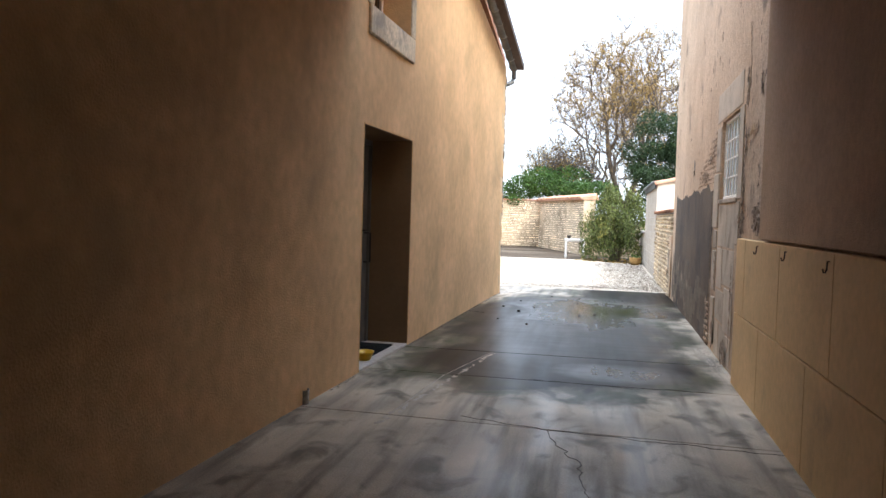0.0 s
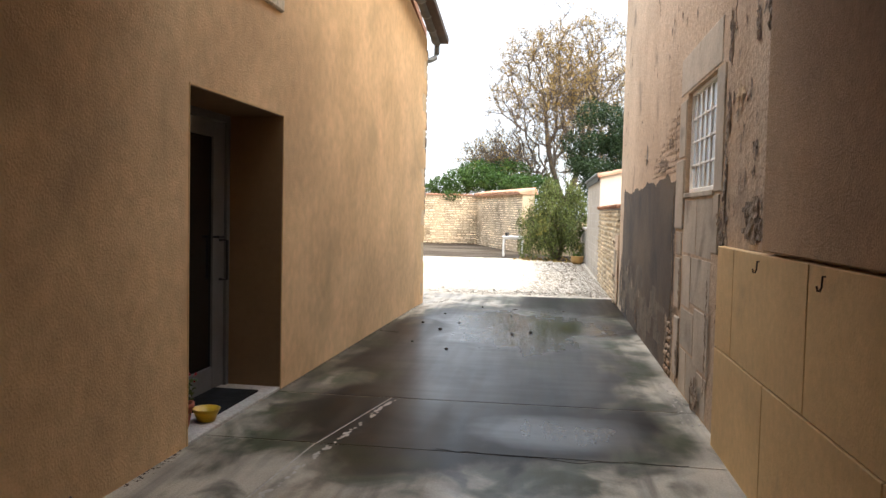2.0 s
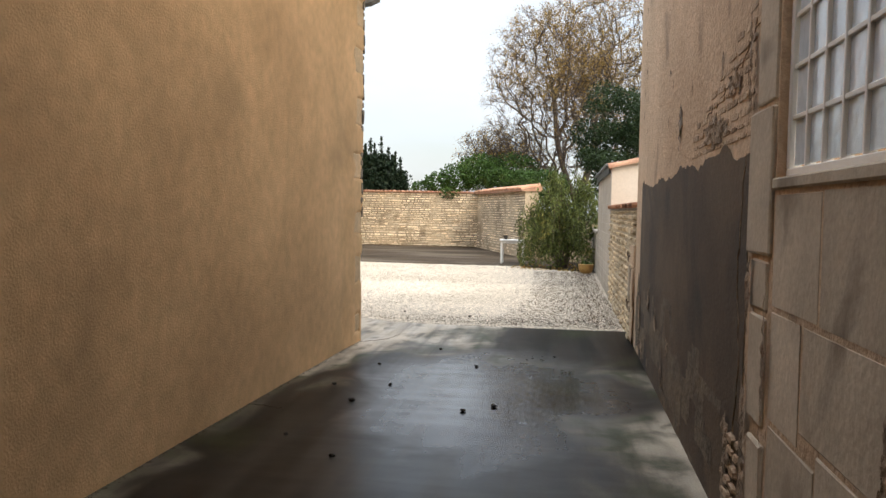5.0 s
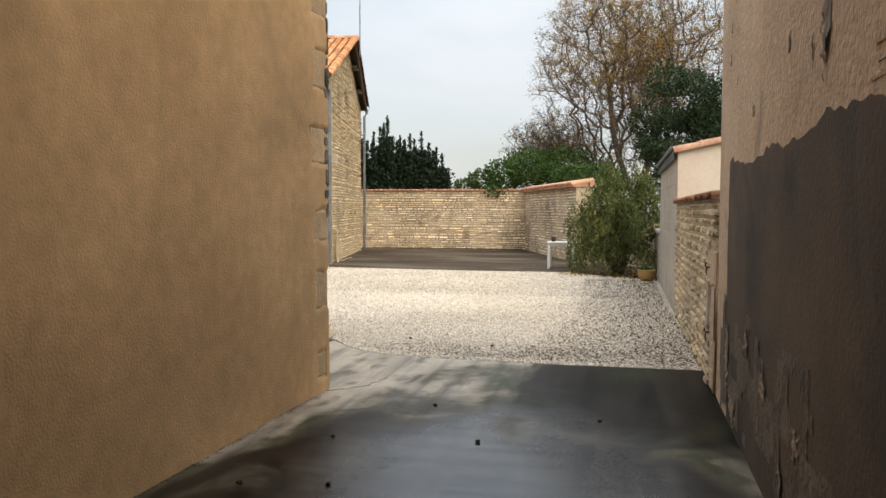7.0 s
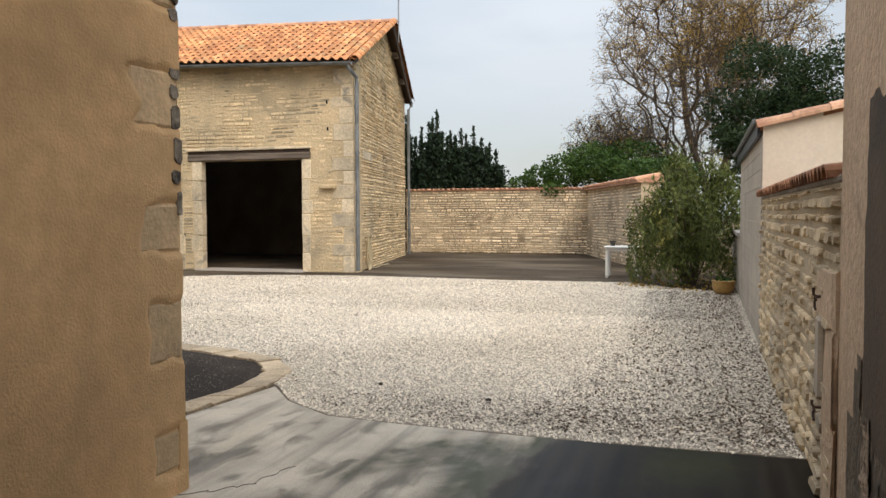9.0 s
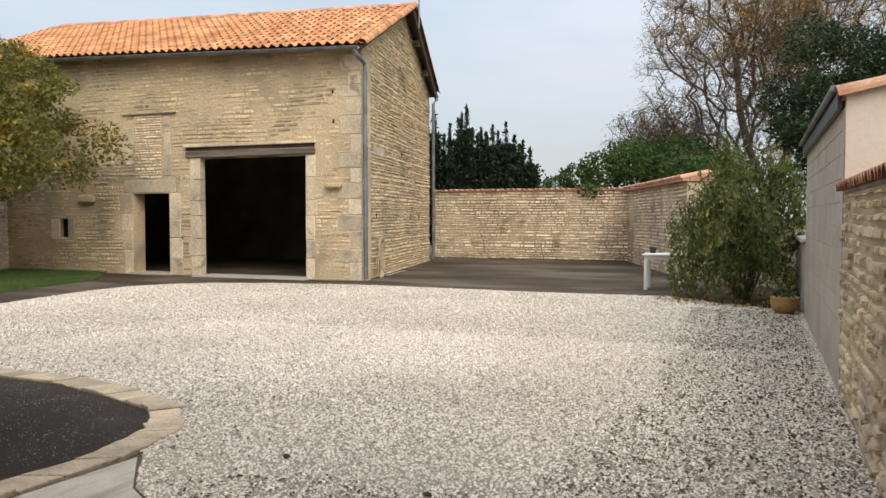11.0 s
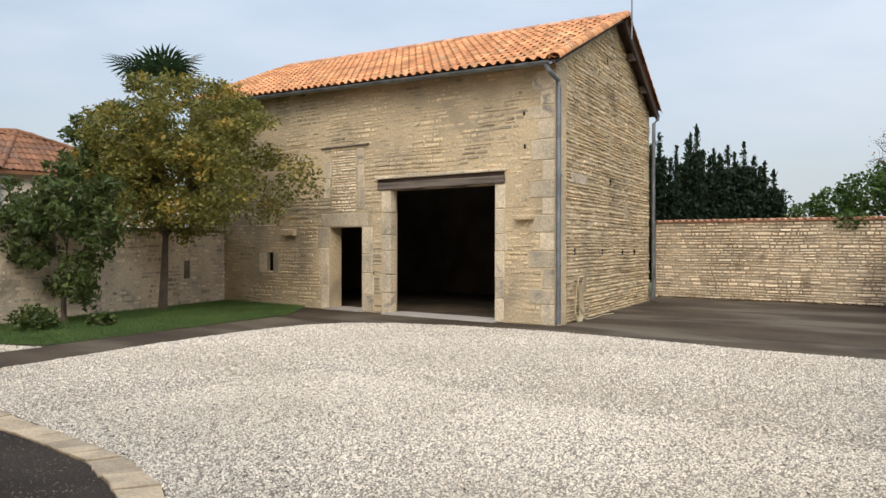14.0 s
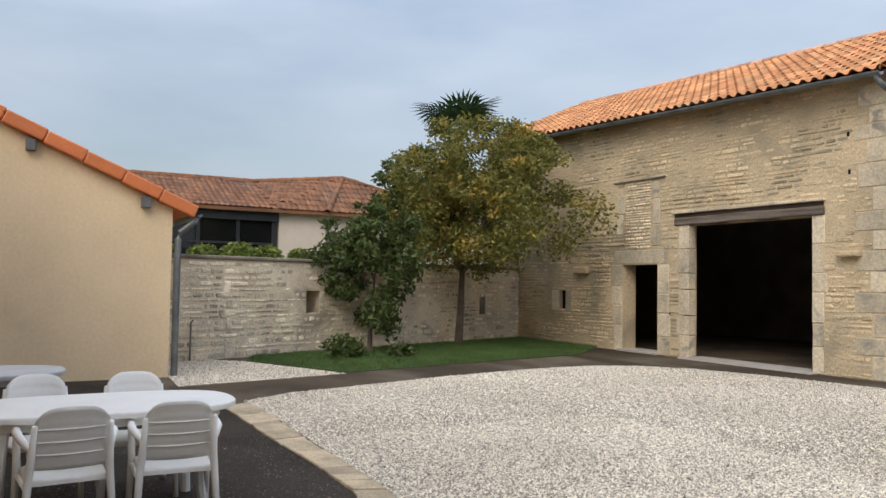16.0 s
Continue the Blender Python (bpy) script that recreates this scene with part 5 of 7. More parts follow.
XR = 12.96
z_e = 5.26
ridge_r, ridge_l = (XR - 0.76, 4.3, z_e + 0.437 * 4.65), (-0.68, 4.3, z_e + 0.437 * 4.65 + RISE * 13.4)
slab("roof_deck", [(XR, -0.33, z_e), ridge_r, ridge_l, (-0.35, -0.33, z_e + RISE * 13.4)], 0.08, M_wood_and_shade, roof)
slab("roof_deck", [ridge_r, (XR - 1.62, 8.2, 5.5), (-1.2, 8.2, 6.0), ridge_l], 0.1, M_wood_and_shade, roof)
tm = tile_mesh("roof_tile", 0.24, 0.36, M_tile)
tiled(roof, tm, 55, 14, 0.2425, 0.367, (-0.33, -0.36, z_e + RISE * 13.35 + 0.015), slope, lambda i, j: i >= 28 and j < 13, skew=-0.16, rise=-RISE)
vt = arc_tile("verge_tile", 0.125, 0.42, M_tile, taper=0.88)
for (a, b) in (((XR, -0.36, z_e + 0.02), (XR - 0.76, 4.34, z_e + 0.437 * 4.68 + 0.03)), ((XR - 1.62, 8.25, 5.5), (XR - 0.76, 4.3, z_e + 0.437 * 4.65 + 0.03))):
    a, b = Vector(a), Vector(b)
    k = int((b - a).length / 0.36)
    for i in range(k):
        ob = under(new("verge_tile", vt), roof)
        ob.matrix_local = Matrix.Translation(a + (b - a) * (i / k)) @ (b - a).to_track_quat("Y", "Z").to_matrix().to_4x4()
    if a.y > 0:
        part("barge_board", boxes(((-0.03, 0, -0.26), (0.03, (b - a).length, -0.02))), M_wood_and_shade, roof).matrix_local = Matrix.Translation(a) @ (b - a).to_track_quat("Y", "Z").to_matrix().to_4x4()
rt = arc_tile("ridge_tile", 0.11, 0.42, M_tile_pale, taper=0.88)
a, b = Vector(ridge_r) + Vector((0, 0, 0.03)), Vector(ridge_l) + Vector((0, 0, 0.03))
for i in range(36):
    ob = under(new("ridge_tile", rt), roof)
    ob.matrix_local = Matrix.Translation(a + (b - a) * (i / 36)) @ (b - a).to_track_quat("Y", "Z").to_matrix().to_4x4()
for t in (0.28, 0.62):
    p = Vector(ridge_r).lerp(Vector((XR - 1.62, 8.2, 5.5)), t)
    part("purlin_end", boxes(((-0.5, -0.08, -0.34), (-0.02, 0.08, -0.14)), bevel=0.01), M_old_wood, roof).matrix_local = Matrix.Translation(p)


def gutter(parent, a, b, r=0.075):
    a, b = Vector(a), Vector(b)
    bm = bmesh.new()
    rings = []
    for p in (a, b):
        ring = [bm.verts.new(p + Vector((0, r * math.cos(t), r * math.sin(t)))) for t in np.linspace(math.pi, 2 * math.pi, 9)]
        ring += [bm.verts.new(p + Vector((0, (r - 0.008) * math.cos(t), (r - 0.008) * math.sin(t)))) for t in np.linspace(2 * math.pi, math.pi, 9)]
        rings.append(ring)
    n = len(rings[0])
    for i in range(n):
        bm.faces.new((rings[0][i], rings[0][(i + 1) % n], rings[1][(i + 1) % n], rings[1][i]))
    bm.faces.new(rings[0][::-1])
    bm.faces.new(rings[1])
    return part("gutter", bm, M_zinc, parent)


gutter(barn, (XR - 0.05, -0.44, z_e - 0.03), (-0.3, -0.44, z_e - 0.03 + RISE * 13.2))
dp = part("downpipe", tube(bmesh.new(), [(12.8, -0.44, 5.18), (12.84, -0.38, 5.06), (12.9, -0.12, 4.9), (12.9, -0.09, 4.75), (12.9, -0.09, 0.06)], 0.05, 12), M_zinc, barn)
for z in (1.2, 3.0):
    part("pipe_collar", tube(bmesh.new(), [(12.9, -0.09, z), (12.9, -0.09, z + 0.05)], 0.06, 12), M_zinc, dp)
part("downpipe", tube(bmesh.new(), [(11.42, 8.1, 5.42), (11.42, 8.05, 5.3), (11.36, 7.9, 5.15), (11.36, 7.9, 0.05)], 0.05, 10), M_zinc, barn)
aerial = thing("roof_aerial", pose(-18.2 + ridge_r[0] + 0.15, 29.2 + 4.35, ridge_r[2] + 0.02), "thin metal television aerial on the barn ridge", "aerial")
part("mast", tube(bmesh.new(), [(0, 0, -0.6), (0, 0, 1.55)], 0.02, 6), M_zinc, aerial)
part("boom", tube(bmesh.new(), [(-0.45, 0, 1.4), (0.35, 0.1, 1.4)], 0.012, 5), M_zinc, aerial)
for x in (-0.4, -0.25, -0.1, 0.1, 0.3):
    part("element", tube(bmesh.new(), [(x, -0.16, 1.4), (x, 0.2, 1.4)], 0.008, 4), M_zinc, aerial)
hose = thing("garden_hose", pose(-18.2 + B_LEN, 29.2, 0) @ pose(0, 0, 0, 0, 0, 101.27) @ pose(1.15, -0.06, 0), "cream garden hose coiled on a wall hook", "hose")
for k in range(5):
    w, h, o = 0.15 + 0.03 * k, 0.42 + 0.02 * k, 0.012 * k
    pts = [(w * math.sin(t) * (1 - 0.45 * math.cos(t)), -0.03 - o, 0.46 + h * math.cos(t)) for t in np.linspace(0, 2 * math.pi, 22)]
    part("hose_loop", tube(bmesh.new(), pts, 0.013, 6), M_hose, hose)
part("hose_tail", tube(bmesh.new(), [(0.12, -0.05, 0.3), (0.3, -0.12, 0.03), (0.8, -0.14, 0.02), (1.6, -0.1, 0.02), (2.2, -0.2, 0.02)], 0.013, 6), M_hose, hose)
part("wall_hook", tube(bmesh.new(), [(0, 0.05, 0.86), (0, -0.12, 0.86), (0, -0.13, 0.92)], 0.012, 6), M_rust, hose)

# ---- yard walls ----


def coping(parent, a, b, me, step, across=False, lift=0.0):
    a, b = Vector(a), Vector(b)
    k = int((b - a).length / step)
    d = (b - a).normalized()
    for i in range(k):
        ob = under(new("coping_tile", me), parent)
        p = a + d * (i + 0.5) * step + Vector((0, 0, lift + rng.uniform(-0.006, 0.006)))
        q = (d if not across else Vector((d.y, -d.x, 0)))
        ob.matrix_local = Matrix.Translation(p) @ q.to_track_quat("Y", "Z").to_matrix().to_4x4() @ Matrix.Rotation(rng.uniform(-0.05, 0.05), 4, "Z")


def yard_wall(name, m, length, top, thick, mat, mortar, label, single=lambda u, z: False, course=(0.07, 0.12), long=(0.16, 0.42), holes=(), proud=(0.003, 0.022), blocks=(), gap=0.012):
    w = tagged(part(name, wall_mesh(length, top, thick, holes), mortar), label, "wall", kind="structure")
    w.matrix_world = m
    stonework(w, mat, length, top - 0.01, list(holes) + list(blocks), course=course, long=long, single=single, proud=proud, gap=gap)
    return w


north = yard_wall("wall_north", pose(-7.72, 39.25, 0), 6.9, 2.34, 0.45, M_back_stone, M_back_mortar, "cream limestone rubble wall at the yard's end", course=(0.05, 0.135), long=(0.1, 0.38), proud=(0.008, 0.036), gap=0.022)
ct = arc_tile("coping_tile", 0.085, 0.62, M_tile_pale, 6)
coping(north, (0.0, 0.52, 2.36), (6.9, 0.52, 2.36), ct, 0.19, True)
part("coping_bed", boxes(((0, -0.06, 2.34), (6.9, 0.5, 2.385))), M_tile_pale, north)
neast = yard_wall("wall_north_east", pose(-0.86, 39.3, 0, 0, 0, -71.9), 7.4, 2.3, 0.5, M_back_stone, M_back_mortar, "cream limestone wall with a tiled top", course=(0.07, 0.12), long=(0.16, 0.4), proud=(0.001, 0.012), gap=0.016)
bm = bmesh.new()
pr = [(-0.12, 2.3), (-0.12, 2.36), (0.56, 2.5), (0.62, 2.3)]
aa, bb = [bm.verts.new((-0.02, y, z)) for y, z in pr], [bm.verts.new((7.46, y, z)) for y, z in pr]
bm.faces.new(aa[::-1])
bm.faces.new(bb)
for i in range(4):
    bm.faces.new((aa[i], aa[(i + 1) % 4], bb[(i + 1) % 4], bb[i]))
bmesh.ops.recalc_face_normals(bm, faces=bm.faces)
part("coping", bm, M_tile_pale, neast)
et = arc_tile("coping_tile", 0.09, 0.72, M_tile_pale, 6)
for i in range(36):
    ob = under(new("coping_tile", et), neast)
    ob.matrix_local = pose(0.1 + i * 0.205, -0.14, 2.365, 11.5, 0, 0)
LW = pose(-12.0, 16.4, 0, 0, 0, 109.12)
niche = (5.76, 6.14, 0.85, 1.35)
wwest = yard_wall("wall_yard_west", LW, 13.6, 1.96, 0.5, M_west_stone, M_west_mortar, "pale stained limestone rubble wall behind the lawn", lambda u, z: 2.6 < u < 8.5, holes=[niche], course=(0.07, 0.17), long=(0.1, 0.32), gap=0.026, proud=(-0.004, 0.02))
part("niche_back", boxes(((5.6, 0.501, 0.7), (6.3, 0.56, 1.5))), M_wall_mortar, wwest)
part("wall_cap", boxes(((0, -0.05, 1.96), (13.6, 0.54, 2.04)), bevel=0.02), M_cap_and_hole, wwest, "blackened flat coping")
# dark plate drawn for the shaded inside of a second niche
part("niche", boxes(((11.75, -0.02, 0.72), (11.98, 0.02, 1.2)), bevel=0.01), M_cap_and_hole, wwest)
for u0, u1, z0, z1 in ((3.74, 3.9, 0.0, 0.42), (3.64, 4.0, 0.42, 0.5), (3.76, 3.9, 0.5, 0.82), (3.6, 3.98, 0.84, 0.98), (3.76, 3.9, 1.0, 1.2), (3.7, 3.84, 1.3, 1.55)):
    part("pillar_stone", boxes(((u0, -0.022, z0), (u1, 0.03, z1 - 0.015)), bevel=0.012), M_west_stone, wwest)
part("standpipe", tube(bmesh.new(), [(2.95, -0.08, 0.0), (2.95, -0.08, 0.75), (2.98, -0.12, 0.78)], 0.018, 7), M_frame_grey, wwest)

# rubble wall beside the passage mouth
RW = pose(3.442, 20.38, 0, 0, 0, -90.95)
erub = yard_wall("wall_rubble_east", RW, 5.32, 1.66, 0.45, M_wall_stone, M_wall_mortar, "rough rubble wall topped with red tiles", lambda u, z: u > 1.2, course=(0.065, 0.12), long=(0.1, 0.3), proud=(0.004, 0.04))
part("wall_cap", boxes(((0, -0.01, 1.66), (5.32, 0.45, 1.70)), bevel=0.01), M_cap_and_hole, erub)
rt2 = arc_tile("coping_tile", 0.07, 0.5, M_tile_red, 6)
for i in range(37):
    ob = under(new("coping_tile", rt2), erub)
    ob.matrix_local = pose(0.07 + i * 0.142, -0.06, 1.685, 6, 0, rng.uniform(-4, 4))
# broken edge of the old house's plaster over the rubble and iron fittings
for z0, z1, u0 in ((0.95, 1.22, 4.75), (0.45, 0.95, 5.05), (0.05, 0.5, 5.0)):
    bm = boxes(((u0, -0.03, z0), (5.32, 0.01, z1)), bevel=0.01)
    for v in bm.verts:
        v.co += Vector(rng.uniform(-1, 1, 3) * (0.04, 0.004, 0.04))
    part("plaster_remnant", bm, M_plaster, erub)
for u, z, s in ((4.93, 1.08, 0.09), (4.95, 0.5, 0.07)):
    hk = thing("iron_gate_pin", RW @ pose(u, 0, z), "rusty iron gate pin set in the rubble wall", "iron hook", "gate pins")
    part("pin", tube(bmesh.new(), [(0, 0.05, 0), (0, -0.05, 0), (-0.01, -0.065, 0.01), (-0.01, -0.065, s * 0.5)], 0.008, 7), M_rust, hk)
    part("ring", tube(bmesh.new(), [(-0.01 + 0.03 * math.cos(t), -0.055, -0.035 + 0.035 * math.sin(t)) for t in np.linspace(0.4, 5.2, 14)], 0.006, 6), M_rust, hk)
part("gate_stop_stone", boxes(((4.86, -0.05, 0.55), (5.02, 0.02, 0.98)), bevel=0.02), M_block, erub)

# ---- lean-to shed on the east side ----
shed = thing("lean_to_shed", pose(3.53, 25.82, 0, 0, 0, -90.95), "grey blockwork lean-to with a tiled roof", "shed")
bwall = part("block_wall", wall_mesh(5.42, 2.38, 0.2), M_joint, shed)
for r in range(12):
    z0 = r * 0.2
    u = -0.25 if r % 2 else 0.0
    while u < 5.4:
        a, b = max(u, 0.0), min(u + 0.5, 5.42)
        if b - a > 0.05:
            part("concrete_block", boxes(((a + 0.005, -0.006, z0 + 0.005), (b - 0.005, 0.03, min(z0 + 0.195, 2.375)))), M_blockwork, bwall)
        u += 0.5
part("corner_strip", boxes(((5.36, -0.012, 0.0), (5.425, 0.1, 2.36)), bevel=0.004), M_joint, shed)
gw = part("gable_wall", boxes(((0, 0, -0.3), (3.2, 0.2, 2.36))), M_white_plaster, shed, "cream plastered end wall")
gw_m = pose(5.42, 0.0, 0, 0, 0, 90.95) @ pose(0.0, -0.02, 0)
gw.matrix_local = gw_m
bm = bmesh.new()
pr = [(0, 2.36), (0, 2.5), (3.2, 3.19), (3.2, 2.36)]
aa, bb = [bm.verts.new((x, 0, z)) for x, z in pr], [bm.verts.new((x, 0.2, z)) for x, z in pr]
bm.faces.new(aa)
bm.faces.new(bb[::-1])
for i in range(4):
    bm.faces.new((aa[i], bb[i], bb[(i + 1) % 4], aa[(i + 1) % 4]))
bmesh.ops.recalc_face_normals(bm, faces=bm.faces)
gt = part("gable_top", bm, M_white_plaster, shed)
gt.matrix_local = gw_m
rf = slab("roof", [(-0.1, -0.03, 2.47), (5.43, -0.03, 2.47), (5.43, 3.2, 3.18), (-0.1, 3.2, 3.18)], 0.05, M_tile_red, shed)
part("fascia", boxes(((-0.12, -0.06, 2.36), (5.4, -0.02, 2.54)), bevel=0.005), M_dark_metal, shed, "dark metal fascia and gutter")
part("gutter_lip", tube(bmesh.new(), [(-0.12, -0.09, 2.53), (5.4, -0.09, 2.53)], 0.03, 8), M_zinc, shed)
lt = arc_tile("verge_tile", 0.1, 0.42, M_tile_pale, 8)
for i in range(8):
    ob = under(new("verge_tile", lt), rf)
    ob.matrix_local = Matrix.Translation((5.42, -0.06 + i * 0.37, 2.45 + i * 0.37 * 0.217)) @ Matrix.Rotation(math.atan(0.217), 4, "X")
lw = tagged(part("wall_low_east", wall_mesh(4.3, 1.08, 0.3), M_blockwork), "low grey rendered wall behind the bush", "wall", kind="structure")
lw.matrix_world = pose(3.6, 30.1, 0, 0, 0, -90.95)
part("wall_cap", boxes(((-0.05, -0.05, 1.08), (4.3, 0.35, 1.15)), bevel=0.01), M_joint, lw)
lb = yard_wall("wall_behind_bush", pose(1.5, 32.3, 0, 0, 0, -45), 3.1, 1.3, 0.4, M_wall_stone, M_wall_mortar, "low rubble wall behind the bush")

# ---- beige shed with orange verge ----
bsh = thing("beige_shed", pose(-10.6, 18.42, 0), "beige rendered shed with an orange verge", "shed")
sl = 0.46
prof = [(0, -0.3), (0, 2.72), (-4.2, 2.72 + sl * 4.2), (-8.4, 2.72), (-8.4, -0.3)]
bm = bmesh.new()
fr, bk = [bm.verts.new((0, y, z)) for y, z in prof], [bm.verts.new((-4.5, y, z)) for y, z in prof]
bm.faces.new(fr[::-1])
bm.faces.new(bk)
for i in range(5):
    bm.faces.new((fr[i], fr[(i + 1) % 5], bk[(i + 1) % 5], bk[i]))
bmesh.ops.recalc_face_normals(bm, faces=bm.faces)
part("wall", bm, M_shed, bsh)
rf = slab("roof", [(0.12, 0.3, 2.72 - 0.3 * sl + 0.1), (0.12, -4.2, 2.72 + 4.2 * sl + 0.1), (-4.6, -4.2, 2.72 + 4.2 * sl + 0.1), (-4.6, 0.3, 2.72 - 0.3 * sl + 0.1)], 0.08, M_tile_orange, bsh)
rf2 = slab("roof", [(0.12, -8.7, 2.72 - 0.3 * sl + 0.1), (0.12, -4.2, 2.72 + 4.2 * sl + 0.1), (-4.6, -4.2, 2.72 + 4.2 * sl + 0.1), (-4.6, -8.7, 2.72 - 0.3 * sl + 0.1)], 0.08, M_tile_orange, bsh)
for i in range(9):
    y0 = 0.36 - i * 0.55
    z0 = 2.72 - y0 * sl + 0.09
    a = math.atan(sl)
    bm = boxes(((-0.16, 0, -0.15), (0.03, 0.6, 0.05)), bevel=0.025, seg=2)
    vtile = part("verge_tile", bm, M_tile_orange, rf)
    vtile.matrix_local = Matrix.Translation((0.14, y0 - 0.55 * 1.0, z0 + 0.55 * sl + 0.02 + 0.008)) @ Matrix.Rotation(-a + 0.03, 4, "X")
for y in (-2.05, -0.42):
    part("purlin_end", boxes(((-0.1, y - 0.07, 2.72 - y * sl - 0.24), (0.12, y + 0.07, 2.72 - y * sl - 0.06)), bevel=0.01), M_frame_grey, bsh)
gut = gutter(bsh, (0, 0, 0), (4.6, 0, 0), 0.08)
gut.matrix_local = pose(-4.5, 0.37, 2.62)
part("downpipe", tube(bmesh.new(), [(0.06, 0.37, 2.58), (0.06, 0.34, 2.5), (-0.06, 0.14, 2.32), (-0.06, 0.1, 2.2), (-0.06, 0.1, 0.0)], 0.055, 12), M_zinc, bsh)

# ---- house beyond the west wall ----
fh = thing("far_house", pose(-26.2, 24.0, 0), "cream house with an old red hipped roof", "house")
part("wall", boxes(((-6, 0.85, 0), (0.55, 2.75, 4.1))), M_white_plaster, fh)
part("wall", boxes(((-6.2, 2.76, 0), (0.45, 9.0, 4.1))), M_white_plaster, fh)
part("wall", boxes(((-6.2, -9, 0), (-1.6, 0.84, 3.9))), M_white_plaster, fh)
part("downpipe", tube(bmesh.new(), [(0.62, 2.7, 0.0), (0.62, 2.7, 4.0)], 0.06, 8), M_zinc, fh)
hr = new("roof")
under(hr, fh)
E_ = 4.15
slab("roof_plane", [(0.85, 0.5, E_), (0.75, 9.3, E_), (-1.2, 4.0, 5.75)], 0.12, M_tile_red, hr)
slab("roof_plane", [(0.85, 0.5, E_), (-1.2, 4.0, 5.75), (-2.0, 0.6, 5.45)], 0.12, M_tile_red, hr)
slab("roof_plane", [(0.85, 0.52, E_), (-2.0, 0.6, 5.45), (-1.9, -9.5, 5.4), (0.85, -9.5, E_)], 0.12, M_tile_red, hr)
slab("roof_plane", [(0.75, 9.3, E_), (-6.5, 9.3, E_), (-1.2, 4.0, 5.75)], 0.12, M_tile_red, hr)
tile_plane(hr, [(0.85, 0.5, E_), (0.75, 9.3, E_), (-1.2, 4.0, 5.75)], M_tile_red)
tile_plane(hr, [(0.85, 0.5, E_), (-1.2, 4.0, 5.75), (-2.0, 0.6, 5.45)], M_tile_red)
tile_plane(hr, [(0.85, -9.5, E_), (0.85, 0.5, E_), (-2.0, 0.6, 5.45), (-1.9, -9.5, 5.4)], M_tile_red)
tile_plane(hr, [(0.75, 9.3, E_), (-6.5, 9.3, E_), (-1.2, 4.0, 5.75)], M_tile_red)
hipt = arc_tile("hip_tile", 0.13, 0.5, M_tile_red, 6)
for a, b in (((0.75, 9.3, E_), (-1.2, 4.0, 5.75)), ((0.9, 2.6, E_), (-1.2, 4.0, 5.75)), ((-2.0, 0.6, 5.45), (-1.2, 4.0, 5.75)), ((-1.9, -9.5, 5.4), (-2.0, 0.6, 5.45))):
    a, b = Vector(a), Vector(b)
    k = int((b - a).length / 0.45)
    for i in range(k):
        ob = under(new("hip_tile", hipt), hr)
        ob.matrix_local = Matrix.Translation(a + (b - a) * i / k) @ (b - a).to_track_quat("Y", "Z").to_matrix().to_4x4()
ver = new("veranda")
under(ver, fh)
ver.matrix_local = pose(0.3, 0, 0)
part("frame", boxes(((-1.8, -6.5, 3.72), (0.3, 0.82, 4.1)), ((0.1, -6.5, 2.0), (0.2, -6.4, 3.72)), ((0.1, -4.9, 2.0), (0.2, -4.78, 3.72)), ((0.1, -3.5, 2.0), (0.2, -3.38, 3.72)), ((0.1, -2.1, 2.0), (0.2, -1.98, 3.72)),
                    ((0.1, -0.7, 2.0), (0.2, -0.58, 3.72)), ((0.1, 0.6, 2.0), (0.22, 0.76, 3.72)), ((0.1, -6.4, 2.85), (0.16, 0.6, 2.93))), M_dark_metal, ver)
for y in (-6.4, -4.78, -3.38, -1.98, -0.58):
    part("pane", boxes(((0.12, y, 2.0), (0.13, y + 1.28, 3.72))), M_glass_dark, ver)

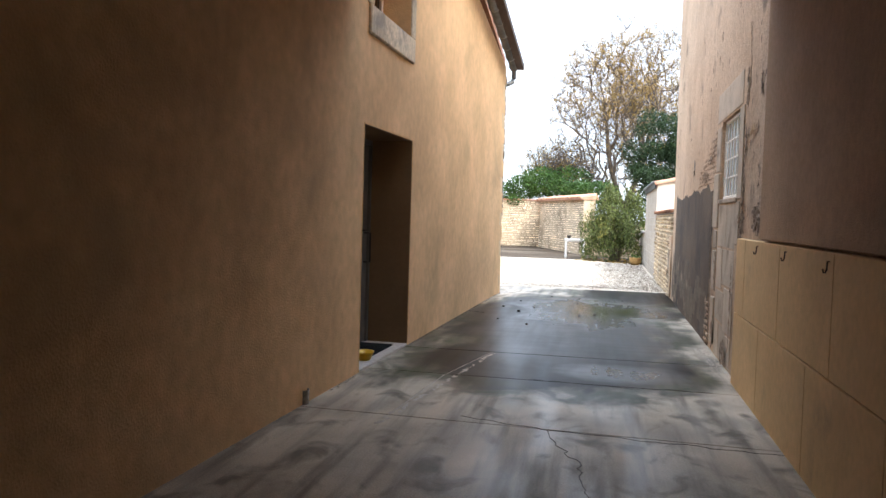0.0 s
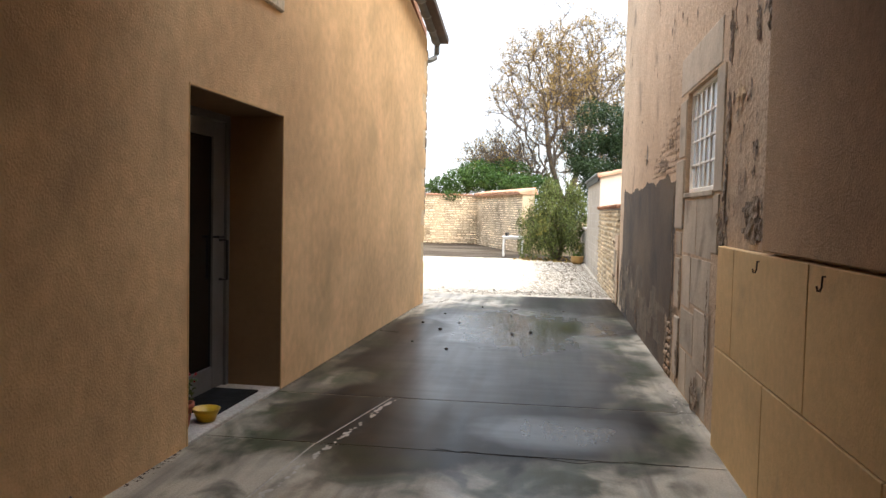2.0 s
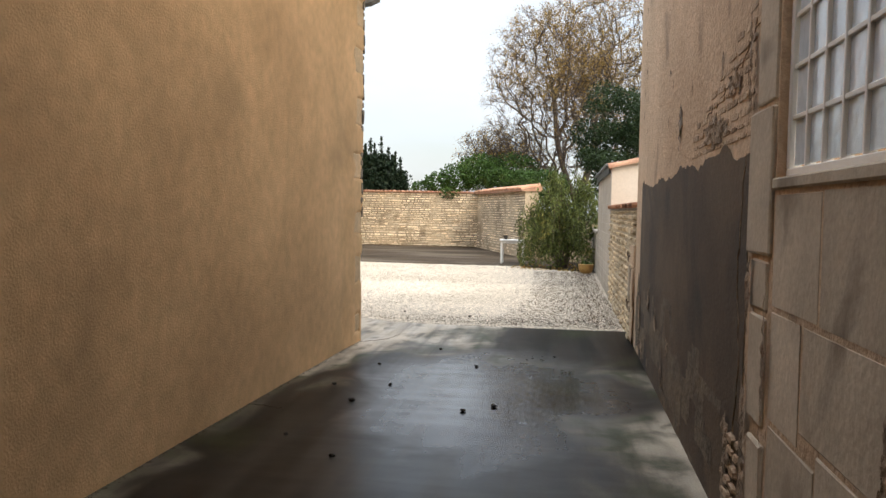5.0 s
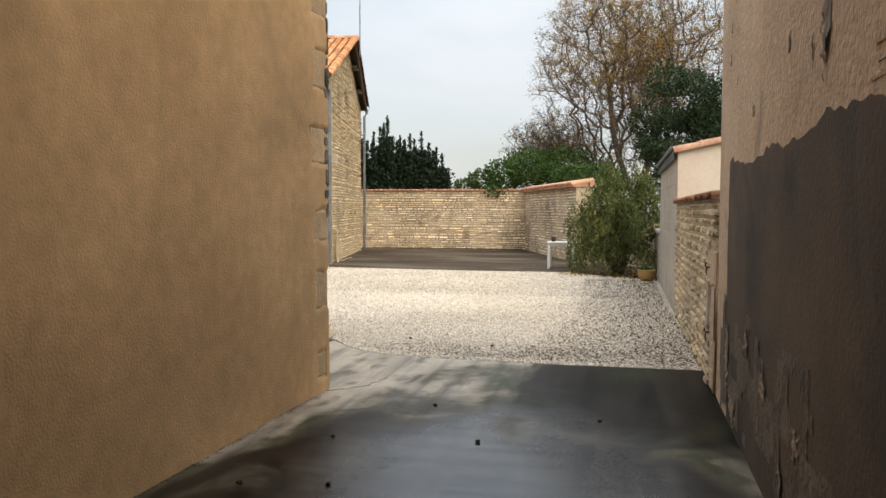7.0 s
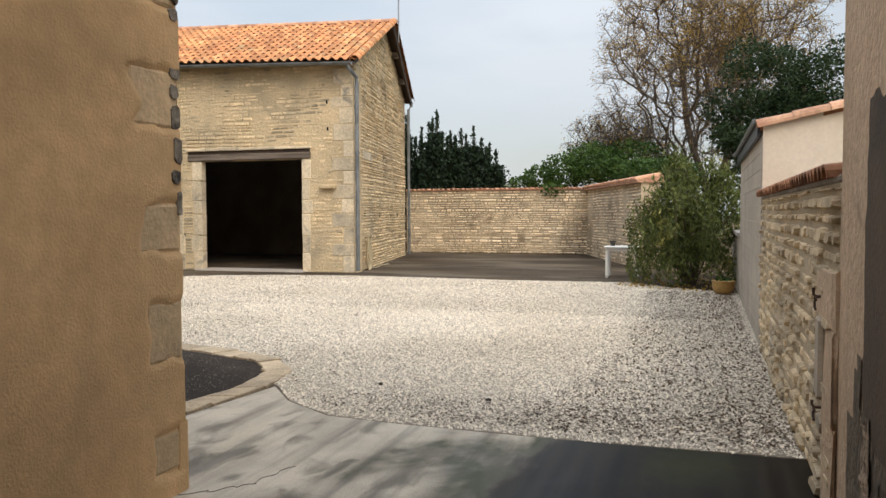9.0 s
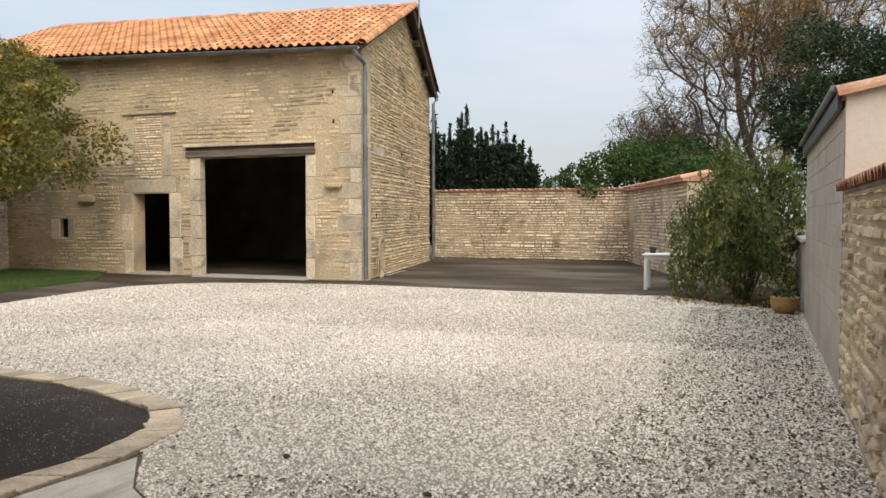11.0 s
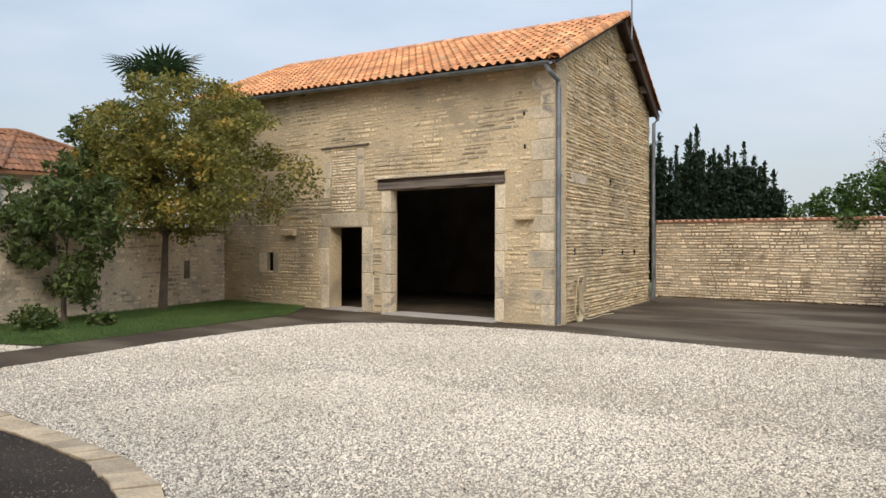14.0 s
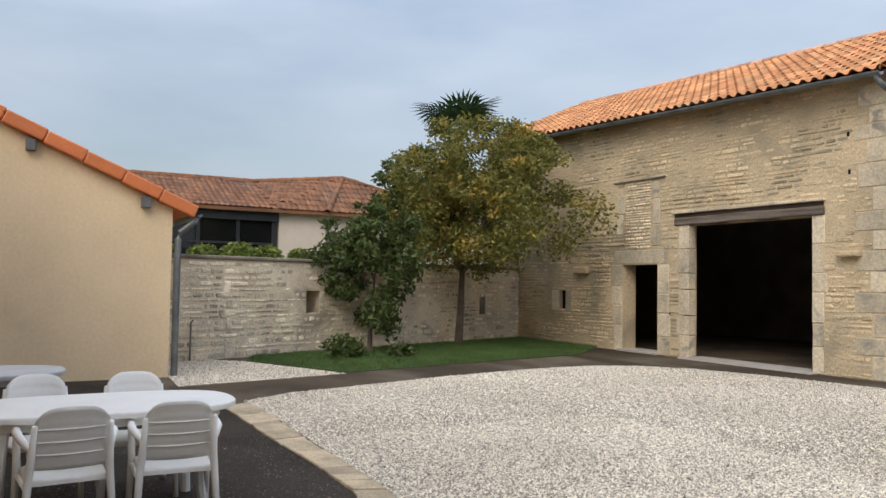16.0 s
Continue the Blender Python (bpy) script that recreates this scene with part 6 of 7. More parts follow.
# ---- garden furniture ----
def monobloc_chair():
    """A moulded plastic armchair facing local +y, on the ground at the origin."""
    ch = thing("garden_chair", pose(0, 0, 0), "white moulded plastic garden armchair at the table", "chair", "chairs round the table")
    bm = prism([(-0.23, -0.2), (0.23, -0.2), (0.25, 0.05), (0.25, 0.2), (0.21, 0.25), (-0.21, 0.25), (-0.25, 0.2), (-0.25, 0.05)], 0.385, 0.42, 0.012)
    part("seat", bm, M_white_plastic, ch)
    # back: a bowed shell, rounded at the top, with slots
    nu, nz = 12, 14
    bm = bmesh.new()
    grid = {}
    for side in (0, 1):
        for i in range(nu + 1):
            for j in range(nz + 1):
                s, t = i / nu * 2 - 1, j / nz
                z = 0.47 + t * 0.37 - (abs(s) ** 4) * 0.07 * t ** 2
                y = -0.21 - 0.13 * t + 0.05 * s * s + (0.018 if side else 0.0) + 0.004 * math.sin(t * 5 * 2 * math.pi)
                grid[side, i, j] = bm.verts.new((s * (0.235 - 0.02 * t ** 3), y, z))
    for i in range(nu):
        for j in range(nz):
            bm.faces.new((grid[0, i, j], grid[0, i + 1, j], grid[0, i + 1, j + 1], grid[0, i, j + 1]))
            bm.faces.new((grid[1, i, j], grid[1, i, j + 1], grid[1, i + 1, j + 1], grid[1, i + 1, j]))
    for i in range(nu):
        for j in (0, nz):
            bm.faces.new((grid[0, i, j], grid[1, i, j], grid[1, i + 1, j], grid[0, i + 1, j]))
    for j in range(nz):
        for i in (0, nu):
            bm.faces.new((grid[0, i, j], grid[0, i, j + 1], grid[1, i, j + 1], grid[1, i, j]))
    bmesh.ops.recalc_face_normals(bm, faces=bm.faces)
    part("backrest", bm, M_white_plastic, ch, smooth=True)
    for k in range(3):
        z = 0.56 + 0.075 * k
        y = -0.21 - 0.13 * (z - 0.47) / 0.37
        part("rib", tube(bmesh.new(), [(s * 0.2, y + 0.05 * (s * s) * 0.7 - 0.004, z) for s in np.linspace(-1, 1, 9)], 0.006, 5), M_white_plastic, ch)
    for sx in (-1, 1):
        part("leg", tube(bmesh.new(), [(sx * 0.27, -0.29, 0.0), (sx * 0.245, -0.22, 0.4), (sx * 0.235, -0.23, 0.5), (sx * 0.225, -0.31, 0.74)], [0.022, 0.026, 0.026, 0.016], 8), M_white_plastic, ch, smooth=True)
        part("leg", tube(bmesh.new(), [(sx * 0.28, 0.26, 0.0), (sx * 0.265, 0.22, 0.4), (sx * 0.275, 0.2, 0.63)], [0.02, 0.026, 0.024], 8), M_white_plastic, ch, smooth=True)
        bm = bmesh.new()
        tube(bm, [(sx * 0.24, -0.26, 0.6), (sx * 0.285, -0.12, 0.645), (sx * 0.29, 0.1, 0.65), (sx * 0.275, 0.22, 0.635), (sx * 0.265, 0.25, 0.6)], [0.018, 0.026, 0.03, 0.03, 0.02], 8)
        part("armrest", bm, M_white_plastic, ch, smooth=True)
        part("rail", tube(bmesh.new(), [(sx * 0.25, -0.2, 0.37), (sx * 0.262, 0.2, 0.37)], 0.018, 6), M_white_plastic, ch)
    for c in ch.children:
        for v in c.data.vertices:
            v.co.x *= 0.88
    return ch


first = monobloc_chair()
first.matrix_world = pose(-2.75, 16.46, 0.006, 0, 0, 94)
for x, y, r in ((-2.73, 17.08, 86), (-3.80, 16.36, -86), (-3.72, 17.0, -92)):
    copy_thing(first, pose(x, y, 0.006, 0, 0, r))


def oval_table(m, lx, ly, mat, label):
    t = thing("garden_table", m, label, "table", "garden tables")
    k = 40
    out = []
    for i in range(k):
        a = 2 * math.pi * i / k
        c, s = math.cos(a), math.sin(a)
        out.append((lx / 2 * abs(c) ** 0.6 * (1 if c > 0 else -1), ly / 2 * abs(s) ** 0.75 * (1 if s > 0 else -1)))
    part("tabletop", prism(out, 0.69, 0.73, 0.012), mat, t)
    part("apron", prism([(x * 0.88, y * 0.85) for x, y in out], 0.63, 0.69), mat, t)
    for sx in (-1, 1):
        for sy in (-1, 1):
            part("leg", tube(bmesh.new(), [(sx * lx * 0.36, sy * ly * 0.33, 0.0), (sx * lx * 0.33, sy * ly * 0.28, 0.64)], [0.035, 0.05], 8), mat, t)
    return t


oval_table(pose(-3.27, 16.70, 0.006, 0, 0, 90), 1.75, 0.95, M_white_plastic, "white oval plastic garden table on the patio")
oval_table(pose(-5.55, 15.75, 0.006, 0, 0, 86), 1.75, 0.95, M_grey_plastic, "greyed oval plastic table near the shed")
ct_ = thing("small_table", pose(1.18, 29.62, 0.0), "small white plastic table beside the bush", "table")
part("tabletop", boxes(((-0.4, -0.35, 0.69), (0.4, 0.35, 0.73)), bevel=0.015, seg=2), M_white_plastic, ct_)
part("apron", boxes(((-0.36, -0.31, 0.62), (0.36, 0.31, 0.69)), bevel=0.01), M_white_plastic, ct_)
for sx in (-1, 1):
    for sy in (-1, 1):
        part("leg", boxes(((sx * 0.33 - 0.035, sy * 0.28 - 0.035, 0.0), (sx * 0.33 + 0.035, sy * 0.28 + 0.035, 0.62)), bevel=0.012), M_white_plastic, ct_)
bucket = thing("watering_can", pose(0.95, 29.7, 0.73), "small dark pot standing on the table", "pot")
part("pot", lathe([(0.05, 0), (0.075, 0.12), (0.07, 0.12), (0.045, 0.01)], 12), M_stone_dark, bucket)

# ---- plants ----
def clump_points(blobs, count, hollow=0.75):
    """Points in the outer shells of uneven ellipsoids (x, y, z, rx, ry, rz)."""
    out = []
    vol = np.array([b[3] * b[4] + b[4] * b[5] for b in blobs])
    for b, k in zip(blobs, (count * vol / vol.sum()).astype(int)):
        d = rng.normal(size=(k, 3))
        d /= np.linalg.norm(d, axis=1, keepdims=True)
        r = hollow + (1.05 - hollow) * rng.random((k, 1)) ** 0.7 + 0.07 * rng.normal(size=(k, 1))
        out.append(np.array(b[:3]) + d * r * np.array(b[3:]))
    return np.concatenate(out)


def blobs_in(center, radii, count, size, seed):
    g = np.random.default_rng(seed)
    out = []
    for _ in range(count):
        d = g.normal(size=3)
        d /= np.linalg.norm(d)
        p = np.array(center) + d * np.array(radii) * g.random() ** 0.4
        s = g.uniform(*size)
        out.append((*p, s, s, s * g.uniform(0.6, 0.9)))
    return out


# tall bare tree with last yellow leaves
def grown_tree(stems, targets, seed, tip=0.0045, thick=0.0055, step=0.3, droop=0.25):
    """Branches that reach from the stems to every target by short ways, thicker the more they carry, with twigs at their ends.
    Returns vertices, faces and the twig points."""
    g = np.random.default_rng(seed)
    pts, up = [], []
    for stem in stems:
        for i, p in enumerate(stem):
            pts.append(np.array(p, float))
            up.append(-1 if i == 0 else len(pts) - 2)
    root = pts[0]
    P = np.zeros((len(targets) * 20 + len(pts), 3))
    P[:len(pts)] = pts
    reach = np.zeros(len(P))
    for i in range(1, len(pts)):
        reach[i] = 0.0 if up[i] < 0 else reach[up[i]] + np.linalg.norm(P[i] - P[up[i]])
    n = len(pts)
    order = np.argsort(np.linalg.norm(targets - root, axis=1) + g.uniform(-0.5, 0.5, len(targets)))
    ends = []
    for t in targets[order]:
        d = np.linalg.norm(P[:n] - t, axis=1)
        k = int(np.argmin(d + 0.22 * reach[:n] + 1.2 * np.maximum(0, P[:n, 2] - t[2])))
        a0, q = P[k].copy(), k
        m = max(1, int(d[k] / step))
        side = g.normal(0, 0.06 * d[k], 3)
        for j in range(1, m + 1):
            f = j / m
            p = a0 + (t - a0) * f + side * math.sin(math.pi * f) + np.array((0, 0, 0.12 * d[k] * (f * f - f))) + g.normal(0, 0.02, 3)
            P[n], reach[n] = p, reach[q] + np.linalg.norm(p - P[q])
            up.append(q)
            q, n = n, n + 1
        ends.append(q)
    load = np.zeros(n)
    load[ends] = 1
    for i in range(n - 1, 0, -1):
        if up[i] >= 0:
            load[up[i]] += load[i]
    rad = tip + thick * np.sqrt(np.maximum(load, 0.3))
    A, B, ra, rb = [], [], [], []
    for i in range(n):
        if up[i] >= 0:
            A.append(P[up[i]]); B.append(P[i]); ra.append(min(rad[up[i]], rad[i] * 1.5)); rb.append(rad[i])
    tips = []
    for e in ends:
        for _ in range(6):
            o = P[e] if g.random() < 0.6 or up[e] < 0 else P[up[e]]
            v = g.normal(0, 1, 3) + (P[e] - root) * 0.12
            v *= g.uniform(0.25, 0.6) / np.linalg.norm(v)
            m1 = o + v * 0.6
            m2 = o + v + np.array((0, 0, -droop * np.linalg.norm(v)))
            A += [o, m1]; B += [m1, m2]; ra += [tip * 1.2, tip]; rb += [tip, tip * 0.6]
            tips += [m1, m2]
    A, B, ra, rb = np.array(A), np.array(B), np.array(ra), np.array(rb)
    d = B - A
    d /= np.linalg.norm(d, axis=1, keepdims=True) + 1e-9
    x = np.cross(d, np.where(np.abs(d[:, 2:]) < 0.9, [[0, 0, 1.0]], [[1.0, 0, 0]]))
    x /= np.linalg.norm(x, axis=1, keepdims=True)
    y = np.cross(d, x)
    V = []
    for c, r in ((A, ra), (B + d * 0.01, rb)):
        for q in range(5):
            w = 2 * math.pi * q / 5
            V.append(c + (x * math.cos(w) + y * math.sin(w)) * r[:, None])
    V = np.stack(V, 1).reshape(-1, 3)
    quad = np.array([(q, (q + 1) % 5, 5 + (q + 1) % 5, 5 + q) for q in range(5)])
    F = (quad[None] + 10 * np.arange(len(A))[:, None, None]).reshape(-1, 4)
    return V, F, np.array(tips)


at_ = thing("autumn_tree", pose(3.45, 42.0, 0), "tall half-bare tree with last yellow-brown leaves", "tree")
gq = np.random.default_rng(17)
T_ = gq.normal(size=(2300, 3))
T_ /= np.linalg.norm(T_, axis=1, keepdims=True)
T_ *= gq.random((2300, 1)) ** 0.5
lump = np.array([1 + 0.16 * noise.noise((p[0] * 2.2, p[1] * 2.2, p[2] * 2.2)) for p in T_])
T_ = T_ * lump[:, None] * (4.35, 4.1, 4.85) + (0.05, 0, 7.15)
T_ = T_[T_[:, 2] > 2.9 + 0.35 * np.hypot(T_[:, 0], T_[:, 1]) * gq.random(len(T_))]
stems = [[(0, 0, -0.1), (0.02, 0, 1.1), (0, 0, 2.2), (0.02, 0.1, 3.2), (0.05, 0.1, 4.4), (0.0, 0.15, 5.6), (0.08, 0.1, 6.8), (0.05, 0.0, 8.0)],
         [(0, 0, 2.0), (-0.35, -0.2, 2.9), (-0.7, -0.3, 3.9), (-0.95, -0.3, 5.0), (-1.05, -0.35, 6.2), (-1.25, -0.3, 7.3)],
         [(0, 0, 2.2), (0.4, 0.3, 3.1), (0.75, 0.5, 4.2), (1.05, 0.5, 5.4), (1.3, 0.6, 6.6)],
         [(0, 0, 1.9), (0.3, -0.5, 2.8), (0.5, -0.95, 3.8), (0.7, -1.2, 5.0), (0.8, -1.4, 6.2)],
         [(-0.1, 0, 2.4), (-0.9, 0.2, 3.0), (-1.8, 0.2, 3.5), (-2.6, 0.1, 4.2)]]
V, F, ends = grown_tree(stems, T_, 8)
under(new("trunk", fast_mesh("trunk", V, F, M_bark)), at_)
keep = rng.random(len(ends)) < np.clip((ends[:, 2] - 2.0) / 8.0, 0.2, 0.9)
C = np.concatenate([np.repeat(ends[keep], 2, 0), ends[ends[:, 2] > 7.0]])
C = C + rng.normal(0, 0.09, C.shape)
under(new("crown", leaf_mesh("crown", C, (0.045, 0.1), M_leaf_autumn, 0.45, droop=0.6)), at_)
bt_ = thing("bare_tree", pose(0.1, 45.0, 0), "smaller bare tree beyond the wall", "tree")
T_ = gq.normal(size=(620, 3))
T_ = T_ / np.linalg.norm(T_, axis=1, keepdims=True) * gq.random((620, 1)) ** 0.5 * (2.3, 1.8, 1.5) + (-0.4, 0, 4.4)
V, F, ends = grown_tree([[(0.3, 0, -0.1), (0.3, 0, 1.4), (0.1, 0, 2.6), (-0.3, 0, 3.5)]], T_, 9)
under(new("trunk", fast_mesh("trunk", V, F, M_bark)), bt_)
C = ends[rng.random(len(ends)) < 0.6]
under(new("crown", leaf_mesh("crown", C + rng.normal(0, 0.1, C.shape), (0.05, 0.11), M_leaf_autumn, 0.6)), bt_)
# evergreen beside it
ev = thing("evergreen_tree", pose(5.6, 34.5, 0), "dense dark evergreen tree behind the lean-to", "tree")
part("trunk", tube(bmesh.new(), [(0, 0, 0), (0.05, 0, 2.5), (0, 0.1, 6)], [0.16, 0.13, 0.04], 7), M_bark, ev)
bl = blobs_in((-0.35, 0, 3.5), (2.2, 1.9, 3.1), 90, (0.25, 0.75), 4)
under(new("crown", leaf_mesh("crown", clump_points(bl, 42000, 0.45), (0.07, 0.14), M_leaf_ever)), ev)
# clipped cypress row beyond the north wall
g = np.random.default_rng(21)
for k in range(11):
    x = -9.1 + k * 0.44 + g.uniform(-0.1, 0.1)
    h = g.uniform(4.5, 5.6) if k < 9 else 4.9 - 0.45 * (k - 8)
    cy = thing("cypress", pose(x, 41.0 + g.uniform(-0.3, 0.3), 0), "dark green conifer in a row beyond the wall", "tree", "conifer row")
    part("trunk", tube(bmesh.new(), [(0, 0, 0), (0, 0, h * 0.9)], [0.08, 0.02], 6), M_bark, cy)
    C = []
    for q in range(7):
        a, r0 = g.uniform(0, 2 * np.pi), (0.0 if q == 0 else g.uniform(0.18, 0.5))
        tip = h if q == 0 else h * g.uniform(0.66, 0.98)
        n = 520
        t = g.random(n) ** 0.85
        rr = np.abs(g.normal(0, 0.8, n)) * (0.26 * (1 - t) ** 0.62 + 0.012)
        a2 = g.uniform(0, 2 * np.pi, n)
        C.append(np.c_[r0 * math.cos(a) * (1 + 0.3 * t) + rr * np.cos(a2), r0 * math.sin(a) * (1 + 0.3 * t) + rr * np.sin(a2), 0.5 + t * (tip - 0.5)])
    n = 3200
    zt = g.random(n)
    C.append(np.c_[g.normal(0, 0.34, n) * (1.1 - 0.6 * zt), g.normal(0, 0.3, n) * (1.1 - 0.6 * zt), 0.4 + zt * (h * 0.84 - 0.4)])
    C = np.concatenate(C)
    under(new("crown", leaf_mesh("crown", C, (0.09, 0.2), M_leaf_dark, 0.45, droop=-1.2)), cy)
# ivy mound over the wall's end
iv = thing("ivy", pose(-1.2, 40.1, 0), "green ivy mounding over the wall top", "ivy")
part("trunk", tube(bmesh.new(), [(0, 0.2, 0), (0.1, 0.2, 1.5), (0.3, 0.1, 2.6)], [0.08, 0.06, 0.03], 6), M_bark, iv)
bl = [(-2.2, 0.1, 2.55, 0.6, 0.5, 0.35), (-1.4, 0, 2.8, 0.8, 0.6, 0.5), (-0.6, 0, 3.05, 0.9, 0.7, 0.65), (0.3, 0, 3.15, 0.9, 0.7, 0.7), (1.2, -0.3, 3.0, 0.8, 0.8, 0.55), (2.2, -1.5, 2.9, 0.8, 0.9, 0.45),
      (-0.9, -0.75, 2.35, 0.5, 0.3, 0.3), (0.2, 1.2, 3.5, 1.0, 0.8, 0.7), (1.8, 1.0, 3.4, 1.2, 0.9, 0.8), (3.2, -2.5, 2.7, 1.0, 1.2, 0.6)]
under(new("foliage", leaf_mesh("foliage", clump_points(bl, 15000, 0.6), (0.07, 0.14), M_leaf_ivy, 0.8)), iv)
# bush at the end of the lean-to
bu = thing("bush", pose(2.68, 28.2, 0), "willowy green bush growing by the low wall", "bush")
bm = bmesh.new()
st = []
for k in range(32):
    a, r = g.uniform(0, 2 * math.pi), g.uniform(0.3, 1.3)
    h = g.uniform(1.3, 3.1) * (1 - 0.24 * (r / 1.3))
    r *= 0.93 if math.cos(a) < -0.2 else 1.0
    p = [(0.12 * math.cos(a), 0.12 * math.sin(a), 0), (0.45 * r * math.cos(a), 0.45 * r * math.sin(a), h * 0.6), (0.85 * r * math.cos(a), 0.85 * r * math.sin(a), h * 0.97),
         (1.12 * r * math.cos(a), 1.05 * r * math.sin(a), h * 0.86), (1.25 * r * math.cos(a), 1.15 * r * math.sin(a), h * g.uniform(0.35, 0.7))]
    tube(bm, p, [0.022, 0.016, 0.01, 0.006, 0.003], 5)
    p = np.array(p)
    for s in np.linspace(0.8, 4, 15):
        i = min(int(s), 3)
        st.append(p[i] + (p[i + 1] - p[i]) * (s - i))
part("stem", bm, M_bark, bu)
st = np.array(st)
C = np.repeat(st, 24, 0) + rng.normal(0, 1, (len(st) * 24, 3)) * (0.085, 0.085, 0.17)
C = np.concatenate([C, clump_points(blobs_in((0.1, 0.1, 0.95), (1.05, 1.0, 0.75), 20, (0.2, 0.4), 8), 1800, 0.4)])
C = np.concatenate([C, clump_points([(1.15 * math.cos(q), 1.05 * math.sin(q), 0.35, 0.4, 0.4, 0.35) for q in np.linspace(0, 6.0, 9)], 1800, 0.3)])
C = C[(C[:, 2] > 0.03) & (C[:, 0] > -1.3 - 0.1 * (C[:, 2] > 1.0))]
under(new("foliage", leaf_mesh("foliage", C, (0.07, 0.15), M_leaf_willow, 0.3, droop=1.3)), bu)
lit = scatter([(1.2, 27.3), (2.2, 26.6), (3.4, 26.5), (3.4, 29.5), (1.5, 29.3)], 60)
tagged(new("leaf_litter", leaf_mesh("leaf_litter", np.c_[lit, np.full(len(lit), 0.03)], (0.04, 0.09), M_leaf_autumn, 0.6)), "fallen brown leaves under the bush", "leaves", kind="stuff")
lit = scatter([(1.9, 16.6), (3.36, 16.4), (3.4, 26.6), (2.3, 26.8)], 170)
lit = lit[rng.random(len(lit)) < np.clip((lit[:, 0] - 1.6) / 1.7, 0, 1)]
tagged(new("wall_foot_litter", leaf_mesh("wall_foot_litter", np.c_[lit, np.full(len(lit), 0.032)], (0.015, 0.04), M_leaf_litter, 0.6)), "small brown leaves strewn over gravel by the wall", "leaves", kind="stuff")
# garden tree, shrub and palm by the west wall
gt_ = thing("garden_tree", pose(-14.75, 26.2, 0), "round leafy tree turning yellow on the lawn", "tree")
bm = bmesh.new()
ends = limbs(bm, (0, 0, -0.05), 5.2, 0.75, 4, 0.13, 33, forks=(3, 4), first=0.36, up=0.75, shrink=0.66)
part("trunk", bm, M_bark, gt_)
bl = blobs_in((0.5, 0.1, 3.85), (2.8, 2.3, 1.95), 150, (0.16, 0.5), 12) + [(2.6, -0.4, 3.6, 0.8, 0.7, 0.7), (3.2, -0.5, 3.2, 0.7, 0.6, 0.6), (3.5, -0.5, 2.7, 0.55, 0.5, 0.5), (2.9, -0.6, 2.4, 0.6, 0.5, 0.5), (2.0, -0.8, 2.4, 0.6, 0.6, 0.5), (0.4, -0.8, 2.2, 0.6, 0.6, 0.45), (-1.3, -0.4, 2.4, 0.6, 0.5, 0.5), (1.5, 0.4, 2.3, 0.6, 0.6, 0.5), (2.6, 1.2, 2.6, 0.6, 0.6, 0.6), (3.0, 1.8, 3.2, 0.6, 0.6, 0.6)]
C = np.concatenate([clump_points(bl, 24000, 0.15), np.repeat(ends, 12, 0) + rng.normal(0, 0.22, (len(ends) * 12, 3))])
under(new("crown", leaf_mesh("crown", C, (0.08, 0.16), M_leaf_olive, 0.5, droop=0.5)), gt_)
sh = thing("shrub", pose(-13.4, 23.15, 0), "deep green leafy shrub on the lawn", "shrub")
bm = bmesh.new()
ends = limbs(bm, (0, 0, -0.05), 3.6, 0.6, 3, 0.07, 14, forks=(3, 3), first=0.3, up=0.8, shrink=0.7)
part("stem", bm, M_bark, sh)
bl = blobs_in((-0.25, 0, 2.05), (1.7, 1.2, 1.35), 75, (0.12, 0.36), 15) + [(0.7, -0.1, 1.0, 0.4, 0.4, 0.5), (-0.9, -0.3, 2.2, 0.5, 0.5, 0.4), (0.5, 0.2, 0.7, 0.35, 0.35, 0.4)]
C = np.concatenate([clump_points(bl, 7500, 0.2), np.repeat(ends, 8, 0) + rng.normal(0, 0.2, (len(ends) * 8, 3))])
under(new("crown", leaf_mesh("crown", C, (0.1, 0.19), M_leaf_shrub, 0.42, droop=0.7)), sh)
dk = thing("laurel_tree", pose(-16.6, 26.45, 0), "dark laurel tree behind the wall", "tree")
part("trunk", tube(bmesh.new(), [(0, 0, 0), (0.1, 0, 2.2), (0, 0, 4.2)], [0.1, 0.08, 0.04], 6), M_bark, dk)
bl = blobs_in((-0.2, -0.3, 4.0), (1.25, 1.3, 1.5), 45, (0.2, 0.5), 17)
under(new("crown", leaf_mesh("crown", clump_points(bl, 9000, 0.3), (0.1, 0.2), M_leaf_shrub, 0.5, droop=0.4)), dk)
pl = thing("palm_tree", pose(-17.0, 27.45, -0.1), "fan palm rising behind the garden tree", "palm")
part("trunk", tube(bmesh.new(), [(0, 0, 0), (0.05, 0, 3), (0, 0, 5.9)], [0.16, 0.14, 0.14], 8), M_bark, pl)
vs, fs = [], []
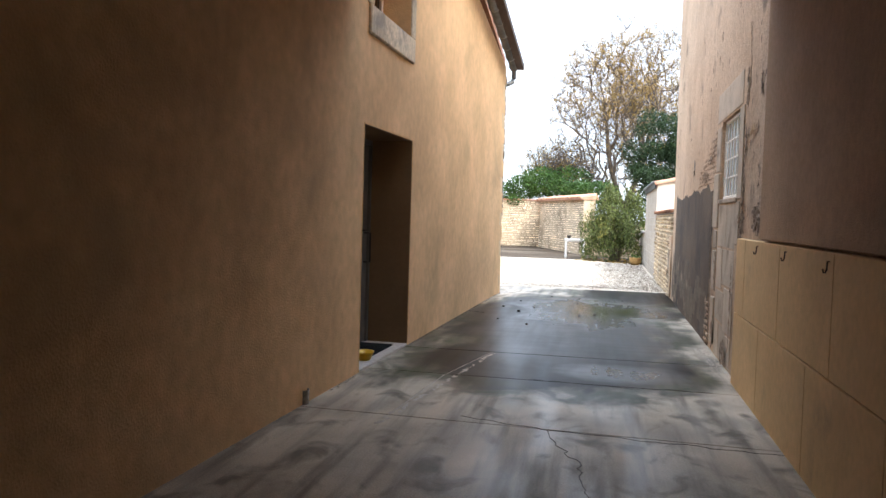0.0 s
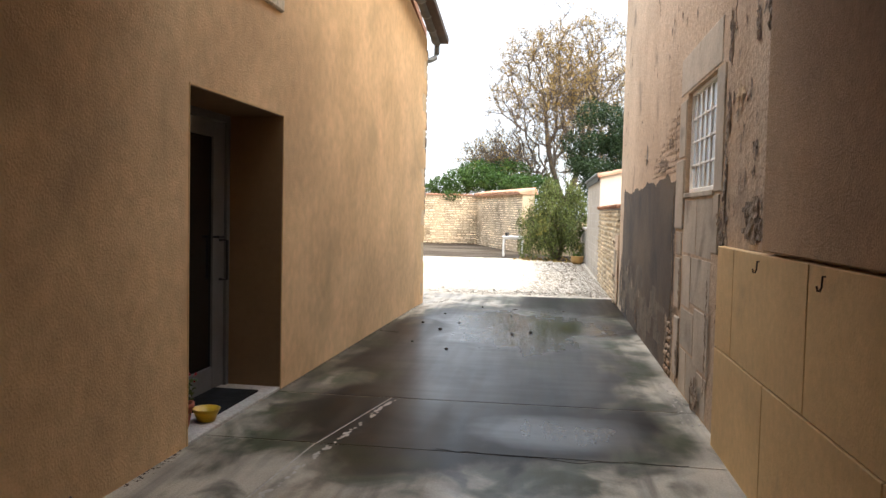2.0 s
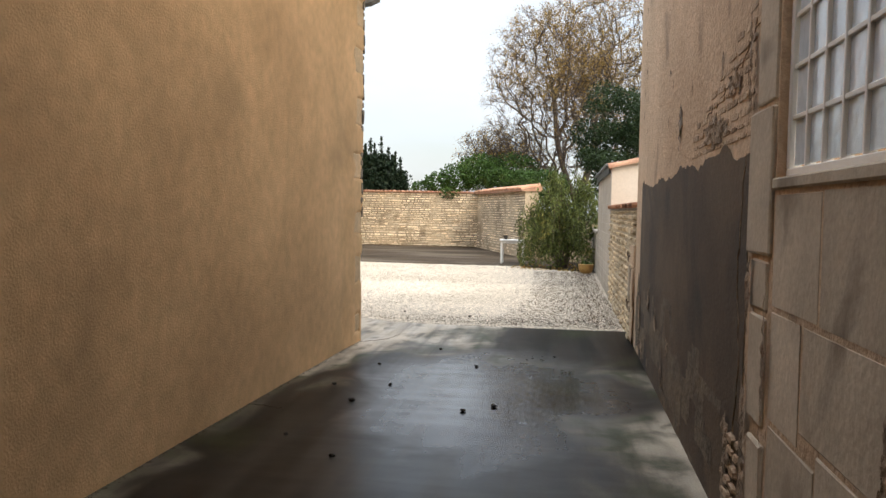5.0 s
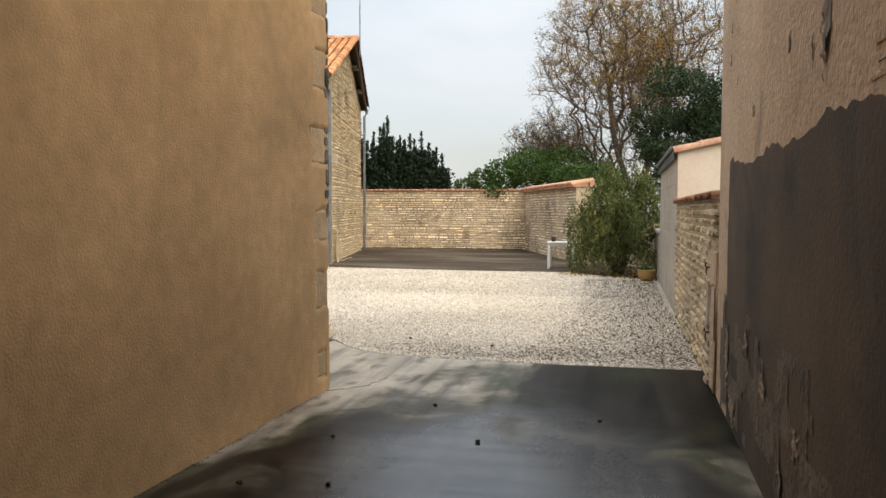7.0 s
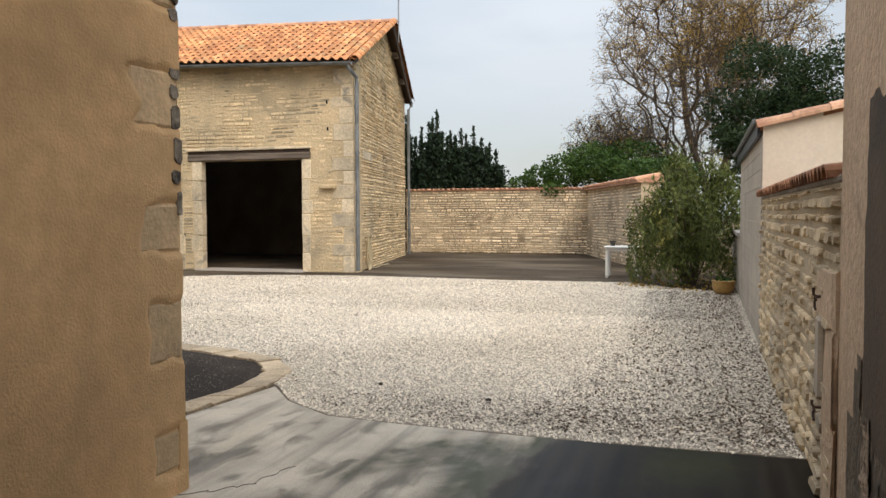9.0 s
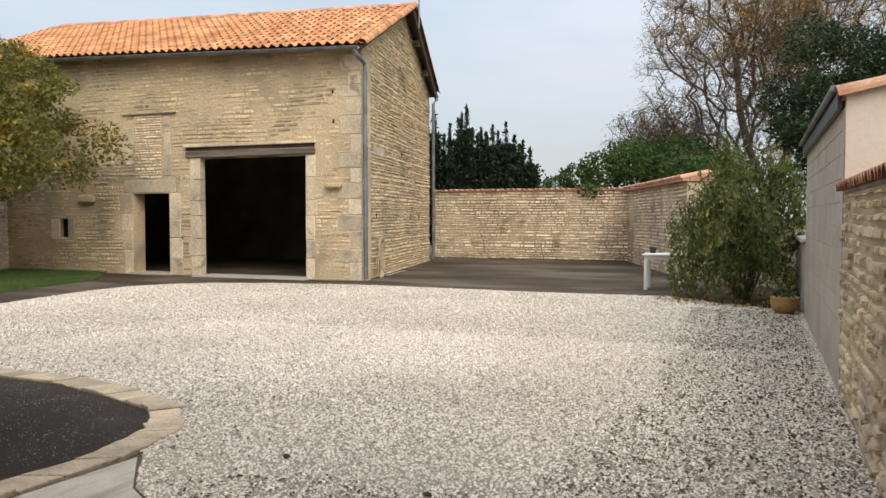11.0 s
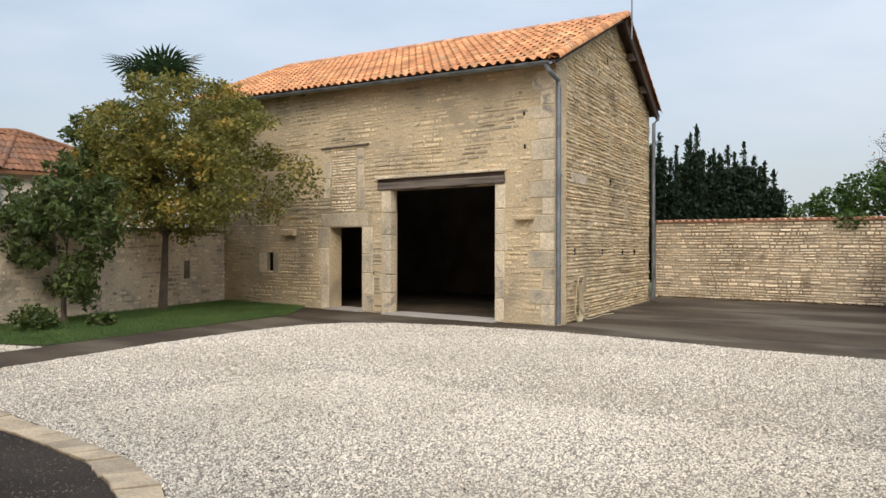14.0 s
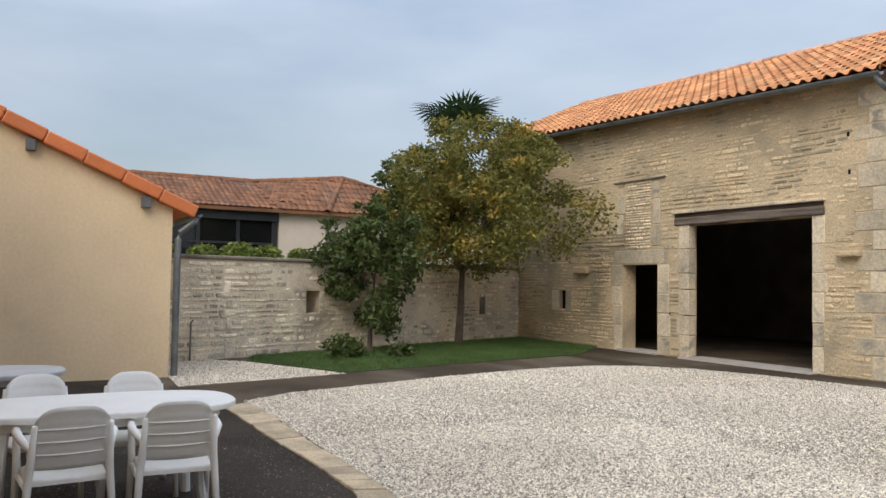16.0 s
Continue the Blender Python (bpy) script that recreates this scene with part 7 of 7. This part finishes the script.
for k in range(24):
    a, e = g.uniform(0, 2 * math.pi), g.uniform(-0.6, 1.1)
    d = Vector((math.cos(a) * math.cos(e), math.sin(a) * math.cos(e), math.sin(e)))
    hub = Vector((0, 0, 5.85)) + d * g.uniform(0.5, 0.95)
    sidev = d.cross(Vector((0, 0, 1))).normalized()
    upv = sidev.cross(d)
    for b in range(17):
        t = (b / 16 - 0.5) * 3.6
        f = d * math.cos(t) + sidev * math.sin(t)
        L = 0.95 * (0.75 + 0.25 * math.cos(t))
        w = sidev * math.cos(t) - d * math.sin(t)
        p0, p1, p2 = hub, hub + f * L * 0.6 + upv * 0.03, hub + f * L - Vector((0, 0, 0.16))
        i = len(vs)
        vs += [p0 - w * 0.006, p0 + w * 0.006, p1 + w * 0.036, p1 - w * 0.036, p2]
        fs += [(i, i + 1, i + 2, i + 3), (i + 3, i + 2, i + 4)]
under(new("crown", mesh_of("crown", vs, fs, M_leaf_palm)), pl)
# low plants at the lawn's edge and on the wall behind
for x, y, s, seed in ((-12.35, 22.1, 0.42, 1), (-12.15, 23.3, 0.26, 2)):
    lp = thing("low_plant", pose(x, y, 0.0), "low dark leafy plant at the lawn edge", "plant", "lawn plants")
    under(new("foliage", leaf_mesh("foliage", clump_points([(0, 0, s * 0.55, s, s, s * 0.6)], int(1500 * s), 0.3), (0.06, 0.14), M_leaf_shrub, 0.6)), lp)
wire = thing("clothes_line", pose(0, 0, 0), "thin wire strung between the shrub and the tree", "wire")
part("line", tube(bmesh.new(), [(-13.9, 23.6, 1.62), (-14.3, 25.0, 1.55), (-14.75, 26.2, 1.6)], 0.006, 4), M_wire, wire)
for i, (y, s) in enumerate(((20.2, 0.5), (21.5, 0.45), (22.6, 0.6), (23.5, 0.5), (24.6, 0.35), (25.6, 0.3))):
    hb = thing("hedge_plant", pose(-22.6, y, 0), "yellow-green hedge plants in front of the veranda", "plant", "hedge plants")
    part("trunk", tube(bmesh.new(), [(0, 0, 0), (0, 0, 2.2)], 0.03, 5), M_bark, hb)
    under(new("foliage", leaf_mesh("foliage", clump_points([(0, 0, 2.35, s, s, s * 0.7)], 900, 0.3), (0.1, 0.2), M_leaf_hedge, 0.6)), hb)

for y, h in ((25.2, 0.62), (25.55, 0.75), (26.0, 0.4)):
    sp = thing("wall_sprig", pose(-16.9 + (26 - y) * 0.4, y, 0), "upright dark sprig growing behind the wall", "plant", "wall sprigs")
    part("stem", tube(bmesh.new(), [(0, 0, 0), (0.02, 0, 2.0 + h)], [0.02, 0.005], 5), M_bark, sp)
    t = rng.random(130)
    C = np.c_[rng.normal(0, 0.05, 130), rng.normal(0, 0.05, 130), 1.9 + t * h]
    under(new("foliage", leaf_mesh("foliage", C, (0.06, 0.12), M_leaf_shrub, 0.4)), sp)
lit = np.c_[rng.uniform(-7.6, -0.95, 900), 39.2 - np.abs(rng.normal(0, 0.12, 900))]
tagged(new("wall_foot_leaves", leaf_mesh("wall_foot_leaves", np.c_[lit, np.full(900, 0.03)], (0.03, 0.08), M_leaf_litter, 0.6)), "dark dead leaves along the cream wall's foot", "leaves", kind="stuff")

# ---- small things ----
pot = thing("flower_pot", pose(3.27, 26.15, 0.01), "round ochre glazed pot on the gravel", "pot")
part("pot", lathe([(0.11, 0), (0.175, 0.065), (0.2, 0.16), (0.195, 0.22), (0.215, 0.245), (0.2, 0.252), (0.18, 0.23)], 24), M_pot, pot, smooth=True)
part("soil", lathe([(0.0, 0.205), (0.185, 0.21)], 20), M_earth, pot)
under(new("foliage", leaf_mesh("foliage", rng.normal(0, 1, (60, 3)) * (0.08, 0.08, 0.04) + (0, 0, 0.26), (0.04, 0.1), M_leaf_ivy, 0.4)), pot)
can = thing("tin_can", pose(-0.37, 5.02, 0.012), "empty dented tin can on the concrete", "tin can")
part("can", lathe([(0.05, 0), (0.052, 0.01), (0.05, 0.02), (0.05, 0.1), (0.052, 0.11), (0.047, 0.11), (0.046, 0.02)], 20), M_tin, can, smooth=True)
mat_ = thing("door_mat", pose(-0.58, 7.35, 0.036, 0, 0, -2.4), "flat dark door mat at the threshold", "door mat")
part("mat", boxes(((-0.22, -0.38, 0), (0.22, 0.38, 0.016)), bevel=0.006), M_black, mat_)
fp = thing("geranium_pot", pose(-0.50, 6.56, 0.036), "clay pot with a red-flowered plant by the door", "flower pot")
part("pot", lathe([(0.07, 0), (0.1, 0.15), (0.11, 0.15), (0.11, 0.18), (0.095, 0.18), (0.085, 0.15)], 20), M_terracotta, fp, smooth=True)
under(new("leaves", leaf_mesh("leaves", rng.normal(0, 1, (160, 3)) * (0.055, 0.055, 0.06) + (0, 0, 0.27), (0.03, 0.06), M_leaf_shrub, 0.8)), fp)
tagged(under(new("flowers", leaf_mesh("flowers", rng.normal(0, 1, (40, 3)) * (0.05, 0.05, 0.02) + (0.02, 0.02, 0.36), (0.02, 0.035), M_red, 0.9)), fp), kind="stuff")
yb = thing("yellow_bowl", pose(-0.40, 6.80, 0.036), "yellow plastic bowl beside the flower pot", "bowl")
part("bowl", lathe([(0.06, 0), (0.085, 0.06), (0.1, 0.09), (0.092, 0.09), (0.055, 0.012)], 20), M_yellow, yb, smooth=True)
for x, y, s in ((1.893, 11.69, 0.021), (1.66, 11.5, 0.021), (0.708, 11.64, 0.024), (0.9, 12.3, 0.015), (1.6, 13.3, 0.016), (0.95, 10.2, 0.018), (0.5, 10.6, 0.015), (2.4, 14.0, 0.015), (0.6, 13.2, 0.015),
                (0.4, 12.2, 0.02), (1.1, 14.2, 0.015), (0.1, 17.3, 0.02), (1.15, 17.0, 0.022)):
    cl = thing("walnut_husk", pose(x, y, 0.012), "small dark husk lying on the ground", "husk", "dark husks")
    bm = bmesh.new()
    bmesh.ops.create_icosphere(bm, subdivisions=2, radius=s, matrix=Matrix.Translation((0, 0, s * 0.6)) @ Matrix.Diagonal((1.15, 0.9, 0.65, 1)))
    for v in bm.verts:
        v.co += Vector(rng.normal(0, s * 0.12, 3))
    part("husk", bm, M_stone_dark, cl)
